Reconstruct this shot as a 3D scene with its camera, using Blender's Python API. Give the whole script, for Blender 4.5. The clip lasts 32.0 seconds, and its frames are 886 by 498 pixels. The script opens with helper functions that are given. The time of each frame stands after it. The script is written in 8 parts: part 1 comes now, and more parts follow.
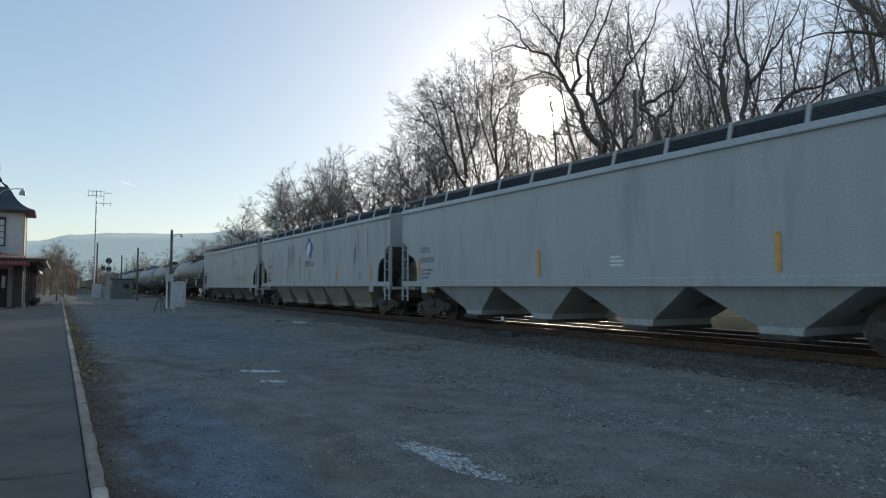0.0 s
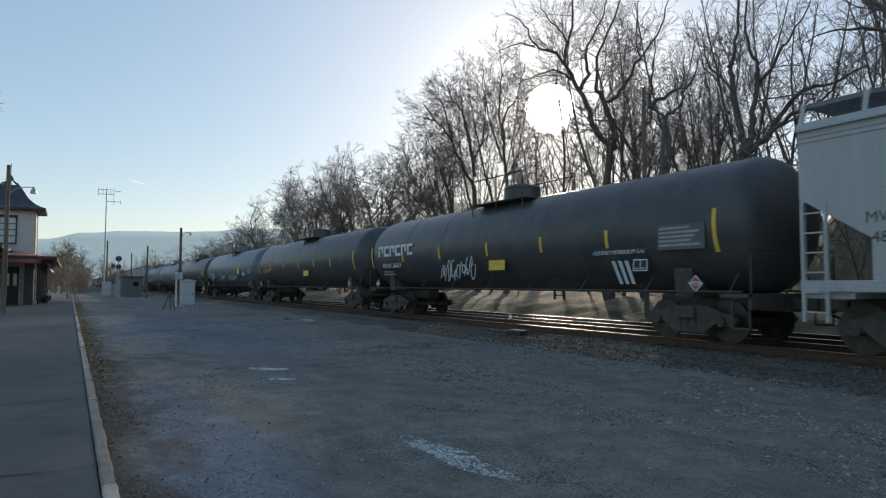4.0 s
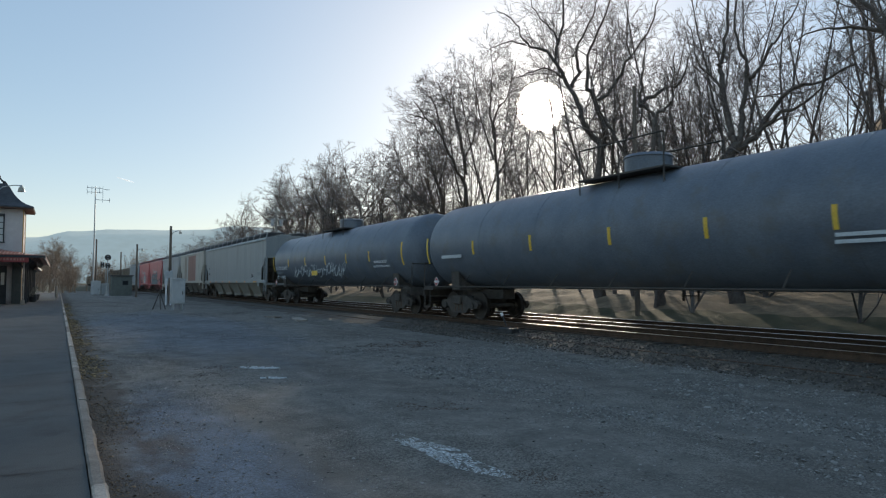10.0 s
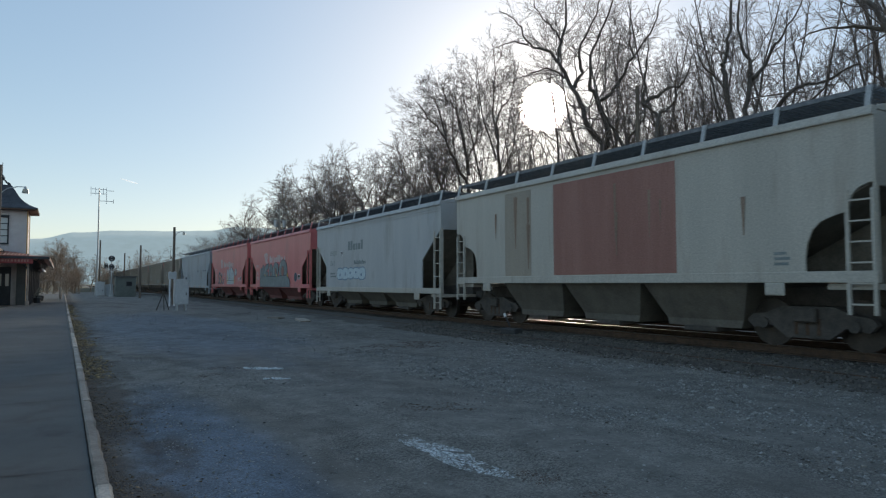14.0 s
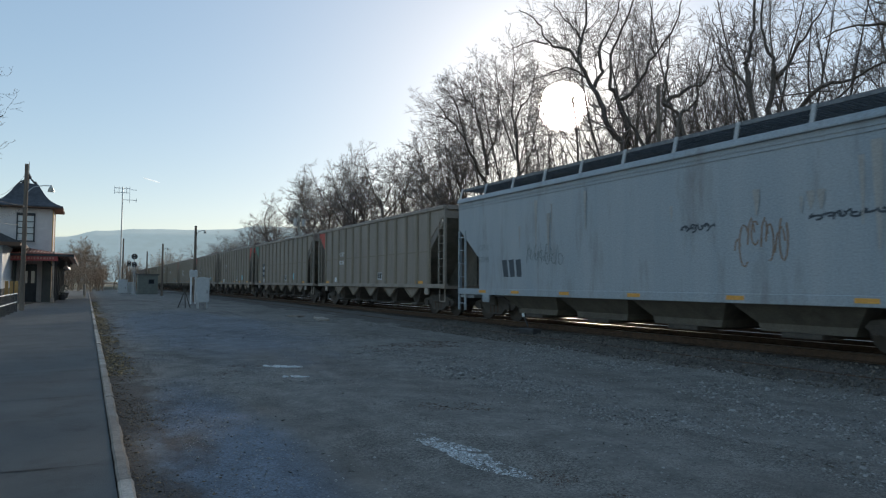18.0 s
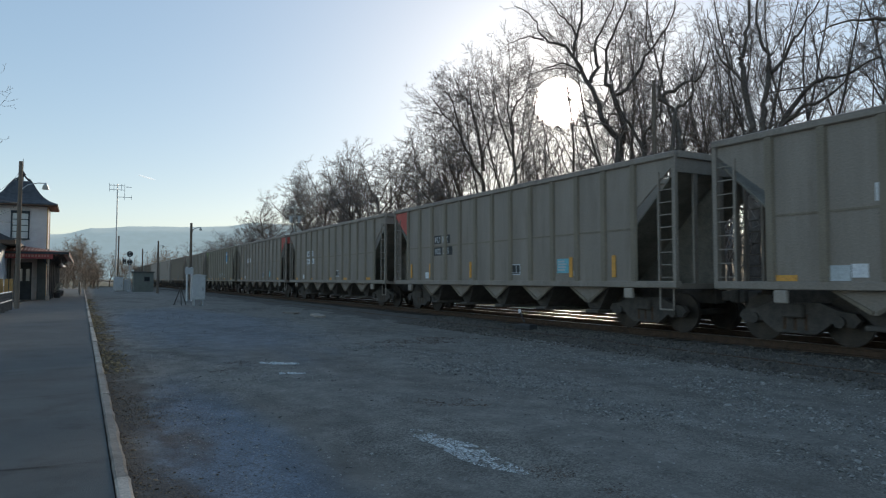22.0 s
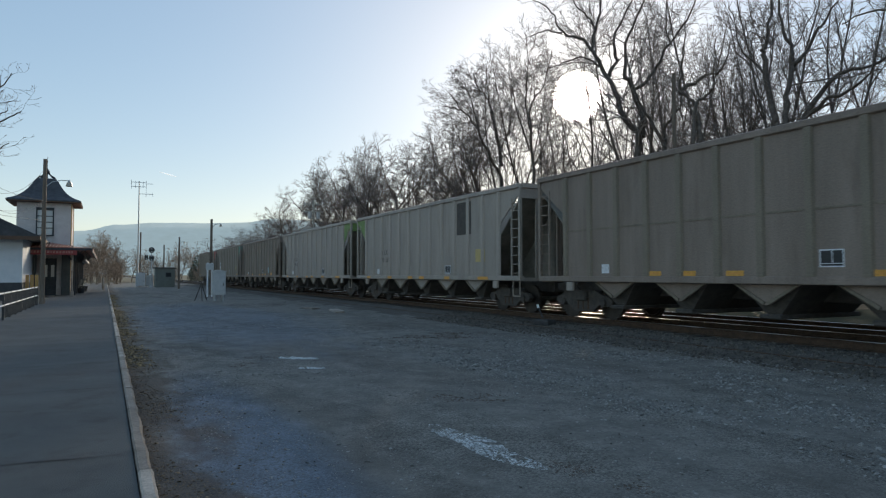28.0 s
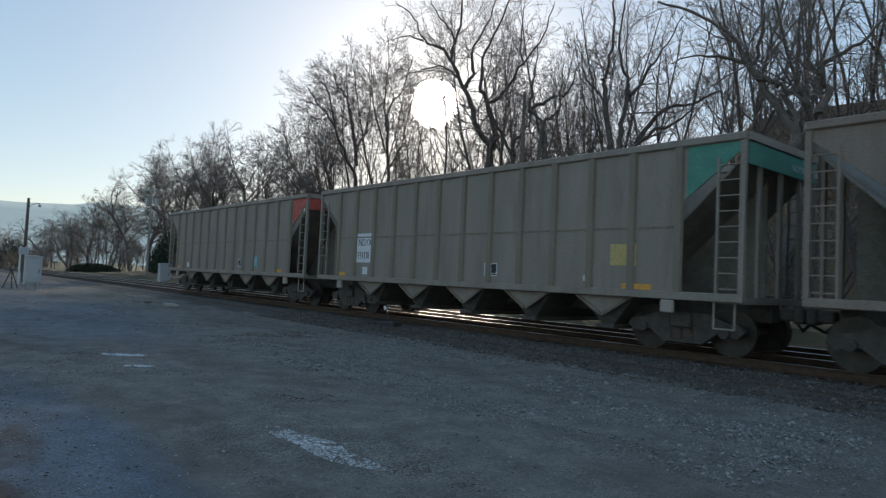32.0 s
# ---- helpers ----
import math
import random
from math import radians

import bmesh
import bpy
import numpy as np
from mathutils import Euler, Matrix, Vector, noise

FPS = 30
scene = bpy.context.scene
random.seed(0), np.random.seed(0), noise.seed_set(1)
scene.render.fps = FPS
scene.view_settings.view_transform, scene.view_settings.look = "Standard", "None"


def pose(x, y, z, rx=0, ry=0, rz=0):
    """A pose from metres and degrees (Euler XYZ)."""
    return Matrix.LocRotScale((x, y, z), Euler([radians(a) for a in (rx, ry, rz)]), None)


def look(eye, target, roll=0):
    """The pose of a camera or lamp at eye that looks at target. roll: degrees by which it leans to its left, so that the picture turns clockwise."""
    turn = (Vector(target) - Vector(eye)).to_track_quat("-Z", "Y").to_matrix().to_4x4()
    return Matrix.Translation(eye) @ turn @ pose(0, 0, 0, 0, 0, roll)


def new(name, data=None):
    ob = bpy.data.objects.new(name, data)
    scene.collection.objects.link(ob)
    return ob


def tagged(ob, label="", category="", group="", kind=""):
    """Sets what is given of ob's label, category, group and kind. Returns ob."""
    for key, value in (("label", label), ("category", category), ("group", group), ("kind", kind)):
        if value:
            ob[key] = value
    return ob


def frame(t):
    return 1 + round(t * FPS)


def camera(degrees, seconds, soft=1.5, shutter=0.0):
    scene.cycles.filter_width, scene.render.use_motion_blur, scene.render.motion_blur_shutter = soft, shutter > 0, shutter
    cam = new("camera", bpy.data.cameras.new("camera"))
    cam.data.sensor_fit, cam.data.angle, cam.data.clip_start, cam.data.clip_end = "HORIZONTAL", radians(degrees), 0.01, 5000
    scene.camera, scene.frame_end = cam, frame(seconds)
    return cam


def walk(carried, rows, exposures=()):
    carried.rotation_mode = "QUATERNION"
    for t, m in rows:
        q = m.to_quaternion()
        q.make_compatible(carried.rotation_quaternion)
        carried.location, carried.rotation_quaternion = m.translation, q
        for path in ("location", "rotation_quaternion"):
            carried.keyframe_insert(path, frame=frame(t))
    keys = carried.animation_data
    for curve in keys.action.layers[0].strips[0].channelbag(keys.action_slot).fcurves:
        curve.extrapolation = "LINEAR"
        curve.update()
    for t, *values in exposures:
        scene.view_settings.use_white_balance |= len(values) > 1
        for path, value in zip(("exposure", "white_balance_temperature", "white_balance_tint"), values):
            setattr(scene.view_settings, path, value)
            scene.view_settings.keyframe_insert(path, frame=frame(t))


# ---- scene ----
# ---- camera ----
EYE = (0.0, 0.0, 1.65)          # held at chest height on the platform edge; the track runs along +y
TURNS = (
    (0.0, -30.26, 3.27, -0.05),
    (0.5, -30.36, 3.24, -0.16),
    (1.0, -30.38, 3.27, -0.02),
    (1.5, -30.40, 3.35, -0.02),
    (2.0, -30.41, 3.52, -0.03),
    (2.5, -30.38, 3.58, 0.00),
    (3.0, -30.36, 3.35, 0.15),
    (3.5, -30.27, 3.30, -0.12),
    (4.0, -29.57, 3.12, -0.14),
    (4.5, -29.28, 3.04, 0.02),
    (6.5, -28.74, 3.05, -0.34),
    (7.0, -29.29, 3.09, -0.54),
    (7.5, -29.45, 3.14, -0.48),
    (8.0, -30.46, 3.15, -0.47),
    (8.5, -30.42, 3.14, -0.30),
    (9.0, -30.37, 3.02, -0.08),
    (9.5, -30.46, 2.94, 0.03),
    (10.0, -30.32, 2.95, 0.00),
    (10.5, -30.25, 3.01, -0.06),
    (11.0, -30.36, 3.06, -0.02),
    (11.5, -30.18, 3.10, -0.00),
    (12.0, -30.18, 3.05, -0.14),
    (12.5, -29.92, 2.97, -0.03),
    (13.0, -29.89, 2.94, -0.13),
    (13.5, -30.07, 2.97, 0.08),
    (15.5, -29.72, 3.13, -0.23),
    (16.0, -29.12, 2.92, -0.22),
    (16.5, -28.80, 2.86, -0.19),
    (17.0, -28.62, 2.86, -0.23),
    (17.5, -28.50, 2.92, -0.28),
    (18.0, -28.46, 2.96, -0.26),
    (18.5, -28.64, 3.01, -0.26),
    (19.0, -28.49, 2.93, -0.09),
    (19.5, -28.27, 2.82, 0.00),
    (20.0, -28.43, 2.79, -0.13),
    (20.5, -28.41, 2.67, -0.00),
    (21.0, -28.41, 2.60, -0.01),
    (21.5, -28.87, 2.60, 0.05),
    (22.0, -28.78, 2.63, -0.02),
    (22.5, -28.49, 2.56, 0.22),
    (23.0, -28.28, 2.31, 0.60),
    (23.5, -28.57, 1.93, 0.19),
    (24.0, -28.73, 1.92, 0.18),
    (24.5, -29.09, 2.04, -0.10),
    (25.0, -28.84, 2.12, -0.05),
    (25.5, -28.60, 2.11, -0.16),
    (27.5, -27.26, 2.15, -0.14),
    (28.0, -27.21, 2.23, 0.04),
    (28.5, -27.08, 2.22, 0.23),
    (29.0, -27.07, 2.32, 0.16),
    (29.5, -27.33, 2.09, 0.11),
    (30.0, -27.64, 2.06, -0.74),
    (30.5, -26.97, 2.22, -0.15),
    (31.0, -27.59, 2.33, -0.56),
    (31.2, -29.84, 2.32, -0.68),
    (31.5, -34.46, 2.51, -1.35),
    (32.0, -40.32, 2.60, -2.59),
)
cam = camera(68.0, 32.0, soft=1.2, shutter=0.1)
walk(cam, [(t, pose(*EYE, 90 + pitch, roll, yaw)) for t, yaw, pitch, roll in TURNS])

# ---- world, sun, exposure ----
SUN_EL, SUN_AZ = radians(15.0), radians(38.9)      # azimuth from +y towards +x
sun_dir = Vector((math.sin(SUN_AZ) * math.cos(SUN_EL), math.cos(SUN_AZ) * math.cos(SUN_EL), math.sin(SUN_EL)))
world = bpy.data.worlds.new("sky")
scene.world = world
world.use_nodes = True
wn, wl = world.node_tree.nodes, world.node_tree.links
wn.clear()
sky = wn.new("ShaderNodeTexSky")
sky.sky_type = "NISHITA"
sky.sun_disc = False
sky.sun_elevation, sky.sun_rotation = SUN_EL, SUN_AZ
sky.altitude, sky.air_density, sky.dust_density, sky.ozone_density = 150, 1.0, 0.36, 2.2
back = wn.new("ShaderNodeBackground")
back.inputs["Strength"].default_value = 0.30
even = wn.new("ShaderNodeGamma")
even.inputs["Gamma"].default_value = 0.48
wl.new(sky.outputs[0], even.inputs["Color"])
rich = wn.new("ShaderNodeHueSaturation")
rich.inputs["Saturation"].default_value = 1.38
wl.new(even.outputs[0], rich.inputs["Color"])
wl.new(rich.outputs[0], back.inputs["Color"])
# the sun's own disc and the bright haze close round it
geo = wn.new("ShaderNodeTexCoord")
dot = wn.new("ShaderNodeVectorMath")
dot.operation = "DOT_PRODUCT"
dot.inputs[1].default_value = sun_dir
wl.new(geo.outputs["Generated"], dot.inputs[0])
disc = wn.new("ShaderNodeMapRange")
disc.interpolation_type = "SMOOTHSTEP"
disc.inputs["From Min"].default_value = math.cos(radians(2.15))
disc.inputs["From Max"].default_value = math.cos(radians(1.0))
disc.inputs["To Max"].default_value = 110.0
wl.new(dot.outputs["Value"], disc.inputs["Value"])
clampd = wn.new("ShaderNodeMath")
clampd.operation = "MAXIMUM"
clampd.inputs[1].default_value = 0.0
wl.new(dot.outputs["Value"], clampd.inputs[0])
halo = wn.new("ShaderNodeMath")
halo.operation = "POWER"
halo.inputs[1].default_value = 110.0
wl.new(clampd.outputs[0], halo.inputs[0])
halo2 = wn.new("ShaderNodeMath")
halo2.operation = "MULTIPLY_ADD"
halo2.inputs[1].default_value = 0.42
wl.new(halo.outputs[0], halo2.inputs[0])
wl.new(disc.outputs["Result"], halo2.inputs[2])
wide = wn.new("ShaderNodeMath")
wide.operation = "POWER"
wide.inputs[1].default_value = 16.0
wl.new(clampd.outputs[0], wide.inputs[0])
halo3 = wn.new("ShaderNodeMath")
halo3.operation = "MULTIPLY_ADD"
halo3.inputs[1].default_value = 0.16
wl.new(wide.outputs[0], halo3.inputs[0])
wl.new(halo2.outputs[0], halo3.inputs[2])
glow = wn.new("ShaderNodeBackground")
glow.inputs["Color"].default_value = (1.0, 0.9, 0.78, 1)
wl.new(halo3.outputs[0], glow.inputs["Strength"])
both = wn.new("ShaderNodeAddShader")
wl.new(back.outputs[0], both.inputs[0])
wl.new(glow.outputs[0], both.inputs[1])
wout = wn.new("ShaderNodeOutputWorld")
wl.new(both.outputs[0], wout.inputs["Surface"])

sun = new("sun", bpy.data.lights.new("sun", "SUN"))
sun.data.energy, sun.data.angle, sun.data.color = 2.6, radians(2.0), (1.0, 0.86, 0.66)
sun.matrix_world = look(sun_dir * 100, (0, 0, 0))
scene.view_settings.exposure = 0.15


# ---- materials ----
def surface(name, c1, c2, scale=3.0, rough=0.8, metal=0.0, bump=0.2, fine=40.0, spread=0.0, streak=0.0, dirt=None, spec=0.5, islands=0.0):
    """Two colours mixed by coarse noise and fine grain, with relief. streak: drawn-out vertical noise. spread: change from piece to piece."""
    m = bpy.data.materials.new(name)
    m.use_nodes = True
    n, l = m.node_tree.nodes, m.node_tree.links
    b = n["Principled BSDF"]
    tc = n.new("ShaderNodeTexCoord")
    mp = n.new("ShaderNodeMapping")
    mp.inputs["Scale"].default_value = (1, 1, 1 - 0.88 * streak)
    l.new(tc.outputs["Object"], mp.inputs["Vector"])
    n1 = n.new("ShaderNodeTexNoise")
    n1.inputs["Scale"].default_value, n1.inputs["Detail"].default_value, n1.inputs["Roughness"].default_value = scale, 6, 0.65
    l.new(mp.outputs[0], n1.inputs["Vector"])
    n2 = n.new("ShaderNodeTexNoise")
    n2.inputs["Scale"].default_value, n2.inputs["Detail"].default_value = fine, 4
    l.new(tc.outputs["Object"], n2.inputs["Vector"])
    r1 = n.new("ShaderNodeMapRange")
    r1.inputs["From Min"].default_value, r1.inputs["From Max"].default_value = 0.33, 0.67
    l.new(n1.outputs["Fac"], r1.inputs["Value"])
    mix = n.new("ShaderNodeMix")
    mix.data_type = "RGBA"
    l.new(r1.outputs[0], mix.inputs["Factor"])
    mix.inputs["A"].default_value, mix.inputs["B"].default_value = (*c1, 1), (*c2, 1)
    hsv = n.new("ShaderNodeHueSaturation")
    r2 = n.new("ShaderNodeMapRange")
    r2.inputs["From Min"].default_value, r2.inputs["From Max"].default_value = 0.3, 0.7
    r2.inputs["To Min"].default_value, r2.inputs["To Max"].default_value = 0.82, 1.18
    l.new(n2.outputs["Fac"], r2.inputs["Value"])
    val = r2.outputs[0]
    if spread:
        info = n.new("ShaderNodeObjectInfo")
        r3 = n.new("ShaderNodeMapRange")
        r3.inputs["To Min"].default_value, r3.inputs["To Max"].default_value = 1 - spread, 1 + spread
        l.new(info.outputs["Random"], r3.inputs["Value"])
        mul = n.new("ShaderNodeMath")
        mul.operation = "MULTIPLY"
        l.new(val, mul.inputs[0]), l.new(r3.outputs[0], mul.inputs[1])
        val = mul.outputs[0]
    if islands:
        isl = n.new("ShaderNodeNewGeometry")
        r5 = n.new("ShaderNodeMapRange")
        r5.inputs["To Min"].default_value, r5.inputs["To Max"].default_value = 1 - islands, 1 + islands
        l.new(isl.outputs["Random Per Island"], r5.inputs["Value"])
        mul2 = n.new("ShaderNodeMath")
        mul2.operation = "MULTIPLY"
        l.new(val, mul2.inputs[0]), l.new(r5.outputs[0], mul2.inputs[1])
        val = mul2.outputs[0]
    l.new(val, hsv.inputs["Value"])
    l.new(mix.outputs["Result"], hsv.inputs["Color"])
    col = hsv.outputs["Color"]
    if dirt:
        n3 = n.new("ShaderNodeTexNoise")
        mp3 = n.new("ShaderNodeMapping")
        mp3.inputs["Scale"].default_value = (0.6, 0.6, 0.12 if streak else 0.6)
        mp3.inputs["Location"].default_value = (3.1, 7.7, 1.3)
        l.new(tc.outputs["Object"], mp3.inputs["Vector"]), l.new(mp3.outputs[0], n3.inputs["Vector"])
        n3.inputs["Scale"].default_value, n3.inputs["Detail"].default_value, n3.inputs["Roughness"].default_value = 2.2, 8, 0.7
        r4 = n.new("ShaderNodeMapRange")
        r4.inputs["From Min"].default_value, r4.inputs["From Max"].default_value, r4.inputs["To Max"].default_value = 0.52, 0.72, 0.75
        l.new(n3.outputs["Fac"], r4.inputs["Value"])
        mx = n.new("ShaderNodeMix")
        mx.data_type = "RGBA"
        l.new(r4.outputs[0], mx.inputs["Factor"]), l.new(col, mx.inputs["A"])
        mx.inputs["B"].default_value = (*dirt, 1)
        col = mx.outputs["Result"]
    l.new(col, b.inputs["Base Color"])
    b.inputs["Roughness"].default_value, b.inputs["Metallic"].default_value = rough, metal
    b.inputs["Specular IOR Level"].default_value = spec
    if bump:
        bp = n.new("ShaderNodeBump")
        bp.inputs["Strength"].default_value, bp.inputs["Distance"].default_value = bump, 0.02
        l.new(n2.outputs["Fac"], bp.inputs["Height"])
        l.new(bp.outputs[0], b.inputs["Normal"])
    return m


def glass(name, tint):
    m = bpy.data.materials.new(name)
    m.use_nodes = True
    b = m.node_tree.nodes["Principled BSDF"]
    b.inputs["Base Color"].default_value = (*tint, 1)
    b.inputs["Roughness"].default_value = 0.08
    b.inputs["Specular IOR Level"].default_value = 0.8
    return m


def lot_surface(name):
    """Trodden gravel: stones of about 2 cm in places, packed dirt lanes along the track, dark stains."""
    m = bpy.data.materials.new(name)
    m.use_nodes = True
    n, l = m.node_tree.nodes, m.node_tree.links
    b = n["Principled BSDF"]
    tc = n.new("ShaderNodeTexCoord")

    def noise_of(sx, sy, scale, detail, at, lo, hi):
        mp = n.new("ShaderNodeMapping")
        mp.inputs["Scale"].default_value, mp.inputs["Location"].default_value = (sx, sy, 1), (at, at * 0.7, 0)
        l.new(tc.outputs["Object"], mp.inputs["Vector"])
        t = n.new("ShaderNodeTexNoise")
        t.inputs["Scale"].default_value, t.inputs["Detail"].default_value, t.inputs["Roughness"].default_value = scale, detail, 0.62
        l.new(mp.outputs[0], t.inputs["Vector"])
        r = n.new("ShaderNodeMapRange")
        r.inputs["From Min"].default_value, r.inputs["From Max"].default_value = lo, hi
        l.new(t.outputs["Fac"], r.inputs["Value"])
        return r.outputs[0]

    def blend(fac, a, c):
        x = n.new("ShaderNodeMix")
        x.data_type = "RGBA"
        l.new(fac, x.inputs["Factor"])
        for key, v in (("A", a), ("B", c)):
            if isinstance(v, tuple):
                x.inputs[key].default_value = (*v, 1)
            else:
                l.new(v, x.inputs[key])
        return x.outputs["Result"]

    vor = n.new("ShaderNodeTexVoronoi")
    vor.inputs["Scale"].default_value = 62.0
    l.new(tc.outputs["Object"], vor.inputs["Vector"])
    sep = n.new("ShaderNodeSeparateColor")
    l.new(vor.outputs["Color"], sep.inputs[0])
    stones = blend(sep.outputs[0], (0.12, 0.112, 0.098), (0.36, 0.335, 0.295))
    packed = blend(noise_of(1, 1, 14, 5, 4.0, 0.35, 0.65), (0.15, 0.138, 0.120), (0.22, 0.205, 0.18))
    stains = (0.128, 0.11, 0.092)
    coarse = noise_of(1.0, 0.4, 0.5, 6, 1.0, 0.42, 0.58)
    col = blend(coarse, packed, stones)
    dark = noise_of(1.0, 0.45, 0.42, 8, 9.0, 0.47, 0.66)
    half = n.new("ShaderNodeMath")
    half.operation = "MULTIPLY"
    half.inputs[1].default_value = 0.75
    l.new(dark, half.inputs[0])
    col = blend(half.outputs[0], col, stains)
    # blue camera cast painted into the gravel beside the kerb and up the lot
    slate = blend(sep.outputs[2], (0.064, 0.089, 0.122), (0.185, 0.237, 0.305))
    warp = noise_of(1.0, 0.3, 1.1, 6, 7.0, 0.0, 1.0)
    for (cx, cy), (rx, ry), most in (((1.25, 6.6), (0.72, 5.0), 0.72), ((3.8, 27.0), (3.2, 13.0), 0.5)):
        mp = n.new("ShaderNodeMapping")
        mp.inputs["Location"].default_value, mp.inputs["Scale"].default_value = (-cx / rx, -cy / ry, 0), (1 / rx, 1 / ry, 0)
        l.new(tc.outputs["Object"], mp.inputs["Vector"])
        far_ = n.new("ShaderNodeVectorMath")
        far_.operation = "LENGTH"
        l.new(mp.outputs[0], far_.inputs[0])
        add_ = n.new("ShaderNodeMath")
        l.new(far_.outputs["Value"], add_.inputs[0]), l.new(warp, add_.inputs[1])
        rim_ = n.new("ShaderNodeMapRange")
        rim_.interpolation_type = "SMOOTHSTEP"
        rim_.inputs["From Min"].default_value, rim_.inputs["From Max"].default_value = 1.1, 1.75
        rim_.inputs["To Min"].default_value, rim_.inputs["To Max"].default_value = most, 0.0
        l.new(add_.outputs[0], rim_.inputs["Value"])
        col = blend(rim_.outputs["Result"], col, slate)
    # trodden leaf litter and earth in a ragged strip against the kerb
    xyz = n.new("ShaderNodeSeparateXYZ")
    l.new(tc.outputs["Object"], xyz.inputs[0])
    rag = n.new("ShaderNodeMath")
    rag.operation = "MULTIPLY_ADD"
    rag.inputs[1].default_value = -1.5
    l.new(noise_of(1, 0.6, 1.6, 7, 6.0, 0.2, 0.8), rag.inputs[0])
    l.new(xyz.outputs["X"], rag.inputs[2])
    near = n.new("ShaderNodeMapRange")
    near.interpolation_type = "SMOOTHSTEP"
    near.inputs["From Min"].default_value, near.inputs["From Max"].default_value = -0.15, 0.38
    near.inputs["To Min"].default_value, near.inputs["To Max"].default_value = 0.85, 0.0
    l.new(rag.outputs[0], near.inputs["Value"])
    clip = n.new("ShaderNodeMath")
    clip.operation = "GREATER_THAN"
    clip.inputs[1].default_value = 0.0
    l.new(xyz.outputs["X"], clip.inputs[0])
    both_ = n.new("ShaderNodeMath")
    both_.operation = "MULTIPLY"
    l.new(near.outputs["Result"], both_.inputs[0]), l.new(clip.outputs[0], both_.inputs[1])
    col = blend(both_.outputs[0], col, blend(sep.outputs[1], (0.04, 0.031, 0.024), (0.11, 0.083, 0.06)))
    # patches a hand to a stride across
    tone = n.new("ShaderNodeHueSaturation")
    fine_ = n.new("ShaderNodeMapRange")
    fine_.inputs["To Min"].default_value, fine_.inputs["To Max"].default_value = 0.66, 1.30
    l.new(noise_of(1, 0.8, 2.2, 10, 3.0, 0.30, 0.70), fine_.inputs["Value"])
    l.new(fine_.outputs["Result"], tone.inputs["Value"]), l.new(col, tone.inputs["Color"])
    l.new(tone.outputs["Color"], b.inputs["Base Color"])
    b.inputs["Roughness"].default_value = 0.92
    lump = n.new("ShaderNodeMath")
    lump.operation = "MULTIPLY_ADD"
    l.new(vor.outputs["Distance"], lump.inputs[0])
    lump.inputs[1].default_value = -0.9
    l.new(noise_of(1, 1, 60, 4, 2.0, 0.0, 1.0), lump.inputs[2])
    amt = n.new("ShaderNodeMath")
    amt.operation = "MULTIPLY_ADD"
    amt.inputs[1].default_value, amt.inputs[2].default_value = 0.75, 0.25
    l.new(coarse, amt.inputs[0])
    bp = n.new("ShaderNodeBump")
    bp.inputs["Distance"].default_value = 0.022
    l.new(amt.outputs[0], bp.inputs["Strength"])
    l.new(lump.outputs[0], bp.inputs["Height"])
    l.new(bp.outputs[0], b.inputs["Normal"])
    return m


M = {}
M["dirt"] = surface("dark earth", (0.096, 0.072, 0.0576), (0.192, 0.147, 0.12), 4, 0.95, 0, 0.6, 40, islands=0.4)
M["gravel"] = lot_surface("lot gravel")
M["stone"] = surface("crushed stone", (0.17, 0.165, 0.155), (0.37, 0.355, 0.33), 5, 0.85, 0, 0.5, 60, islands=0.38)
M["ballast"] = surface("ballast", (0.085, 0.075, 0.064), (0.145, 0.13, 0.112), 2.5, 0.95, 0, 1.0, 28, dirt=(0.052, 0.0437, 0.0364))
M["ballast_stone"] = surface("dirty ballast stone", (0.085, 0.075, 0.063), (0.17, 0.152, 0.13), 5, 0.9, 0, 0.5, 60, islands=0.5)
M["asphalt"] = surface("old asphalt", (0.055, 0.063, 0.066), (0.084, 0.094, 0.096), 0.7, 0.85, 0, 0.5, 90, dirt=(0.0313, 0.03, 0.0278))
M["crack"] = surface("asphalt crack", (0.02, 0.02, 0.02), (0.035, 0.035, 0.035), 6, 0.95)
M["kerb"] = surface("weathered concrete", (0.30, 0.252, 0.208), (0.45, 0.39, 0.33), 3.5, 0.9, 0, 0.6, 45, spread=0.38, dirt=(0.108, 0.0765, 0.054))
M["leaf"] = surface("dead leaves", (0.0874, 0.0617, 0.0379), (0.21, 0.147, 0.0848), 8, 0.9, 0, 0.2, 50, islands=0.6)
M["leaf_pale"] = surface("ochre leaves", (0.24, 0.165, 0.08), (0.38, 0.27, 0.14), 8, 0.9, 0, 0.2, 50, islands=0.5)
M["grass"] = surface("dry grass", (0.0672, 0.0605, 0.0302), (0.111, 0.0944, 0.047), 1.5, 0.95, 0, 0.6, 30, dirt=(0.0336, 0.0403, 0.0168))
M["ice"] = surface("old ice", (0.595, 0.629, 0.646), (0.731, 0.748, 0.748), 12, 0.35, 0, 0.4, 60)
M["ice_dull"] = surface("grey thawing ice", (0.50, 0.515, 0.515), (0.68, 0.69, 0.68), 14, 0.4, 0, 0.4, 60, islands=0.35)
M["bark"] = surface("bark", (0.113, 0.093, 0.0787), (0.193, 0.161, 0.137), 6, 0.95, 0, 0.6, 40, spread=0.25)
M["twig"] = surface("twigs", (0.19, 0.16, 0.145), (0.29, 0.248, 0.226), 3, 0.95, 0, 0, 20, spread=0.2)
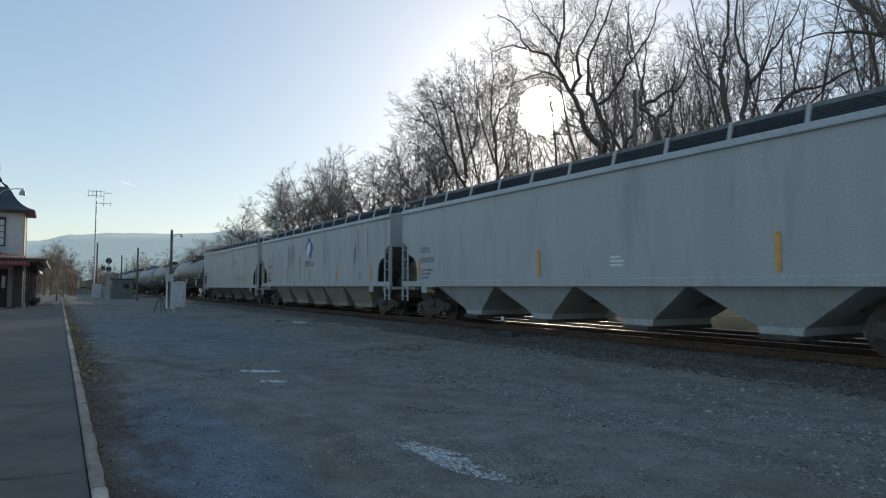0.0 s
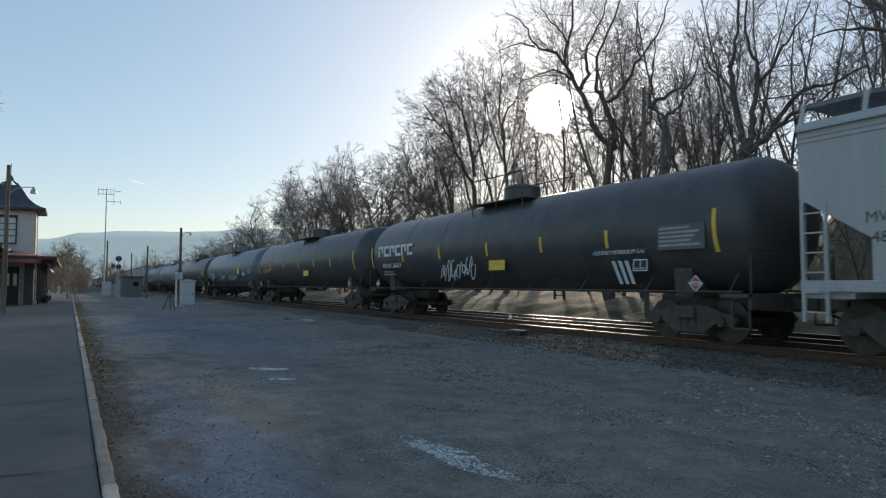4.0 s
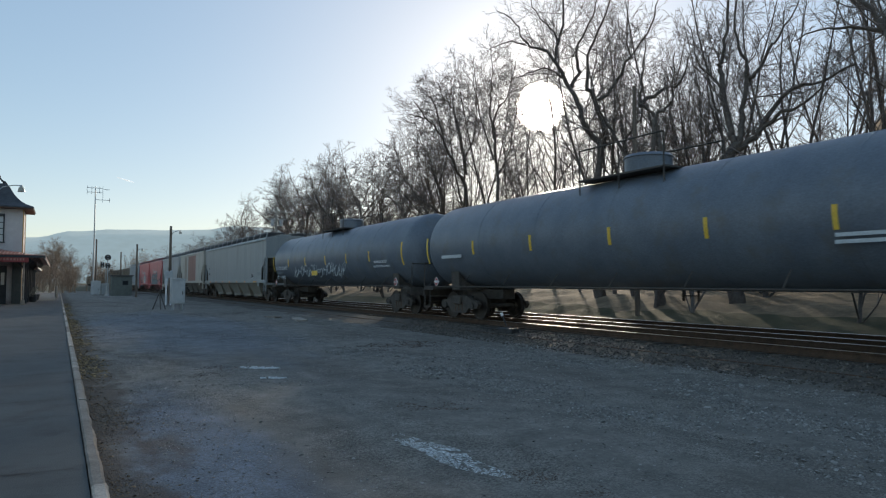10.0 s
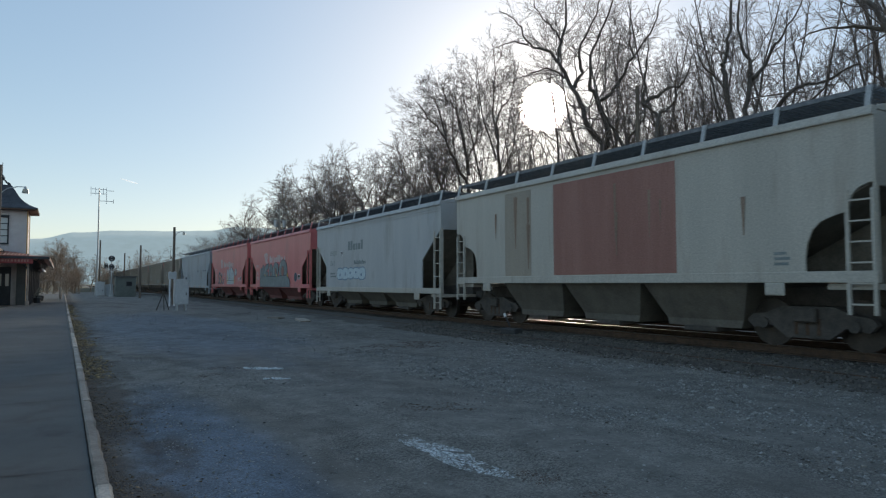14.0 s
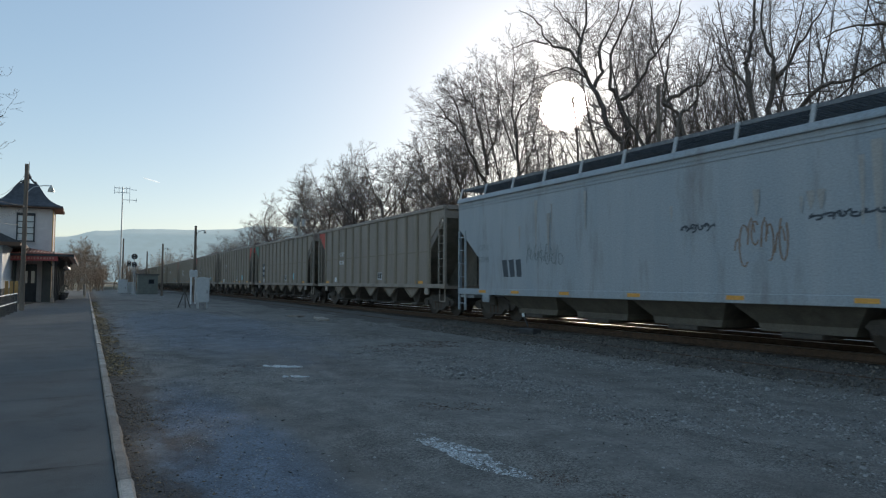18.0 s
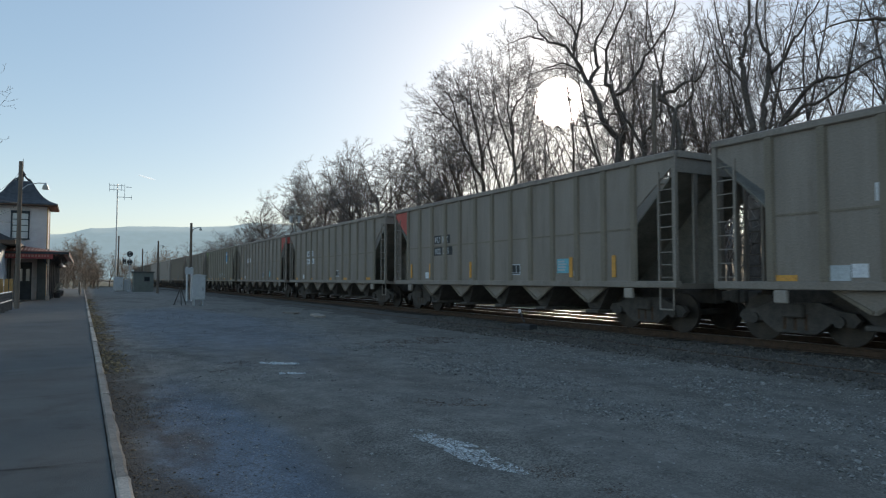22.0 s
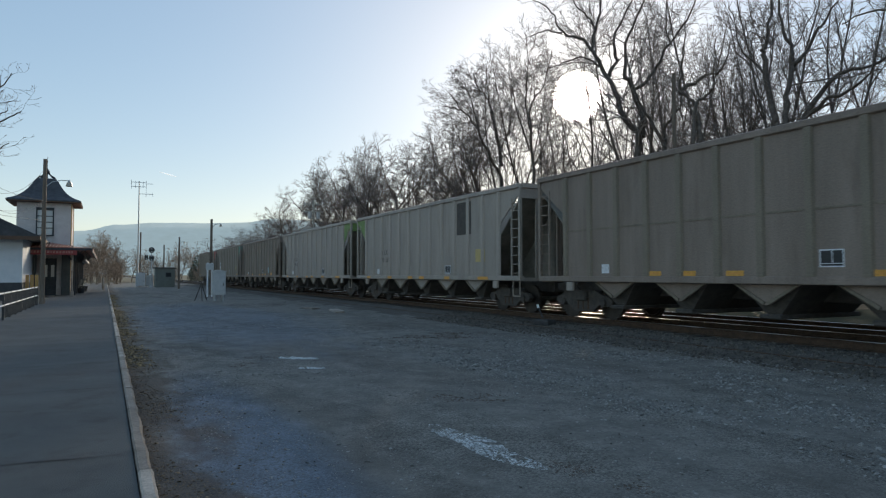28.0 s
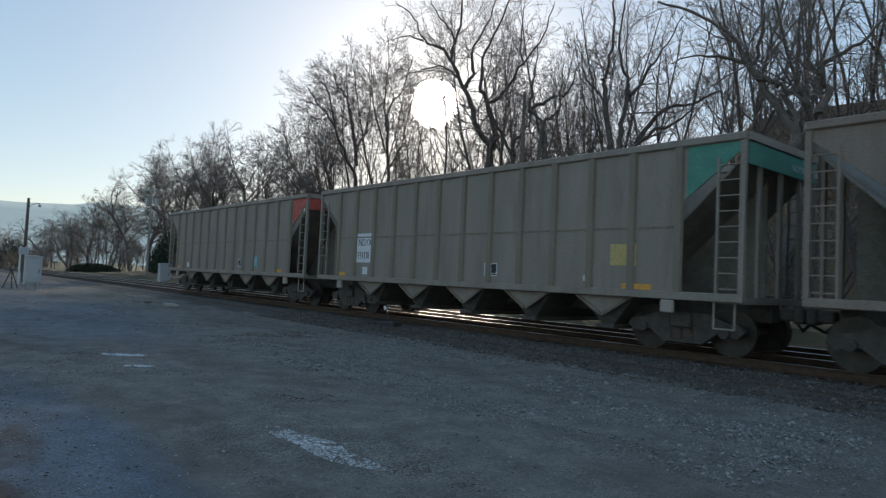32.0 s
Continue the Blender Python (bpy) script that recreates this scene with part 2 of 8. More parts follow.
M["evergreen"] = surface("dark evergreen", (0.025, 0.04, 0.022), (0.06, 0.08, 0.045), 3, 0.9, 0, 0, 20)
M["brush"] = surface("winter brush", (0.26, 0.185, 0.13), (0.38, 0.28, 0.20), 1.5, 0.95, 0, 0, 20)
M["rail"] = surface("rail steel", (0.6, 0.56, 0.52), (0.72, 0.68, 0.64), 6, 0.4, 1.0, 0.02, 80)
M["rust"] = surface("rusty steel", (0.07, 0.045, 0.03), (0.13, 0.08, 0.05), 6, 0.8, 0.3, 0.3, 60)
M["sleeper"] = surface("creosoted wood", (0.06, 0.05, 0.042), (0.11, 0.092, 0.075), 4, 0.9, 0, 0.5, 30, spread=0.25)
M["iron"] = surface("grimy cast iron", (0.065, 0.057, 0.0494), (0.117, 0.101, 0.0845), 5, 0.75, 0.1, 0.3, 40)
M["wheel"] = surface("wheel steel", (0.045, 0.038, 0.032), (0.085, 0.07, 0.057), 5, 0.5, 0.4, 0.1, 40)
M["paint_grey"] = surface("light grey car paint", (0.405, 0.431, 0.436), (0.475, 0.493, 0.492), 1.1, 0.42, 0, 0.03, 30, streak=1, dirt=(0.282, 0.273, 0.25))
M["paint_dull"] = surface("dull grey car paint", (0.30, 0.32, 0.315), (0.365, 0.38, 0.372), 1.1, 0.5, 0, 0.03, 30, streak=1, dirt=(0.22, 0.215, 0.20))
M["paint_white"] = surface("chalky white car paint", (0.417, 0.427, 0.428), (0.504, 0.503, 0.493), 1.3, 0.5, 0, 0.03, 30, streak=1, dirt=(0.262, 0.242, 0.214))
M["paint_blue_grey"] = surface("faded blue grey car paint", (0.317, 0.364, 0.398), (0.389, 0.42, 0.439), 1.3, 0.5, 0, 0.03, 30, streak=1, dirt=(0.195, 0.175, 0.158))
M["paint_tan"] = surface("tan car paint", (0.46, 0.43, 0.37), (0.55, 0.51, 0.44), 1.1, 0.5, 0, 0.03, 30, streak=1, dirt=(0.33, 0.27, 0.21))
M["paint_red"] = surface("faded red car paint", (0.60, 0.15, 0.145), (0.67, 0.20, 0.19), 1.2, 0.45, 0, 0.03, 30, streak=1, dirt=(0.46, 0.17, 0.15))
# black raised above its own tone to hold the veiling glare
M["paint_black"] = surface("black tank paint lifted for glare", (0.055, 0.057, 0.058), (0.085, 0.085, 0.083), 1.2, 0.42, 0, 0.04, 30, dirt=(0.12, 0.112, 0.098))
M["paint_steel"] = surface("blue grey tank paint", (0.12, 0.145, 0.18), (0.17, 0.195, 0.225), 1.2, 0.42, 0, 0.04, 30, dirt=(0.14, 0.13, 0.115))
M["alu"] = surface("dull aluminium", (0.268, 0.228, 0.189), (0.347, 0.295, 0.245), 1.6, 0.6, 0.1, 0.06, 35, streak=1, dirt=(0.195, 0.156, 0.12))
M["alu_brown"] = surface("brown stained aluminium", (0.245, 0.192, 0.152), (0.331, 0.26, 0.21), 1.6, 0.65, 0.1, 0.06, 35, streak=1, dirt=(0.176, 0.131, 0.0963))
M["alu_light"] = surface("pale aluminium", (0.347, 0.302, 0.256), (0.431, 0.371, 0.315), 1.6, 0.55, 0.1, 0.06, 35, streak=1, dirt=(0.231, 0.19, 0.15))
M["alu_olive"] = surface("olive stained aluminium", (0.252, 0.218, 0.163), (0.32, 0.274, 0.205), 1.6, 0.6, 0.1, 0.06, 35, streak=1, dirt=(0.157, 0.128, 0.0923))
M["alu_post"] = surface("tan stained aluminium post", (0.20, 0.165, 0.12), (0.29, 0.242, 0.182), 2.2, 0.65, 0.1, 0.06, 35, streak=1, dirt=(0.14, 0.105, 0.072))
# pod paints: dirt, and darkened further for the shade under the cars
M["pod_red"] = surface("dirty red hopper paint with under-car shade", (0.15, 0.055, 0.05), (0.22, 0.08, 0.07), 1.8, 0.75, 0, 0.06, 30, dirt=(0.10, 0.07, 0.06))
M["shaded_grime"] = surface("grimy hopper paint with under-car shade", (0.12, 0.107, 0.0855), (0.176, 0.157, 0.125), 1.8, 0.75, 0, 0.06, 30, dirt=(0.0756, 0.063, 0.0486))
M["pod_beige"] = surface("dusty beige hopper paint", (0.25, 0.23, 0.185), (0.33, 0.305, 0.25), 1.8, 0.7, 0, 0.06, 30, dirt=(0.14, 0.12, 0.09))
# car end recesses: grime plus the deep shade there, both in the colour
M["dark_inside"] = surface("grimy steel with end shade painted in", (0.168, 0.15, 0.122), (0.286, 0.256, 0.209), 2.0, 0.85, 0, 0.1, 30)
M["grate"] = surface("galvanised grating", (0.16, 0.17, 0.18), (0.26, 0.27, 0.28), 8, 0.6, 0.5, 0.2, 60)
M["white"] = surface("white lettering", (0.74, 0.75, 0.76), (0.8, 0.8, 0.8), 6, 0.6, 0, 0, 30)
M["black"] = surface("black lettering", (0.03, 0.03, 0.03), (0.05, 0.05, 0.05), 6, 0.6, 0, 0, 30)
M["yellow"] = surface("reflective yellow", (0.80, 0.50, 0.05), (0.88, 0.60, 0.09), 6, 0.5, 0, 0, 30)
M["orange"] = surface("orange reflector", (0.72, 0.33, 0.06), (0.82, 0.42, 0.09), 6, 0.55, 0, 0, 30)
M["red_tri"] = surface("red panel", (0.50, 0.08, 0.06), (0.58, 0.12, 0.09), 4, 0.6, 0, 0, 30)
M["green_tri"] = surface("green panel", (0.07, 0.252, 0.189), (0.098, 0.308, 0.231), 4, 0.6, 0, 0, 30)
M["lime_tri"] = surface("lime panel", (0.162, 0.259, 0.0648), (0.205, 0.302, 0.0972), 4, 0.6, 0, 0, 30)
M["lime_pale"] = surface("faded lime spray paint", (0.46, 0.50, 0.24), (0.54, 0.58, 0.32), 4, 0.6, 0, 0, 30)
M["blue"] = surface("blue panel", (0.10, 0.34, 0.58), (0.15, 0.42, 0.66), 4, 0.6, 0, 0, 30)
M["teal"] = surface("teal stencil panel", (0.18, 0.48, 0.56), (0.24, 0.56, 0.64), 4, 0.6, 0, 0, 30)
M["grey_paint"] = surface("grey spray paint", (0.17, 0.20, 0.20), (0.25, 0.28, 0.275), 3, 0.6, 0, 0, 30)
M["dim_field"] = surface("dim stencil field", (0.10, 0.112, 0.12), (0.14, 0.152, 0.16), 3, 0.6, 0, 0, 30)
M["pale_paint"] = surface("pale spray paint", (0.50, 0.54, 0.55), (0.60, 0.63, 0.63), 3, 0.6, 0, 0, 30)
M["aqua_paint"] = surface("aqua spray paint", (0.30, 0.48, 0.50), (0.40, 0.56, 0.57), 3, 0.6, 0, 0, 30)
M["aqua_pale"] = surface("pale aqua spray paint", (0.50, 0.60, 0.64), (0.60, 0.68, 0.70), 3, 0.6, 0, 0, 30)
M["blue_rim"] = surface("slate blue spray rim", (0.16, 0.24, 0.32), (0.22, 0.30, 0.38), 3, 0.6, 0, 0, 30)
M["badge_blue"] = surface("blue badge", (0.06, 0.10, 0.30), (0.10, 0.14, 0.36), 3, 0.6, 0, 0, 30)
M["soot"] = surface("soot run", (0.33, 0.319, 0.297), (0.44, 0.424, 0.396), 3, 0.7, 0, 0, 30, streak=1)
M["rust_paint"] = surface("rust run", (0.25, 0.17, 0.12), (0.33, 0.23, 0.17), 3, 0.8, 0, 0, 30, streak=1)
M["logo"] = surface("faded trade mark paint", (0.52, 0.42, 0.41), (0.62, 0.52, 0.51), 4, 0.6, 0, 0, 30)
M["tan_dark"] = surface("faded brown band", (0.33, 0.28, 0.22), (0.40, 0.34, 0.27), 2, 0.55, 0, 0, 30, streak=1)
M["dull_yellow"] = surface("faded yellow", (0.52, 0.40, 0.14), (0.60, 0.46, 0.20), 4, 0.6, 0, 0, 30)
M["dark_paint"] = surface("dark spray paint", (0.045, 0.06, 0.075), (0.07, 0.085, 0.10), 3, 0.6, 0, 0, 30)
M["brown_paint"] = surface("brown red stripe", (0.30, 0.13, 0.10), (0.37, 0.18, 0.14), 2, 0.55, 0, 0, 30, streak=1)
M["wood_pole"] = surface("weathered pole wood", (0.13, 0.10, 0.075), (0.24, 0.19, 0.15), 4, 0.9, 0, 0.5, 40, streak=1)
M["pale_wood"] = surface("silvered pole wood", (0.30, 0.285, 0.26), (0.42, 0.40, 0.37), 4, 0.9, 0, 0.4, 40, streak=1)
M["galv"] = surface("galvanised steel", (0.38, 0.40, 0.41), (0.50, 0.51, 0.52), 6, 0.45, 0.6, 0.05, 50)
M["cabinet"] = surface("weathered aluminium cabinet", (0.45, 0.47, 0.48), (0.56, 0.57, 0.57), 4, 0.5, 0.3, 0.05, 50)
M["shed"] = surface("green painted boards", (0.145, 0.16, 0.14), (0.195, 0.208, 0.182), 3, 0.7, 0, 0.2, 40)
M["shed_roof"] = surface("shed roof", (0.08, 0.08, 0.075), (0.13, 0.125, 0.12), 3, 0.8)
M["plaster"] = surface("cream plaster", (0.62, 0.55, 0.52), (0.72, 0.66, 0.62), 2, 0.85, 0, 0.15, 40)
M["plaster_white"] = surface("white plaster", (0.66, 0.69, 0.72), (0.75, 0.77, 0.79), 2, 0.85, 0, 0.15, 40)
M["trim_dark"] = surface("dark painted trim", (0.03, 0.035, 0.04), (0.055, 0.06, 0.065), 4, 0.55)
M["trim_ochre"] = surface("ochre trim", (0.50, 0.30, 0.10), (0.60, 0.38, 0.15), 4, 0.6)
M["slate"] = surface("slate roof", (0.035, 0.037, 0.042), (0.075, 0.077, 0.085), 3, 0.7, 0, 0.3, 40, spread=0.3)
M["soffit"] = surface("dark brown boards", (0.10, 0.06, 0.04), (0.16, 0.095, 0.06), 3, 0.8)
# the dark under the canopy is put into the colour of these boards
M["porch"] = surface("grey green porch boards with canopy shade", (0.10, 0.105, 0.095), (0.15, 0.15, 0.135), 2, 0.85, 0, 0.15, 40)
M["red_roof"] = surface("red sheet roof", (0.30, 0.10, 0.075), (0.40, 0.16, 0.12), 2, 0.5, 0.2, 0.1, 40)
M["sign_red"] = surface("dark red signboard", (0.30, 0.045, 0.045), (0.36, 0.07, 0.06), 4, 0.6)
M["sign_text"] = surface("faded sign lettering", (0.46, 0.20, 0.16), (0.52, 0.25, 0.20), 4, 0.6)
M["glass"] = glass("window glass", (0.02, 0.025, 0.03))
# pale base colour takes the place of sky mirrored in the glass
M["painted_sky_pane"] = glass("sky reflection painted on the pane", (0.5, 0.53, 0.54))
M["rib"] = surface("faded roof ribs", (0.50, 0.30, 0.25), (0.62, 0.42, 0.36), 3, 0.6)
M["lamp_glass"] = surface("yellowed lamp globe", (0.42, 0.38, 0.30), (0.52, 0.47, 0.38), 5, 0.35)
M["concrete"] = surface("stained concrete", (0.20, 0.19, 0.17), (0.30, 0.28, 0.25), 1.2, 0.9, 0, 0.3, 30, dirt=(0.10, 0.095, 0.085))
M["wire"] = surface("cable", (0.03, 0.03, 0.03), (0.05, 0.05, 0.05), 4, 0.7, 0, 0)
M["signal_black"] = surface("signal black", (0.03, 0.03, 0.032), (0.055, 0.055, 0.055), 4, 0.6)
M["brown_bank"] = surface("leaf covered bank", (0.168, 0.12, 0.072), (0.302, 0.216, 0.13), 1.0, 0.95, 0, 0.8, 12, dirt=(0.101, 0.072, 0.0432))


# ---- mesh helpers ----
def box(bm, x0, x1, y0, y1, z0, z1, bevel=0.0):
    r = bmesh.ops.create_cube(bm, size=1.0, matrix=Matrix.Translation(((x0 + x1) / 2, (y0 + y1) / 2, (z0 + z1) / 2)) @ Matrix.Diagonal((abs(x1 - x0), abs(y1 - y0), abs(z1 - z0), 1)))
    if bevel:
        es = list({e for v in r["verts"] for e in v.link_edges})
        bmesh.ops.bevel(bm, geom=es, offset=bevel, segments=1, affect="EDGES")
    return r["verts"]


def tube(bm, p0, p1, r0, r1=None, n=10, caps=True):
    """A tapered round bar from p0 to p1."""
    p0, p1 = Vector(p0), Vector(p1)
    r1 = r0 if r1 is None else r1
    d = p1 - p0
    m = Matrix.Translation((p0 + p1) / 2) @ d.to_track_quat("Z", "Y").to_matrix().to_4x4()
    bmesh.ops.create_cone(bm, cap_ends=caps, segments=n, radius1=r0, radius2=max(r1, 1e-4), depth=d.length, matrix=m)


def prism(bm, pts, axis, a0, a1):
    """A flat outline, drawn in the two axes other than axis, made thick from a0 to a1."""
    def at(p, a):
        return {"x": (a, p[0], p[1]), "y": (p[0], a, p[1]), "z": (p[0], p[1], a)}[axis]
    lo = [bm.verts.new(at(p, a0)) for p in pts]
    hi = [bm.verts.new(at(p, a1)) for p in pts]
    n = len(pts)
    fs = [bm.faces.new(lo), bm.faces.new(list(reversed(hi)))]
    for i in range(n):
        fs.append(bm.faces.new((lo[i], hi[i], hi[(i + 1) % n], lo[(i + 1) % n])))
    bmesh.ops.recalc_face_normals(bm, faces=fs)


def loft(bm, rings, close=True, caps=True):
    """Skin between rings of equal count."""
    vs = [[bm.verts.new(p) for p in r] for r in rings]
    fs = []
    n = len(vs[0])
    for a, b in zip(vs, vs[1:]):
        for i in range(n if close else n - 1):
            fs.append(bm.faces.new((a[i], a[(i + 1) % n], b[(i + 1) % n], b[i])))
    if caps:
        fs += [bm.faces.new(vs[0]), bm.faces.new(vs[-1])]
    bmesh.ops.recalc_face_normals(bm, faces=fs)


def mesh_of(name, bm, material, smooth=0.0):
    me = bpy.data.meshes.new(name)
    bm.normal_update()
    if smooth:
        for f in bm.faces:
            f.smooth = True
        for e in bm.edges:
            if len(e.link_faces) == 2 and e.calc_face_angle(0) > smooth:
                e.smooth = False
    bm.to_mesh(me)
    bm.free()
    me.materials.append(material)
    return me


def part(name, bm, material, parent=None, label="", smooth=0.0, m=None):
    """Links a bmesh, or a mesh that is shared, as one object under a thing or a part."""
    me = bm if isinstance(bm, bpy.types.Mesh) else mesh_of(name, bm, material, smooth)
    ob = new(name, me)
    ob.parent = parent
    if m is not None:
        ob.matrix_basis = m
    if label:
        ob["label"] = label
    return ob


def B():
    return bmesh.new()


def thing(name, label, category, m=None, group="", kind=""):
    ob = new(name)
    ob.empty_display_size = 0.3
    if m is not None:
        ob.matrix_basis = m
    return tagged(ob, label, category, group, kind)


def letters(parent, text, y, z, h, material, x, name="lettering", stretch=1.0):
    """Painted letters on a face that looks towards -x; y, z is their left lower corner."""
    cu = bpy.data.curves.new(name, "FONT")
    cu.body, cu.size, cu.resolution_u, cu.extrude = text, h * 1.38, 2, 0.002
    tmp = bpy.data.objects.new(name, cu)
    me = bpy.data.meshes.new_from_object(tmp)
    bpy.data.objects.remove(tmp)
    me.materials.append(material)
    m = Matrix(((0, 0, -1, x), (-stretch, 0, 0, y), (0, 1, 0, z), (0, 0, 0, 1)))
    me.transform(m)
    ob = new(name, me)
    ob.parent = parent
    return ob


def plate(parent, name, y0, y1, z0, z1, material, x, label="", t=0.008):
    bm = B()
    box(bm, x - t, x, y0, y1, z0, z1)
    return part(name, bm, material, parent, label)


def outline(parent, name, pts, material, x, label="", t=0.006):
    bm = B()
    prism(bm, pts, "x", x - t, x)
    return part(name, bm, material, parent, label)


def bars(parent, y, z, w, h, n, material, x, name="small_print"):
    """Writing too small to read: rows of plain bars."""
    bm = B()
    step = h / n
    for i in range(n):
        ww = w * (0.7 + 0.3 * ((i * 37) % 10) / 10)
        box(bm, x - 0.004, x, y - ww, y, z + h - (i + 0.7) * step, z + h - (i + 0.15) * step)
    return part(name, bm, material, parent)


# ---- ground, platform, tracks ----
TRACK, RAIL_Z, GAUGE = 13.34, 0.40, 0.75
rng = random.Random(7)


def height(x, y):
    """Ground level: flat lot, ballast bed, then a rising wooded bank."""
    pts = ((-4000, 0.0), (-30, 0.0), (9.6, 0.0), (10.6, 0.05), (11.7, 0.20), (15.3, 0.22), (16.2, 0.12), (19.0, 0.15), (23.0, 0.8), (32.0, 1.6), (60.0, 6.0), (90.0, 9.0), (4000, 9.0))
    z = 0.0
    for (xa, za), (xb, zb) in zip(pts, pts[1:]):
        if xa <= x <= xb:
            z = za + (zb - za) * (x - xa) / (xb - xa)
            break
    if x > 30 and y < 24:                           # a steep brown slope closes the woods at this end
        a, c = min(1.0, (x - 30) / 11.0), min(1.0, (24 - y) / 6.0)
        z += 9.7 * a * a * (3 - 2 * a) * c * c * (3 - 2 * c)
    if x > 16:                                      # the bank dies away beyond the woods
        k = min(1.0, max(0.0, (150.0 - y) / 90.0))
        z = 0.15 + (z - 0.15) * k
    return z


def ground_z(x, y):
    z = height(x, y)
    if -60 < x < 90 and -60 < y < 200:
        amp = 0.035 if x < 10 else 0.02 if x < 16 else 0.25
        z += amp * (noise.noise((x * 0.35, y * 0.35, 0)) + 0.5 * noise.noise((x * 1.1, y * 1.1, 3)))
    return z


def ground():
    xs = [-4000, -1500, -500, -150, -60, -30, -15, -8, -4] + [-3 + 0.35 * i for i in range(58)] + [17.6 + 0.8 * i for i in range(12)] + [28, 31, 35, 40, 46, 54, 62, 75, 90, 150, 400, 1200, 4000]
    ys = [-4000, -1200, -400, -120, -50, -25, -12, -6, -3] + [-1 + 0.45 * i for i in range(80)] + [36 + 1.5 * i for i in range(40)] + [100, 110, 125, 150, 180, 220, 300, 450, 900, 2000, 4400]
    verts = [(x, y, ground_z(x, y)) for y in ys for x in xs]
    nx = len(xs)
    faces = [(j * nx + i, j * nx + i + 1, (j + 1) * nx + i + 1, (j + 1) * nx + i) for j in range(len(ys) - 1) for i in range(nx - 1)]
    me = bpy.data.meshes.new("ground")
    me.from_pydata(verts, [], faces)
    for k in ("gravel", "ballast", "brown_bank", "grass"):
        me.materials.append(M[k])
    for p in me.polygons:
        c = p.center
        edge = 10.5 + 0.5 * noise.noise((c.y * 0.3, 5, 0))
        p.material_index = 1 if edge < c.x < 15.7 else 3 if c.x >= 15.7 and (c.x < 22 or c.y > 110) or c.y > 140 else 2 if c.x >= 22 else 0
        p.use_smooth = True
    tagged(new("ground", me), "grey gravel lot with ballast strip and leafy bank", "ground", kind="structure")


ground()


def platform():
    bm = B()
    box(bm, -3.3, 0.2405, -14, 120, -0.4, 0.10)
    ob = part("platform", bm, M["asphalt"])
    tagged(ob, "worn grey asphalt platform with cracks across", "platform", kind="structure")
    r = random.Random(3)
    for y in (6.4, 8.9, 10.2, 13.1, 17.0, 21.5, 27.0, 34.0):
        bm = B()
        x, yy = -3.25, y
        while x < 0.1:
            x2 = min(x + r.uniform(0.15, 0.4), 0.15)
            y2 = y + r.uniform(-0.05, 0.05)
            w = r.uniform(0.004, 0.014)
            vs = [bm.verts.new(p) for p in ((x, yy - w, 0.104), (x2, y2 - w, 0.104), (x2, y2 + w, 0.104), (x, yy + w, 0.104))]
            bm.faces.new(vs)
            x, yy = x2, y2
        part("crack", bm, M["crack"], ob)
    # kerb stones, each its own block
    kerb = thing("kerb", "row of worn pale concrete kerb stones beside the platform", "kerb", kind="structure")
    y = -6.0
    while y < 112:
        ln = r.choice((1.8, 2.4, 1.2, 1.5, 2.7))
        bm = B()
        z, dx = 0.125 + r.uniform(-0.012, 0.015), r.uniform(0.0, 0.006)
        steps = max(4, int(ln / (0.09 if y < 25 else 0.5)))
        rings = []
        for i in range(steps + 1):                  # chipped edges, worn round towards the lot
            yy = y + 0.008 + (ln - 0.016) * i / steps
            chip = 0.5 + 0.5 * noise.noise((yy * 3.1, 4.0, 0.0)) + r.uniform(-0.25, 0.25)
            near, top = 0.010 * r.random(), z + 0.008 * noise.noise((yy * 2.3, 9.0, 0.0))
            rings.append([(0.246 + dx, yy, -0.25), (0.246 + dx + near, yy, top - 0.016), (0.262 + dx + near, yy, top), (0.350 + dx - 0.030 * chip, yy, top - 0.004 * chip), (0.372 + dx - 0.022 * chip, yy, top - 0.020 - 0.035 * chip), (0.374 + dx, yy, -0.25)])
        loft(bm, rings)
        part("kerb_stone", bm, M["kerb"], kerb)
        y += ln


platform()


def rail_mesh(y0, y1):
    bm = B()
    prof = ((-0.07, 0), (0.07, 0), (0.07, 0.012), (0.012, 0.03), (0.012, 0.125), (0.036, 0.135), (0.036, 0.164), (0.028, 0.169), (0.012, 0.172), (-0.012, 0.172), (-0.028, 0.169), (-0.036, 0.164), (-0.036, 0.135), (-0.012, 0.125), (-0.012, 0.03), (-0.07, 0.012))
    prism(bm, prof, "y", y0, y1)
    bm.faces.ensure_lookup_table()
    me = mesh_of("rail", bm, M["rust"])
    me.materials.append(M["rail"])
    for p in me.polygons:
        if p.normal.z > 0.5 and p.center.z > 0.16:
            p.material_index = 1
    return me


def track(x, label, near):
    t = thing("track", label, "railway track", pose(x, 0, 0), kind="structure")
    me = rail_mesh(-70, 620)
    for s in (-GAUGE, GAUGE):
        part("rail", me, None, t, "polished steel running rail", m=pose(s, 0, RAIL_Z - 0.172))
    bm = B()
    box(bm, -1.3, 1.3, -0.115, 0.115, 0.06, RAIL_Z - 0.174, 0.012)
    tie = mesh_of("sleeper", bm, M["sleeper"])
    r = random.Random(int(x))
    for i in range(110 if near else 0):
        part("sleeper", tie, None, t, m=pose(r.uniform(-0.05, 0.05), -2 + i * 0.52, 0, 0, 0, r.uniform(-1.5, 1.5)))
    bm = B()
    y = -2 + 110 * 0.52 if near else -10
    while y < 300:
        box(bm, -1.3, 1.3, y - 0.115, y + 0.115, 0.06, RAIL_Z - 0.174)
        y += 0.52
    tagged(part("sleepers_beyond", bm, M["sleeper"], t), kind="stuff")


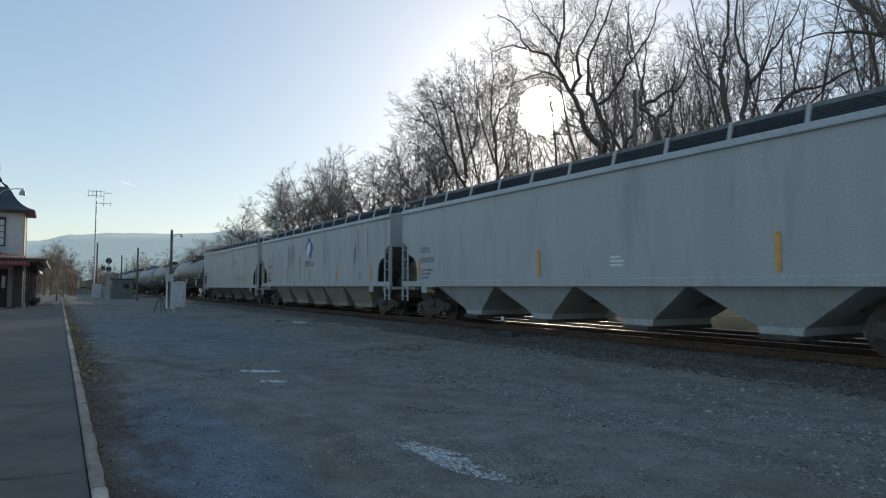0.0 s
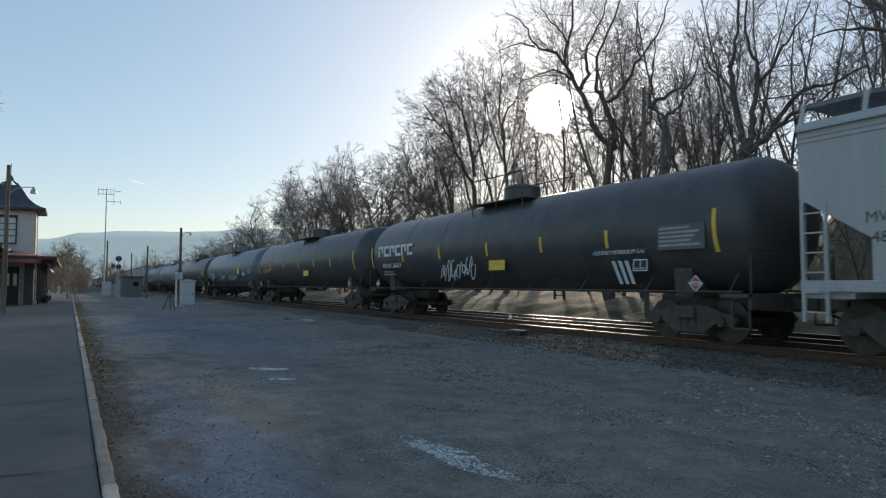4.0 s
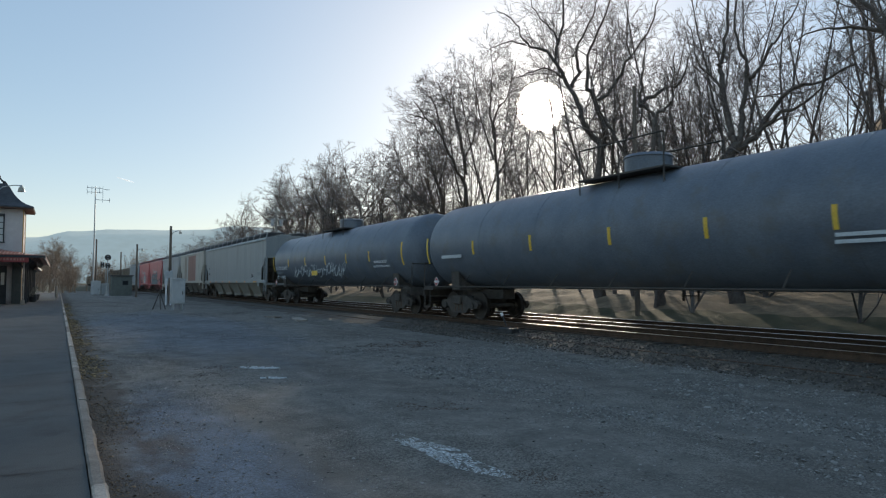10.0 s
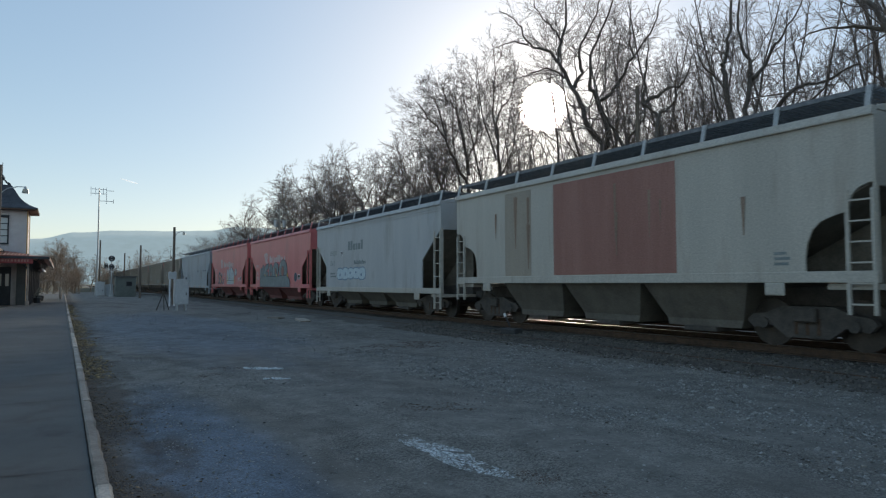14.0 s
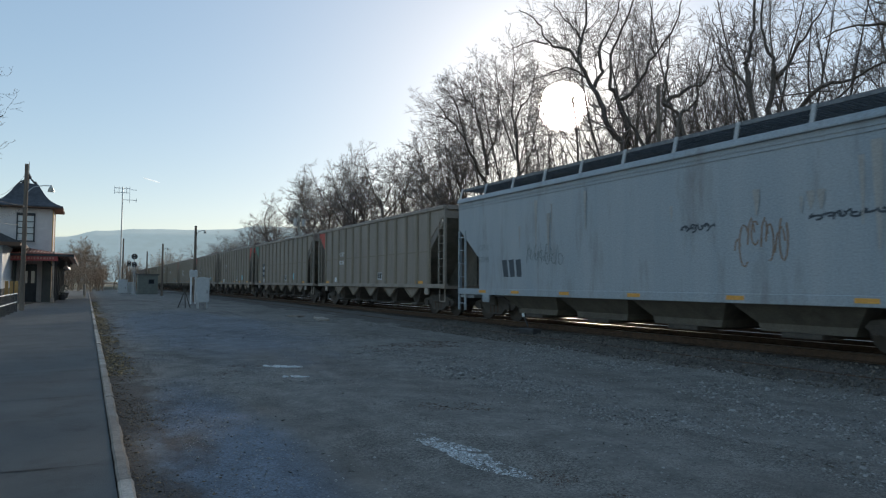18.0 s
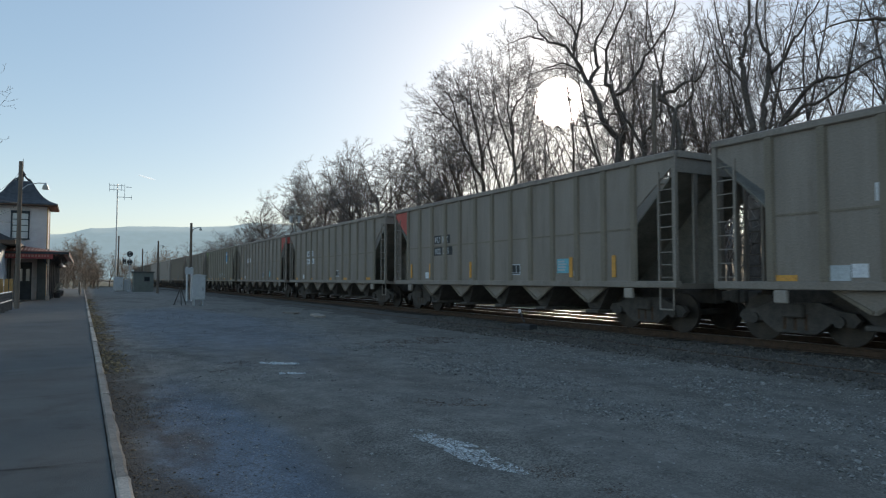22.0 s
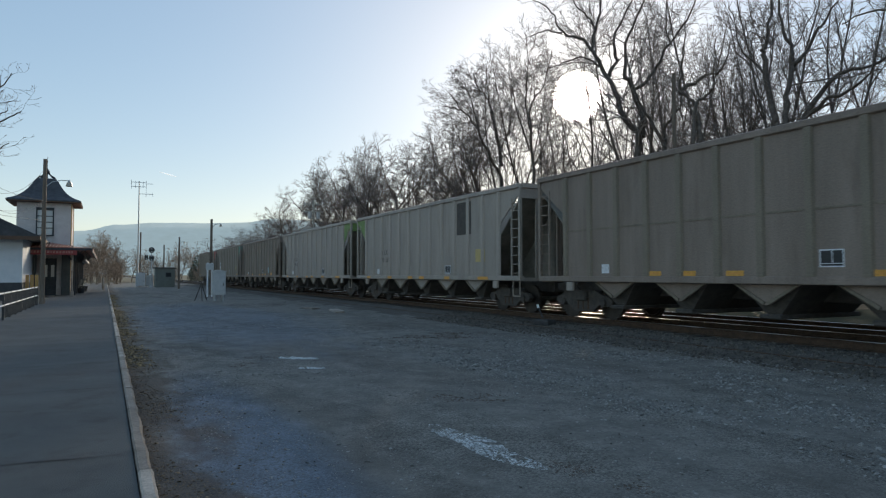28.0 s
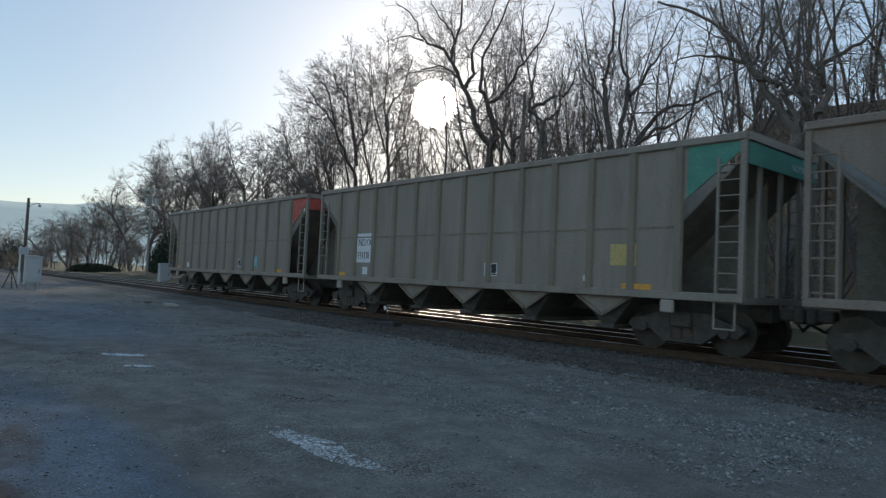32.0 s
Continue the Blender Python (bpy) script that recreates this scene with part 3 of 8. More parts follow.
track(TRACK, "main line track of shiny rails on dark wooden sleepers", True)
track(TRACK + 2.81, "second track of shiny rails beside the woods", False)


def old_rail():
    t = thing("old_rail", "half buried rusty rail beside the ballast", "rail", pose(11.25, 0, -0.02))
    me = rail_mesh(3.0, 60.0)
    for p in me.polygons:
        p.material_index = 0
    part("rail", me, None, t)


# ---- freight train ----
def bogie_kit():
    kit = {}
    bm = B()
    prof = ((-1.25, 0.50), (-1.15, 0.62), (-0.85, 0.66), (-0.5, 0.80), (0.5, 0.80), (0.85, 0.66), (1.15, 0.62), (1.25, 0.50), (1.12, 0.36), (0.72, 0.42), (0.42, 0.20), (-0.42, 0.20), (-0.72, 0.42), (-1.12, 0.36))
    prism(bm, prof, "x", -0.07, 0.07)
    for s in (-0.88, 0.88):
        tube(bm, (-0.13, s, 0.46), (0.1, s, 0.46), 0.11, n=10)
    kit["side_frame"] = mesh_of("side_frame", bm, M["iron"])
    bm = B()
    for i in range(3):
        tube(bm, (0, -0.22 + 0.22 * i, 0.26), (0, -0.22 + 0.22 * i, 0.58), 0.085, n=8)
    kit["spring"] = mesh_of("spring", bm, M["rust"])
    bm = B()
    rings = []
    for x, r in ((-0.07, 0.42), (-0.07, 0.475), (-0.045, 0.48), (-0.04, 0.455), (0.06, 0.45), (0.06, 0.40), (0.02, 0.36), (0.02, 0.16), (0.09, 0.12), (0.09, 0.01)):
        rings.append([(x, r * math.cos(a), r * math.sin(a)) for a in [2 * math.pi * k / 20 for k in range(20)]])
    loft(bm, rings)
    kit["wheel"] = mesh_of("wheel", bm, M["wheel"], 0.7)
    bm = B()
    tube(bm, (-0.95, 0, 0), (0.95, 0, 0), 0.075, n=10)
    kit["axle"] = mesh_of("axle", bm, M["iron"], 0.7)
    bm = B()
    box(bm, -1.2, 1.2, -0.22, 0.22, 0.5, 0.78, 0.03)
    kit["bogie"] = mesh_of("bogie", bm, M["iron"])
    return kit


KIT = bogie_kit()


def bogie(car, y):
    b = part("bogie", KIT["bogie"], None, car, "dark two-axle bogie", m=pose(0, y, 0))
    for s in (-1, 1):
        part("side_frame", KIT["side_frame"], None, b, m=pose(1.02 * s, 0, 0, 0, 0, 0 if s < 0 else 180))
        part("spring", KIT["spring"], None, b, m=pose(1.02 * s, 0, 0))
        part("axle", KIT["axle"], None, b, m=pose(0, 0.88 * s, 0.46))
        for q in (-1, 1):
            part("wheel", KIT["wheel"], None, b, m=pose(0.72 * q, 0.88 * s, 0.46, 0, 0, 0 if q < 0 else 180))


def underframe(car, L, hl, zc=1.0):
    bm = B()
    box(bm, -0.2, 0.2, -hl + 0.1, hl - 0.1, zc - 0.28, zc + 0.12, 0.02)
    part("centre_sill", bm, M["iron"], car)
    for s in (-1, 1):
        bm = B()
        box(bm, -0.13, 0.13, s * hl, s * (L / 2 - 0.12), 0.74, 0.98, 0.03)
        box(bm, -0.2, 0.2, s * (L / 2 - 0.22), s * (L / 2 - 0.02), 0.70, 1.02, 0.04)
        part("coupler", bm, M["iron"], car)
        bm = B()
        tube(bm, (0.35, s * hl, 0.9), (0.3, s * (hl + 0.3), 0.55), 0.03, n=6)
        tube(bm, (0.3, s * (hl + 0.3), 0.55), (0.1, s * (L / 2 - 0.01), 0.7), 0.03, n=6)
        part("brake_hose", bm, M["wire"], car)


def ladder(car, y0, y1, z0, z1, x, material, n, stile=0.03, rung=0.015):
    bm = B()
    for y in (y0, y1):
        box(bm, x - 0.03, x + 0.03, y - stile, y + stile, z0, z1)
    for i in range(n):
        z = z0 + (i + 0.5) * (z1 - z0) / n
        box(bm, x - 0.02, x + 0.02, min(y0, y1) + stile, max(y0, y1) - stile, z - rung, z + rung)
    return part("ladder", bm, material, car, "painted steel ladder")


def side_outline(hl, z0, z1, cut, depth, zc):
    """A side sheet whose lower corners are cut away over the bogies."""
    if cut == "round":
        h = zc - z0
        c = [(hl - depth * u, z0 + h * v) for u, v in ((1.0, 0), (1.0, 0.14), (0.97, 0.34), (0.89, 0.50), (0.76, 0.60), (0.60, 0.65), (0.42, 0.69), (0.36, 0.76), (0.32, 0.88), (0.22, 0.96), (0.08, 1.0), (0.0, 1.0))]
    else:
        c = ((hl - depth, z0), (hl - depth, z0 + 0.48 * (zc - z0)), (hl, zc))
    right = list(c) + [(hl, z1)]
    return right + [(-y, z) for y, z in reversed(right)]


def covered_hopper(L, paint, label, zs=1.25, ze=4.22, zr=4.42, cut="round", depth=1.25, zc=2.95, bays=4, board="paint_white", shade="dark_inside", sill=None, lines=0, pods="shaded_grime", foot=0.72, step=1.6):
    car = thing("covered_hopper_car", label, "freight car", group="cars of the freight train")
    hl, W = L / 2 - 0.55, 1.60
    paint_m, sill_m = M[paint], M[sill or paint]
    for s in (-1, 1):
        bm = B()
        prism(bm, side_outline(hl, zs + 0.2, ze - 0.10, cut, depth, zc), "x", s * (W - 0.05), s * W)
        part("side_sheet", bm, paint_m, car)
        bm = B()
        box(bm, s * (W - 0.12), s * (W + 0.025), -hl, hl, zs, zs + 0.205, 0.012)
        part("side_sill", bm, sill_m, car)
        bm = B()
        prism(bm, ((s * (W - 0.08), ze - 0.13), (s * (W + 0.07), ze - 0.13), (s * (W + 0.075), ze - 0.10), (s * (W + 0.03), ze + 0.03), (s * (W - 0.12), ze + 0.03)), "y", -hl, hl)
        part("top_chord", bm, paint_m, car)
        for k in range(lines):
            bm = B()
            z = ze - 0.16 - 0.09 * (k + 1)
            box(bm, s * (W - 0.01), s * (W + 0.02), -hl, hl, z, z + 0.03)
            part("side_rib", bm, paint_m, car)
        # end: upright upper sheet, slope sheet below
        bm = B()
        box(bm, -W + 0.04, W - 0.04, s * (hl - 0.07), s * (hl - 0.02), zc - 0.05, ze)
        part("end_sheet", bm, paint_m, car)
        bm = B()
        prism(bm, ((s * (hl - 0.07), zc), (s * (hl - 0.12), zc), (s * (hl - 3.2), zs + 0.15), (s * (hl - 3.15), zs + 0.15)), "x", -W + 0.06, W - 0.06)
        part("slope_sheet", bm, M[shade], car, "sloping end sheet, grime and shade in its colour")
        # added plate closes the view below the slope, coloured dark like the shade
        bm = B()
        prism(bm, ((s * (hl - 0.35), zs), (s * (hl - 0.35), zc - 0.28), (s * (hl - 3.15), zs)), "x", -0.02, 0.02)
        part("shear_plate", bm, M[shade], car, "plate under the slope sheet with its shade painted in")
        bm = B()
        for q in (-1, 1):
            box(bm, q * (W - 0.10), q * (W - 0.02), s * (hl - 0.06), s * hl, zs, zc)
        box(bm, -W + 0.1, W - 0.1, s * (hl - 0.9), s * hl, zs - 0.12, zs - 0.02)
        part("end_frame", bm, sill_m, car)
        for q in (-1, 1):
            ladder(car, s * (hl - 0.05), s * (hl - 0.48), zs - 0.55, zc - 0.1, q * (W + 0.0), sill_m, 6)
        for q in (-1, 1):
            bm = B()
            box(bm, s * (W - 0.02), s * (W + 0.04), q * (hl - 1.85) - 0.2, q * (hl - 1.85) + 0.2, zs - 0.24, zs, 0.02)
            tube(bm, (s * (W + 0.03), q * (hl - 1.85), zs - 0.14), (s * (W + 0.055), q * (hl - 1.85), zs - 0.14), 0.05, n=10)
            part("jacking_pad", bm, sill_m, car)
    bm = B()
    sec = [(W - 0.02, ze - 0.02), (1.25, zr - 0.10), (0.7, zr - 0.01), (-0.7, zr - 0.01), (-1.25, zr - 0.10), (-W + 0.02, ze - 0.02)]
    prism(bm, sec, "y", -hl, hl)
    part("roof", bm, paint_m, car)
    bm = B()
    box(bm, -0.3, 0.3, -hl + 0.9, hl - 0.9, zr - 0.01, zr + 0.12, 0.03)
    part("hatch_cover", bm, paint_m, car)
    if board:
        zb = zr + 0.18
        for s in (-1, 1):
            bm = B()
            for k in range(9):
                x = s * (0.36 + 0.135 * k)
                box(bm, x - 0.03, x + 0.03, -hl, hl, zb - 0.03, zb)
            y = -hl + 0.1
            while y < hl:
                box(bm, s * 0.33, s * 1.45, y, y + 0.045, zb - 0.05, zb - 0.031)
                y += 0.12
            box(bm, s * 1.44, s * 1.47, -hl, hl, zb - 0.06, zb + 0.025)
            part("running_board", bm, M["grate"], car, "galvanised roof walkway grating")
            n = int(2 * hl / step)
            bm = B()
            prism(bm, ((s * 1.56, ze + 0.02), (s * 1.60, ze + 0.02), (s * 1.50, zb + 0.03), (s * 1.46, zb + 0.03)), "y", 0, 0.085)
            me = mesh_of("board_bracket", bm, M[board])
            for i in range(n + 1):
                part("board_bracket", me, None, car, m=pose(0, -hl + 0.06 + i * (2 * hl - 0.16) / n, 0))
    # hoppers
    span = 2 * hl - 5.0
    for i in range(bays):
        yc = -span / 2 + (i + 0.5) * span / bays
        h = span / bays / 2 - 0.04
        bm = B()
        top = [(-W + 0.16, yc - h, zs + 0.02), (W - 0.16, yc - h, zs + 0.02), (W - 0.16, yc + h, zs + 0.02), (-W + 0.16, yc + h, zs + 0.02)]
        f = max(0.5, foot * h)
        mid = [(-1.05, yc - f, 0.46), (1.05, yc - f, 0.46), (1.05, yc + f, 0.46), (-1.05, yc + f, 0.46)]
        low = [(-1.05, yc - f + 0.05, 0.30), (1.05, yc - f + 0.05, 0.30), (1.05, yc + f - 0.05, 0.30), (-1.05, yc + f - 0.05, 0.30)]
        loft(bm, [low, mid, top])
        # the dark pod paints carry the shadow below the body
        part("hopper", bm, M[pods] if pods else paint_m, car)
        bm = B()
        box(bm, -1.18, 1.18, yc - 0.42, yc + 0.42, 0.20, 0.31, 0.015)
        part("outlet_gate", bm, M["iron"], car)
    underframe(car, L, hl, 1.05)
    bogie(car, hl - 1.55)
    bogie(car, -hl + 1.55)
    return car, -W - 0.001, hl


def coal_hopper(metal, label, tri=None, tri_far=None):
    L = 16.23
    car = thing("coal_hopper_car", label, "freight car", group="cars of the freight train")
    hl, W, zs, ze = L / 2 - 0.5, 1.58, 1.05, 4.05
    m = M[metal]
    depth, zc, zcut, zlow = 1.25, 3.72, 3.92, 2.95
    for s in (-1, 1):
        bm = B()
        prism(bm, [(q * y, z) for q, run in ((1, ((hl - depth, zs + 0.12), (hl - depth, zlow), (hl, zcut), (hl, ze))), (-1, ((hl, ze), (hl, zcut), (hl - depth, zlow), (hl - depth, zs + 0.12)))) for y, z in run], "x", s * (W - 0.05), s * (W - 0.01))
        part("side_sheet", bm, m, car)
        bm = B()
        box(bm, s * (W - 0.14), s * (W + 0.04), -hl, hl, zs, zs + 0.16, 0.015)
        part("side_sill", bm, m, car)
        bm = B()
        box(bm, s * (W - 0.10), s * (W + 0.06), -hl, hl, ze - 0.02, ze + 0.13, 0.02)
        part("top_chord", bm, m, car)
        post = B()
        prism(post, ((s * (W - 0.012), -0.10), (s * (W + 0.052), -0.07), (s * (W + 0.052), 0.07), (s * (W - 0.012), 0.10)), "z", zs + 0.155, ze - 0.015)
        pm = mesh_of("side_post", post, m if metal == "alu_light" else M["alu_post"])
        for i in range(13):
            y = -hl + depth + 0.06 + i * (2 * hl - 2 * depth - 0.12) / 12
            part("side_post", pm, None, car, m=pose(0, y, 0))
        if metal != "alu_light":                           # lapped joint half way up the side
            bm = B()
            box(bm, s * (W - 0.02), s * (W + 0.004), -hl + depth + 0.02, hl - depth - 0.02, 2.46, 2.50)
            part("side_seam", bm, M["alu_post"], car)
        for q in (-1, 1):
            bm = B()
            box(bm, q * (W - 0.06), q * (W + 0.03), s * (hl - 0.10), s * hl, zs + 0.1, ze)
            part("corner_post", bm, m, car)
        bm = B()
        box(bm, -W + 0.08, W - 0.08, s * (hl - 0.5), s * (hl - 0.02), zs - 0.02, zs + 0.1)
        part("end_sill", bm, m, car)
        bm = B()
        box(bm, -W + 0.05, W - 0.05, s * (hl - 0.06), s * (hl - 0.01), zc - 0.02, ze - 0.022)
        part("end_sheet", bm, m, car)
        bm = B()
        box(bm, -W + 0.05, W - 0.05, s * (hl - 0.10), s * (hl + 0.06), ze - 0.02, ze + 0.13)
        part("end_beam", bm, m, car)
        for q in (-0.9, 0, 0.9):
            bm = B()
            box(bm, q - 0.06, q + 0.06, s * (hl - 0.09), s * (hl - 0.03), zs + 0.1, zc - 0.02)
            part("end_post", bm, m, car)
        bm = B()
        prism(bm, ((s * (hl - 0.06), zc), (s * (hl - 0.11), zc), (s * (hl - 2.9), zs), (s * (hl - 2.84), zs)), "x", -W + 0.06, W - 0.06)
        part("slope_sheet", bm, M["dark_inside"], car, "coal stained sloping end sheet with its shade painted in")
        # fills the open corner with a sheet in the same shade colour
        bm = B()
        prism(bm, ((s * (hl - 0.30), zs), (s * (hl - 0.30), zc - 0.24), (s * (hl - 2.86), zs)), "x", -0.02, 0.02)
        part("shear_plate", bm, M["dark_inside"], car, "coal stained plate under the slope sheet, shade painted in")
        for q in (-1, 1):
            ladder(car, s * (hl - 0.06), s * (hl - 0.52), zs + 0.1, ze - 0.3, q * (W - 0.01), m, 9, 0.022, 0.011)
        for q in (-1, 1):
            bm = B()
            box(bm, s * (W - 0.05), s * (W + 0.05), q * (hl - 1.5) - 0.14, q * (hl - 1.5) + 0.14, zs - 0.26, zs - 0.01, 0.02)
            part("jacking_pad", bm, M["alu_light"], car)
        bm = B()
        tube(bm, (s * (W - 0.1), s * (hl - 0.2), zs), (s * (W - 0.1), s * (hl - 0.2), 0.55), 0.02, n=6)
        tube(bm, (s * (W - 0.1), s * (hl - 0.2), 0.55), (s * (W - 0.1), s * (hl - 0.6), 0.55), 0.02, n=6)
        tube(bm, (s * (W - 0.1), s * (hl - 0.6), 0.55), (s * (W - 0.1), s * (hl - 0.6), zs), 0.02, n=6)
        part("step", bm, M["alu_light"], car)
        if s < 0:
            for far, t in ((-1, tri), (1, tri_far)):       # coloured end panels on the side that is seen
                if t:
                    e = far * hl
                    outline(car, "end_panel", ((e, ze - 0.03), (e - far * 1.15, ze - 0.03), (e - far * 1.15, zlow + 0.08), (e, zcut + 0.004)), M[t], -(W - 0.008), "painted end panel")
                    bm = B()
                    box(bm, -W + 0.08, W - 0.08, e + far * 0.001, e + far * 0.012, ze - 0.45, ze - 0.03)
                    part("end_panel", bm, M[t], car, "painted end panel")
    for i in range(5):
        yc, h = 2.24 * (i - 2), 0.74
        bm = B()
        top = [(-W + 0.22, yc - h, zs + 0.02), (W - 0.22, yc - h, zs + 0.02), (W - 0.22, yc + h, zs + 0.02), (-W + 0.22, yc + h, zs + 0.02)]
        low = [(-1.2, yc - 0.14, 0.42), (1.2, yc - 0.14, 0.42), (1.2, yc + 0.14, 0.42), (-1.2, yc + 0.14, 0.42)]
        loft(bm, [low, top])
        # dark iron colour on the hopper stands for the shadow under the sill
        part("hopper", bm, M["iron"], car)
        for s in (-1, 1):                                  # pale pressed end of each chute below the sill, with its rim
            bm = B()
            prism(bm, ((yc - h, zs - 0.01), (yc + h, zs - 0.01), (yc + 0.06, zs - 0.42), (yc - 0.06, zs - 0.42)), "x", s * (W - 0.14), s * (W - 0.17))
            end = part("chute_end", bm, m, car)
            for q in (-1, 1):
                bm = B()
                prism(bm, ((yc + q * h, zs - 0.012), (yc + q * (h - 0.10), zs - 0.012), (yc + q * 0.02, zs - 0.36), (yc + q * 0.06, zs - 0.42)), "x", s * (W - 0.105), s * (W - 0.138))
                part("rim", bm, M["alu_post"], end)
        bm = B()
        box(bm, -1.35, 1.35, yc - 0.24, yc + 0.24, 0.34, 0.44, 0.02)
        part("chute_door", bm, M["iron"], car)
    underframe(car, L, hl, 0.95)
    bogie(car, hl - 1.45)
    bogie(car, -hl + 1.45)
    return car, -(W - 0.009), hl


STRIPS_Y = (-8.82, -5.6, -2.91, -0.07, 3.12, 6.18, 9.28)


def tank_car(paint, label, L=20.4, stripe="yellow", low=False):
    car = thing("tank_car", label, "freight car", group="cars of the freight train")
    hl, R, zc = L / 2 - 0.55, 1.52, 2.58
    ends = hl + 0.08
    rings = []
    prof = [(-ends, 0.02), (-ends + 0.03, 0.45), (-ends + 0.11, 0.85), (-ends + 0.25, 1.18), (-ends + 0.44, 1.41), (-ends + 0.60, 1.49), (-ends + 0.75, R)]
    prof += [(-y, r) for y, r in reversed(prof)]
    for y, r in prof:
        rings.append([(r * math.cos(a), y, zc + r * math.sin(a)) for a in [2 * math.pi * k / 40 for k in range(40)]])
    bm = B()
    loft(bm, rings)
    shell = part("tank_shell", bm, M[paint], car, smooth=0.6)
    for k in range(1, 6):
        bm = B()
        y = -ends + 0.95 + k * (2 * ends - 1.9) / 6
        loft(bm, [[((R + dr) * math.cos(a), y + dy, zc + (R + dr) * math.sin(a)) for a in [2 * math.pi * q / 40 for q in range(40)]] for dy, dr in ((-0.03, -0.01), (-0.02, 0.008), (0.02, 0.008), (0.03, -0.01))], caps=False)
        part("weld_band", bm, M[paint], car, smooth=0.6)
    bm = B()
    tube(bm, (0, 0, zc + R - 0.06), (0, 0, zc + R + 0.42), 0.62, n=20)
    tube(bm, (0, 0, zc + R + 0.42), (0, 0, zc + R + 0.50), 0.66, 0.58, n=20)
    part("dome", bm, M[paint], car, "valve housing on top of the tank", smooth=0.6)
    bm = B()
    for s in (-1, 1):
        box(bm, s * 0.5, s * 1.1, -1.5, 1.5, zc + R - 0.10, zc + R - 0.06)
        for y in (-1.45, 0, 1.45):
            tube(bm, (s * 1.08, y, zc + R - 0.6), (s * 1.08, y, zc + R + 0.75 if not low else zc + R + 0.3), 0.02, n=6)
        tube(bm, (s * 1.08, -1.45, zc + R + (0.3 if low else 0.75)), (s * 1.08, 1.45, zc + R + (0.3 if low else 0.75)), 0.02, n=6)
    part("top_platform", bm, M["iron"], car)
    for s in (-1, 1):
        bm = B()
        tube(bm, (s * 1.5, -hl + 0.2, 1.12), (s * 1.5, hl - 0.2, 1.12), 0.022, n=6)
        for k in range(9):
            y = -hl + 0.5 + k * (2 * hl - 1.0) / 8
            tube(bm, (s * 1.5, y, 1.12), (s * 1.2, y, 1.5), 0.015, n=6)
        part("handrail", bm, M["iron"], car)
        if s > 0:
            ladder(car, -0.25, 0.25, 0.75, zc + 0.2, s * (R + 0.06), M["iron"], 7)
        # end platform, saddle, bolster
        bm = B()
        prism(bm, [(-1.2, 1.0), (1.2, 1.0), (1.25, 1.65), (0.9, 1.30), (0.4, 1.10), (-0.4, 1.10), (-0.9, 1.30), (-1.25, 1.65)], "y", s * (hl - 1.9) - 0.25, s * (hl - 1.9) + 0.25)
        part("saddle", bm, M["iron"], car)
        bm = B()
        box(bm, -1.5, 1.5, s * (hl - 0.75), s * hl, 1.0, 1.08)
        box(bm, -1.5, 1.5, s * (hl - 0.06), s * hl, 0.78, 1.08)
        box(bm, -0.25, 0.25, s * (hl - 3.4), s * hl, 0.70, 1.02)
        part("end_platform", bm, M["iron"], car)
        bm = B()
        for q in (-1.45, 1.45):
            tube(bm, (q, s * (hl - 0.04), 1.05), (q, s * (hl - 0.04), 1.9), 0.02, n=6)
            box(bm, q - 0.02, q + 0.02, s * (hl - 0.5), s * (hl - 0.06), 0.35, 0.39)
            for yy in (0.08, 0.48):
                box(bm, q - 0.015, q + 0.015, s * (hl - yy) - 0.015, s * (hl - yy) + 0.015, 0.36, 1.0)
        tube(bm, (-1.45, s * (hl - 0.04), 2.0), (1.45, s * (hl - 0.04), 2.0), 0.02, n=6)
        part("end_railing", bm, M["iron"], car)
        bm = B()
        box(bm, -0.13, 0.13, s * (hl - 0.1), s * (L / 2 - 0.12), 0.74, 0.98, 0.03)
        box(bm, -0.2, 0.2, s * (L / 2 - 0.22), s * (L / 2 - 0.02), 0.70, 1.02, 0.04)
        part("coupler", bm, M["iron"], car)
        bogie(car, s * (hl - 1.9))
    x = -R - 0.012
    for k, y in enumerate(STRIPS_Y):
        z0, z1 = (1.96, 2.89) if k in (0, len(STRIPS_Y) - 1) else (2.19, 2.64)
        bm = B()
        loft(bm, [[(-math.sqrt(rr * rr - (z - zc) ** 2), y + q, z) for rr, q in ((R + 0.004, -0.05), (R + 0.014, -0.05), (R + 0.014, 0.05), (R + 0.004, 0.05))] for z in [z0 + (z1 - z0) * i / 5 for i in range(6)]])
        part("reflector", bm, M[stripe], car, "upright reflective strip")
    return car, x, hl


CARS = []        # (thing, y of its middle at the start)


def add(made, y0, y1):
    CARS.append((made[0], (y0 + y1) / 2, made[1], made[2]))
    return made


add(covered_hopper(20.9, "paint_grey", "long light grey covered hopper car with curved sides", bays=4, pods="paint_grey", foot=0.2), 2.96, 23.9)
add(covered_hopper(20.9, "paint_white", "long grey white covered hopper car with streaked sides", bays=5, pods="pod_beige"), 23.9, 44.8)
add(covered_hopper(20.5, "paint_white", "long white covered hopper car with faint rust stains", step=1.08, zs=1.14, cut="diag", zc=2.85, bays=4, lines=2), 44.8, 65.3)
TANKS = (("paint_black", 65.3, 85.7), ("paint_black", 85.7, 106.1), ("paint_steel", 106.1, 126.5), ("paint_black", 126.5, 146.8), ("paint_steel", 146.8, 166.9), ("paint_steel", 166.9, 187.3))
for p, a, b in TANKS:
    add(tank_car(p, "long black pressure tank car with grimy shell" if p == "paint_black" else "long blue grey pressure tank car with dull shell"), a, b)
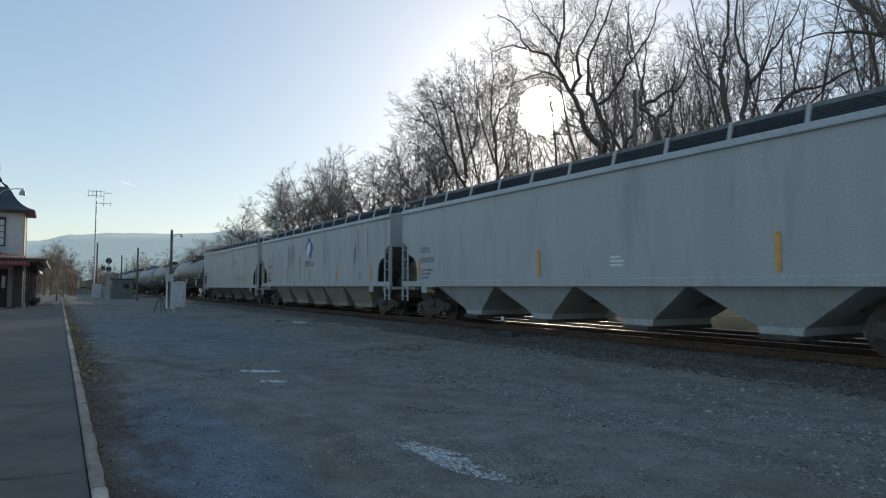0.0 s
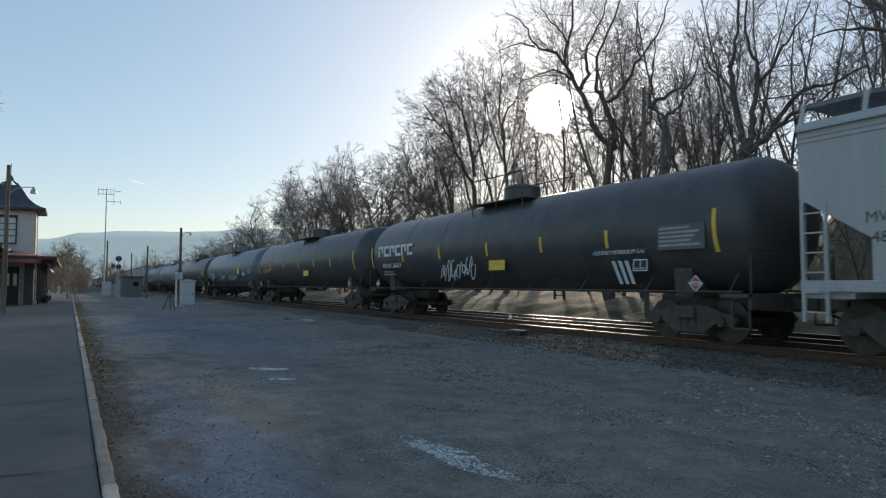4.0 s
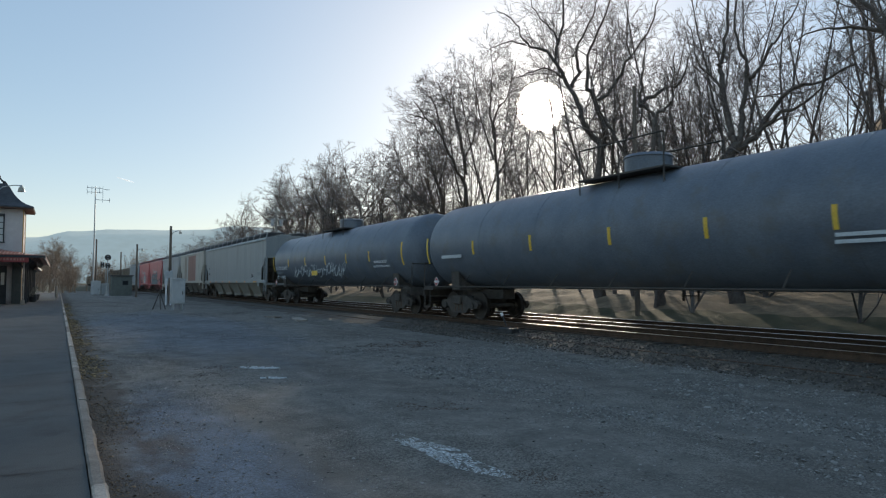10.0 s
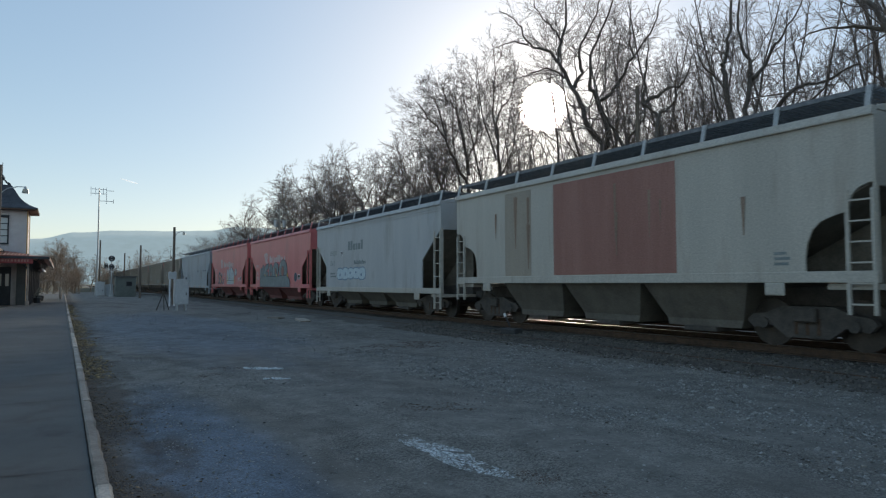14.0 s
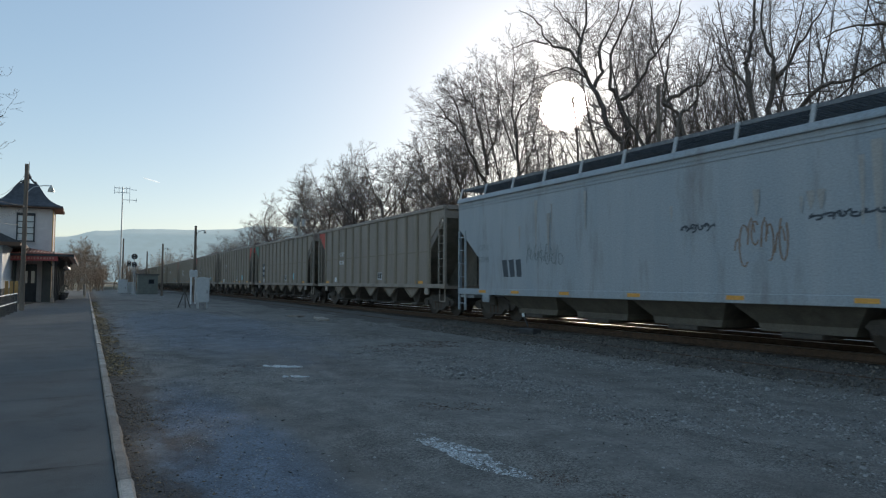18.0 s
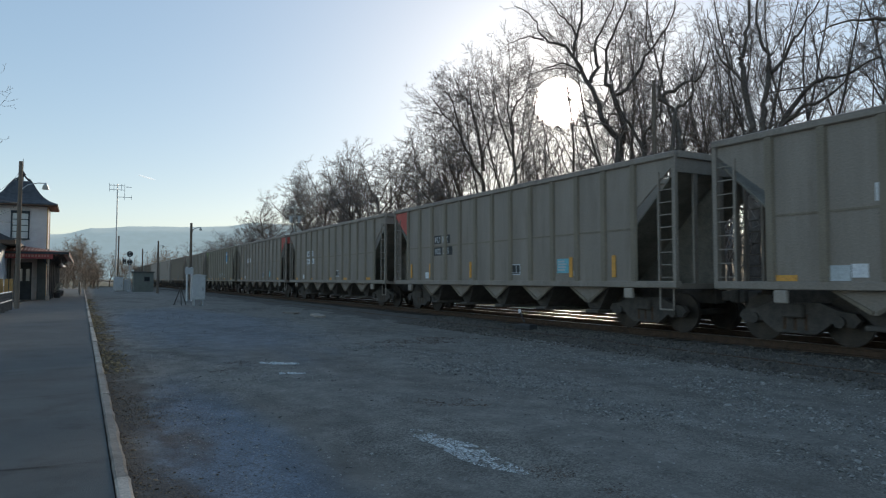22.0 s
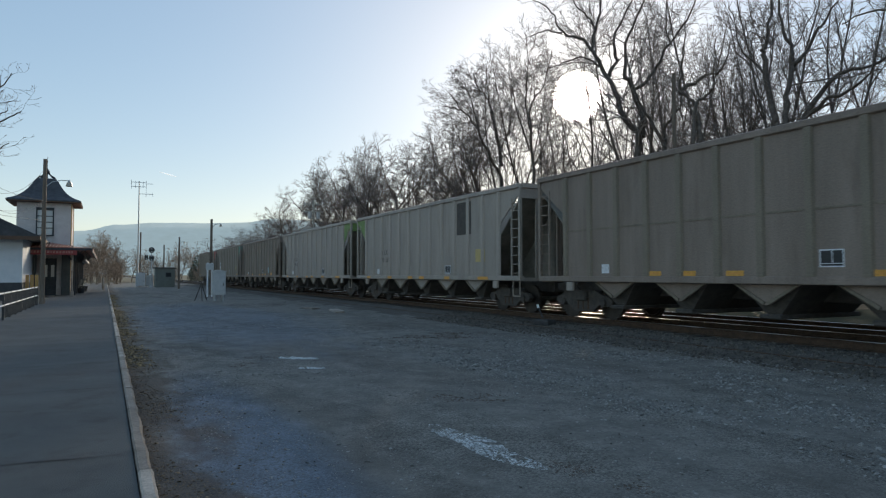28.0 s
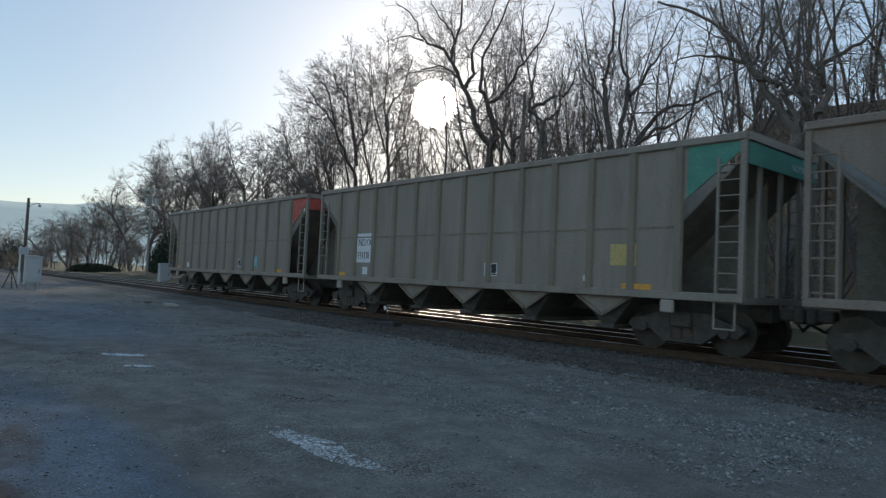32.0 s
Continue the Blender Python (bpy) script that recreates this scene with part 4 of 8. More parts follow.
add(covered_hopper(21.6, "paint_dull", "long pale grey covered hopper car with orange reflectors", bays=5, pods="pod_beige"), 187.3, 208.9)
add(covered_hopper(14.6, "paint_tan", "tan covered hopper car with faded red brown bands", bays=3), 208.9, 223.5)
add(covered_hopper(14.4, "paint_white", "off white covered hopper car with a ribbed top", zs=0.87, cut="diag", zc=3.25, depth=1.45, bays=3, lines=2, sill="paint_tan"), 223.5, 237.9)
add(covered_hopper(14.3, "paint_red", "faded red covered hopper car with sprayed grey shapes", zs=1.0, cut="diag", zc=3.2, depth=1.5, bays=2, pods="pod_red", board="paint_red"), 237.9, 252.2)
add(covered_hopper(14.2, "paint_red", "faded red covered hopper car with pale sprayed shapes", zs=1.0, cut="diag", zc=3.2, depth=1.5, bays=2, pods="pod_red", board="paint_red"), 252.2, 266.4)
add(covered_hopper(17.6, "paint_blue_grey", "scuffed blue grey covered hopper car with dark smears", zs=0.86, cut="diag", zc=3.2, depth=1.4, bays=4, lines=2), 266.4, 284.0)
COAL = (
    ("alu", None, "red_tri"), ("alu", None, "green_tri"), ("alu", "red_tri", None), ("alu", None, "red_tri"), ("alu", None, None), ("alu", "red_tri", None), ("alu_olive", None, "lime_tri"),
    ("alu", None, None), ("alu_brown", None, None), ("alu_light", None, "lime_tri"), ("alu_light", "lime_tri", None), ("alu_brown", None, None), ("alu", "green_tri", None), ("alu", "red_tri", None))
COAL_LABELS = {"alu": "dull grey aluminium coal hopper car with ribbed sides", "alu_olive": "olive stained aluminium coal hopper car with a blue panel", "alu_brown": "dark brown stained coal hopper car with ribbed sides", "alu_light": "pale aluminium coal hopper car with orange reflectors"}
for i, (mt, a, b) in enumerate(COAL):
    y0 = 284.0 + 16.23 * i
    add(coal_hopper(mt, COAL_LABELS[mt], a, b), y0, y0 + 16.23)


# ---- woods ----
def outside(p, env):
    zc, rx, rz = env
    return (math.hypot(p.x, p.y) / rx) ** 2.7 + abs((p.z - zc) / rz) ** 2.7 > 1.0 + 0.55 * noise.noise((p.x * 0.5 + rx, p.y * 0.5, p.z * 0.5))


def grow(chains, p, d, L, r, lev, P, rnd):
    n, env = max(2 if lev < 3 else 1, int(L / P["seg"][lev])), P.get("env")
    pts, ds = [p], [d]
    for i in range(n):
        w = P["wob"][lev]
        d = (d + Vector((rnd.gauss(0, w), rnd.gauss(0, w), rnd.gauss(0, w) + P["lift"][lev]))).normalized()
        p = p + d * (L / n)
        if lev and i and env and outside(p, env):          # the crown keeps to a rounded, uneven outline
            break
        pts.append(p), ds.append(d)
    n = len(pts) - 1
    rs = [max(P["thin"], r * (1 - (1 - P["tip"][lev]) * k / max(1, n))) for k in range(n + 1)]
    chains.append((pts, rs, lev))
    if lev + 1 >= len(P["seg"]) or n < 1:
        return
    k, s0 = P["count"][lev], P["start"][lev]
    k = max(1, round(k * min(1.4, max(0.5, L / P["ref"][lev]))))
    for j in range(k):
        u = s0 + (1 - s0) * (j + rnd.uniform(0.1, 0.9)) / k
        i = min(n - 1, int(u * n))
        q = pts[i].lerp(pts[i + 1], u * n - i)
        side = ds[i + 1].cross(Vector((rnd.gauss(0, 1), rnd.gauss(0, 1), rnd.gauss(0, 1)))).normalized()
        a = radians(rnd.uniform(*P["ang"][lev]))
        cd = (ds[i + 1] * math.cos(a) + side * math.sin(a)).normalized()
        if cd.z < -0.25:
            cd.z = -cd.z * 0.3
        grow(chains, q, cd.normalized(), L * P["ratio"][lev] * (1.12 - 0.55 * u) * rnd.uniform(0.75, 1.2), max(P["thin"], rs[i] * rnd.uniform(0.40, 0.62)), lev + 1, P, rnd)


def chain_mesh(name, chains, material):
    vs, fs = [], []
    for pts, rs, lev in chains:
        n = (9, 6, 4, 3, 3, 3)[lev]
        first = None
        for i, (p, r) in enumerate(zip(pts, rs)):
            d = (pts[min(i + 1, len(pts) - 1)] - pts[max(i - 1, 0)]).normalized()
            a = d.orthogonal().normalized() if first is None else (first - d * first.dot(d)).normalized()
            first = a
            b = d.cross(a)
            base = len(vs)
            for k in range(n):
                t = 2 * math.pi * k / n
                vs.append(p + (a * math.cos(t) + b * math.sin(t)) * r)
            if i == 0 and r > 0.05:
                fs.append(tuple(range(base, base + n)))
            if i:
                for k in range(n):
                    fs.append((base - n + k, base - n + (k + 1) % n, base + (k + 1) % n, base + k))
    me = bpy.data.meshes.new(name)
    me.from_pydata([tuple(v) for v in vs], [], fs)
    me.materials.append(material)
    me.shade_smooth()
    return me


def tree_kind(seed, H, r, P, lean=(0, 0)):
    """Meshes of one bare tree: trunk with limbs, and crown of twigs."""
    rnd = random.Random(seed)
    chains = []
    d = Vector((lean[0], lean[1], 1)).normalized()
    grow(chains, Vector((0, 0, -0.3)), d, H * P["trunk"], r, 0, P, rnd)
    return chain_mesh("trunk", [c for c in chains if c[2] < 2], M["bark"]), chain_mesh("crown", [c for c in chains if c[2] >= 2], M["twig"])


def limb_tree(seed, base_r, split, limbs, P):
    """Meshes of a tree whose main limbs follow given curves (sideways, height); the rest grows off them."""
    rnd = random.Random(seed)
    chains = []
    trunk = [Vector((0.15 * math.sin(2.0 * k), 0.1 * math.sin(3.0 * k), -0.3 + (split + 0.3) * k / 6)) for k in range(7)]
    chains.append((trunk, [base_r * (1 - 0.035 * k) for k in range(7)], 0))
    for j, (r, pts) in enumerate(limbs):
        back_off = rnd.uniform(-1.2, 1.2)
        ctrl = [Vector((u, back_off * k / len(pts), z)) for k, (u, z) in enumerate(pts)]
        if (ctrl[0].z < split + 2.5 and j < 4) or (ctrl[0] - trunk[-1]).length < 1.4:
            ctrl.insert(0, trunk[-1])
        fine, n = [], len(ctrl)
        for k in range(n - 1):
            a, b, c, d = ctrl[max(k - 1, 0)], ctrl[k], ctrl[k + 1], ctrl[min(k + 2, n - 1)]
            for q in range(4):
                t = q / 4
                fine.append(0.5 * (2 * b + (c - a) * t + (2 * a - 5 * b + 4 * c - d) * t * t + (3 * b - a - 3 * c + d) * t ** 3) + Vector((rnd.gauss(0, 0.045), rnd.gauss(0, 0.07), rnd.gauss(0, 0.045))))
        fine.append(ctrl[-1])
        m = len(fine) - 1
        rs = [r * (1 - 0.80 * (k / m) ** 0.85) for k in range(m + 1)]
        chains.append((fine, rs, 1))
        L = sum((b - a).length for a, b in zip(fine, fine[1:]))
        for q in range(round(L * 1.9 * P.get("dense", 1.0)) + 2):
            u = rnd.uniform(0.12, 1.0)
            i = min(m - 1, int(u * m))
            dd = (fine[i + 1] - fine[i]).normalized()
            side = dd.cross(Vector((rnd.gauss(0, 1), rnd.gauss(0, 1), rnd.gauss(0, 1)))).normalized()
            an = radians(rnd.uniform(30, 75))
            cd = dd * math.cos(an) + side * math.sin(an)
            if cd.z < -0.3:
                cd.z *= -0.5
            grow(chains, fine[i], cd.normalized(), min(4.2, max(1.3, L * rnd.uniform(0.20, 0.48))) * (1.2 - 0.45 * u), max(0.012, min(0.045, rs[i] * rnd.uniform(0.2, 0.4))), 2, P, rnd)
    return chain_mesh("trunk", [c for c in chains if c[2] < 2], M["bark"]), chain_mesh("crown", [c for c in chains if c[2] >= 2], M["twig"])


WIDE = dict(trunk=0.80, seg=(0.9, 0.7, 0.5, 0.42, 0.34), wob=(0.08, 0.15, 0.19, 0.20, 0.20), lift=(0.05, 0.05, 0.03, 0.03, 0.02), tip=(0.18, 0.2, 0.3, 0.4, 0.6), count=(11, 9, 7, 6, 0), ref=(13, 6, 2.9, 1.4, 1), start=(0.28, 0.18, 0.15, 0.12, 0), ang=((24, 62), (28, 68), (28, 70), (25, 70), (0, 0)), ratio=(0.58, 0.52, 0.50, 0.52, 0), thin=0.0075)
OLD = dict(WIDE, seg=(0.9, 0.7, 0.48, 0.36, 0.30), wob=(0.08, 0.15, 0.22, 0.24, 0.22), lift=(0.05, 0.05, 0.035, 0.03, 0.02), count=(11, 9, 6, 5, 0), ref=(13, 6, 2.4, 1.15, 1), ratio=(0.58, 0.52, 0.50, 0.55, 0), thin=0.0062, dense=0.85)
TALL = dict(WIDE, trunk=0.95, count=(14, 7, 6, 5, 0), ratio=(0.36, 0.5, 0.52, 0.55, 0), ang=((18, 45), (22, 55), (25, 60), (25, 65), (0, 0)), lift=(0.03, 0.11, 0.06, 0.05, 0.03), start=(0.25, 0.2, 0.2, 0.15, 0), ref=(15, 5, 2.4, 1.2, 1))
FORKED = dict(WIDE, trunk=0.55, start=(0.30, 0.15, 0.2, 0.15, 0), count=(7, 9, 6, 5, 0), ratio=(1.05, 0.48, 0.5, 0.55, 0), ang=((14, 38), (28, 66), (28, 66), (25, 66), (0, 0)), tip=(0.55, 0.15, 0.3, 0.4, 0.6), wob=(0.07, 0.16, 0.19, 0.2, 0.2), ref=(9, 9, 4, 2, 1))
POLEY = dict(TALL, count=(11, 6, 4, 3, 0), ref=(14, 3.4, 1.6, 0.8, 1), ratio=(0.24, 0.5, 0.5, 0.5, 0), trunk=1.0, start=(0.4, 0.2, 0.2, 0.2, 0), wob=(0.05, 0.16, 0.18, 0.2, 0.2))
BELT = dict(WIDE, trunk=0.72, count=(12, 8, 5, 2, 0), ratio=(0.62, 0.5, 0.5, 0.5, 0), ang=((25, 65), (25, 60), (25, 60), (25, 60), (0, 0)), start=(0.2, 0.2, 0.2, 0.15, 0), seg=(1.2, 1.1, 0.9, 0.8, 0.7), thin=0.012)
SCRUB = dict(FORKED, trunk=0.35, count=(9, 7, 5, 3, 0), ref=(2, 3.4, 1.8, 1.0, 1), ratio=(1.6, 0.45, 0.5, 0.5, 0), start=(0.05, 0.15, 0.2, 0.2, 0), thin=0.012)
ROUND = dict(WIDE, trunk=0.42, count=(13, 12, 18, 0), ref=(9, 7, 2.8, 1.5), ratio=(1.05, 0.36, 0.44, 0), start=(0.34, 0.35, 0.2, 0), ang=((12, 74), (30, 75), (28, 75), (25, 70)), tip=(0.5, 0.15, 0.3, 0.5), seg=(1.0, 0.9, 0.9, 1.2), wob=(0.09, 0.16, 0.22, 0.24), lift=(0.05, 0.05, 0.02, 0.01), thin=0.011, env=(9.6, 4.7, 5.8))
OPEN = dict(OLD, dense=0.75, count=(11, 9, 6, 4, 0), thin=0.006)
KINDS = {
    "round_a": tree_kind(211, 22, 0.21, ROUND), "round_b": tree_kind(223, 22, 0.20, ROUND, (0.05, 0.04)), "round_c": tree_kind(227, 22, 0.19, ROUND, (-0.05, 0.03)),
    "wide_b": tree_kind(23, 17, 0.18, WIDE, (0.08, 0)),
    "fork_a": tree_kind(5, 19, 0.27, FORKED), "fork_c": tree_kind(41, 18, 0.23, FORKED, (0.05, -0.08)),
    "tall_a": tree_kind(31, 18, 0.15, TALL), "tall_b": tree_kind(37, 17, 0.14, TALL, (0.04, 0.03)),
    "pole_a": tree_kind(61, 15, 0.11, POLEY), "pole_b": tree_kind(67, 14, 0.09, POLEY, (0.04, 0.02)), "pole_c": tree_kind(71, 16, 0.12, POLEY, (-0.04, 0)),
    "belt_a": tree_kind(91, 17, 0.19, BELT), "belt_c": tree_kind(97, 17, 0.17, BELT, (-0.06, 0.0)),
    "scrub_a": tree_kind(83, 6, 0.07, SCRUB), "scrub_b": tree_kind(89, 5, 0.06, SCRUB),
}
# old trees by their main limbs: (radius, (sideways, height) ...)
KINDS["limb_c"] = limb_tree(7, 0.33, 6.4, (
    (0.20, ((0.2, 8.6), (-0.5, 9.6), (-0.9, 11.0), (-1.6, 12.4), (-2.0, 13.5), (-1.7, 15.1), (-1.5, 17.6))),
    (0.10, ((-1.9, 13.0), (-2.5, 13.9), (-3.6, 14.4), (-4.1, 15.6), (-5.2, 16.4))),
    (0.07, ((-1.8, 14.3), (-2.3, 15.2), (-3.1, 16.2), (-3.6, 17.6))),
    (0.12, ((-1.2, 11.8), (-0.9, 12.6), (-1.0, 13.8), (-0.3, 15.2), (0.4, 17.2))),
    (0.17, ((0.4, 8.6), (0.4, 9.6), (-0.2, 11.4), (-0.5, 11.9), (-0.3, 13.4), (0.3, 14.9), (1.3, 17.4))),
    (0.11, ((-0.1, 10.9), (0.8, 11.6), (1.4, 12.7), (1.8, 13.3), (2.8, 14.8), (3.3, 16.6))),
    (0.06, ((1.8, 13.3), (1.6, 14.4), (1.7, 16.6))),
    (0.06, ((-1.6, 12.4), (-2.6, 12.9), (-3.8, 12.6), (-4.6, 12.2))),
    (0.055, ((-3.6, 14.4), (-4.6, 14.5), (-5.6, 14.0)))), OLD)
KINDS["limb_v"] = limb_tree(8, 0.17, 7.0, (
    (0.14, ((-0.2, 7.4), (-0.4, 8.3), (-0.9, 9.2), (-1.5, 10.4), (-1.9, 12.2))), (0.10, ((-0.2, 8.5), (0.2, 9.2), (0.6, 10.0), (0.4, 10.5), (0.6, 11.6)))), OLD)
KINDS["limb_e"] = limb_tree(9, 0.22, 6.8, (
    (0.17, ((0.1, 7.1), (0.2, 8.1), (0.0, 8.9), (-0.3, 9.3), (-0.6, 9.5))), (0.11, ((-0.6, 9.5), (0.0, 9.9), (0.6, 10.2), (1.1, 10.4), (1.5, 11.6))),
    (0.11, ((0.0, 8.9), (0.4, 9.2), (0.7, 9.6), (0.8, 10.1), (0.9, 11.8))), (0.08, ((-0.6, 9.5), (-0.5, 10.3), (-0.4, 11.2), (-0.3, 12.4)))), OLD)
KINDS["limb_f"] = limb_tree(10, 0.34, 6.9, (
    (0.20, ((0.1, 7.5), (0.0, 7.9), (-0.3, 10.3), (-0.3, 10.9), (0.0, 12.2), (0.0, 14.6))), (0.17, ((0.4, 7.6), (0.4, 8.4), (0.7, 10.0), (0.6, 10.8), (0.3, 12.1), (0.5, 14.4))),
    (0.10, ((0.7, 10.0), (1.1, 10.3), (1.6, 11.2), (2.1, 11.9), (2.9, 13.4))), (0.07, ((-0.2, 9.6), (-0.9, 10.6), (-1.3, 11.6), (-1.6, 13.2))),
    (0.17, ((0.5, 7.3), (1.2, 8.0), (1.8, 8.9), (2.5, 9.5), (3.4, 9.7), (4.6, 10.2))), (0.12, ((0.9, 7.6), (1.8, 8.4), (2.5, 8.6), (3.1, 9.0), (3.6, 9.8)))), OPEN)
KINDS["limb_g"] = limb_tree(12, 0.34, 6.5, (
    (0.19, ((0.1, 7.1), (-0.6, 8.1), (-1.2, 9.2), (-1.6, 9.9), (-1.9, 10.6), (-3.0, 11.6), (-4.6, 12.4))), (0.13, ((-1.2, 9.2), (-0.6, 8.9), (-0.2, 8.5), (0.5, 7.9))),
    (0.08, ((-1.6, 9.8), (-2.2, 9.9), (-3.1, 10.1), (-4.0, 9.8))), (0.10, ((-1.4, 9.5), (-1.1, 10.2), (-1.0, 11.9), (-0.9, 13.4))),
    (0.16, ((0.1, 7.4), (-0.2, 8.4), (0.1, 9.3), (0.1, 10.7), (0.3, 13.2))), (0.15, ((0.7, 7.8), (1.0, 8.4), (0.8, 9.0), (0.5, 9.7), (0.6, 11.6), (0.8, 13.4))),
    (0.11, ((0.8, 9.0), (0.9, 9.5), (1.7, 9.8), (2.6, 10.7), (3.6, 12.0)))), OPEN)
SIDE = dict(OLD, dense=1.7, thin=0.0085)
KINDS["limb_a"] = limb_tree(14, 0.24, 6.5, (
    (0.15, ((-0.2, 8.8), (-1.0, 10.2), (-1.8, 12.1), (-2.5, 13.2), (-3.2, 13.9), (-4.0, 15.0))), (0.06, ((-3.2, 13.9), (-4.2, 14.3), (-4.9, 14.6))),
    (0.15, ((-0.2, 9.6), (-0.6, 12.5), (-1.1, 14.7), (-1.9, 15.7), (-2.3, 16.9))), (0.09, ((-0.6, 12.5), (-1.1, 14.6), (-1.3, 17.4))),
    (0.08, ((-1.8, 12.1), (-2.3, 14.4), (-2.9, 15.6), (-3.2, 16.4))), (0.08, ((-0.4, 10.6), (0.5, 12.8), (0.6, 15.2), (0.3, 17.2)))), SIDE)
KINDS["limb_b"] = limb_tree(15, 0.18, 6.0, (
    (0.14, ((0.0, 7.9), (-0.2, 11.6), (-0.1, 13.4), (0.7, 14.7), (1.3, 17.2))), (0.08, ((-0.2, 10.0), (-0.9, 12.2), (-1.4, 14.5), (-1.6, 17.4))),
    (0.07, ((-0.2, 11.6), (-0.5, 13.8), (-0.3, 16.0), (-0.5, 17.9))), (0.07, ((0.0, 9.0), (0.8, 10.8), (1.2, 13.0), (1.6, 15.0)))), SIDE)
# young tree whose branches hang out over the platform, grown at four times its size
KINDS["reach_a"] = limb_tree(16, 0.5, 12.0, (
    (0.26, ((0.0, 11.6), (9.4, 20.8), (13.9, 22.1), (17.0, 24.3), (18.4, 25.7), (19.2, 27.2), (20.2, 29.0))),
    (0.10, ((18.4, 25.7), (19.1, 27.5), (19.1, 28.8))),
    (0.08, ((18.4, 25.6), (19.4, 25.6), (20.4, 26.0))),
    (0.17, ((11.9, 19.1), (15.0, 20.5), (17.0, 22.5), (18.1, 23.6), (19.6, 24.8), (19.7, 25.4))),
    (0.25, ((0.0, 11.6), (9.5, 18.8), (13.9, 20.4), (17.0, 22.2), (18.9, 23.3), (20.2, 24.1), (21.2, 24.9))),
    (0.09, ((16.5, 21.9), (18.3, 22.5), (19.8, 23.0))),
    (0.22, ((0.0, 11.6), (9.6, 16.5), (14.0, 17.9), (17.1, 19.5), (17.9, 19.9), (18.9, 20.3), (20.0, 21.2))),
    (0.12, ((14.0, 17.9), (17.1, 18.9), (18.7, 19.4), (19.5, 20.2))),
    (0.24, ((0.0, 11.8), (-0.6, 16.0), (0.2, 20.0), (-0.4, 25.0))),
    (0.22, ((0.0, 11.6), (-3.0, 15.0), (-6.5, 18.5), (-9.0, 23.0)))), dict(OLD, dense=0.16, thin=0.016, count=(0, 0, 2, 0, 0)))
for k in "ab":                                        # the same growth with pale brown stems
    KINDS["bush_" + k] = tuple(me.copy() for me in KINDS["scrub_" + k])
    for me in KINDS["bush_" + k]:
        me.materials[0] = M["brush"]
for k in "ab":
    KINDS["thicket_" + k] = tuple(me.copy() for me in KINDS["round_" + k])
    for me in KINDS["thicket_" + k]:
        me.materials[0] = M["brush"]
LABELS = {
    "reach": "young bare tree reaching over the platform",
    "thicket": "pale brown bare tree past the station",
    "bush": "pale brown leafless thicket bush",
    "round": "bare round-crowned tree in the belt along the line",
    "limb": "large old bare tree with sweeping heavy limbs",
    "belt": "broad bare tree in the belt along the line",
    "wide": "bare broad-crowned tree behind the railway track", "fork": "large bare forked tree with heavy limbs",
    "tall": "tall slim bare tree with upswept twigs",
    "pole": "thin straight bare sapling in the woods", "scrub": "leafless brown scrub with tangled stems",
}


def tree(kind, x, y, scale=1.0, turn=0.0, group="woods behind the track", stretch=1.0, z=None):
    fam = kind.split("_")[0]
    t = thing("shrub" if fam in ("scrub", "bush") else "tree", LABELS[fam], "shrub" if fam in ("scrub", "bush") else "tree", pose(x, y, ground_z(x, y) if z is None else z, 0, 0, turn), group)
    t.scale = (scale, scale, scale * stretch)
    a, b = KINDS[kind]
    part("trunk", a, None, t)
    part("crown", b, None, t)
    return t


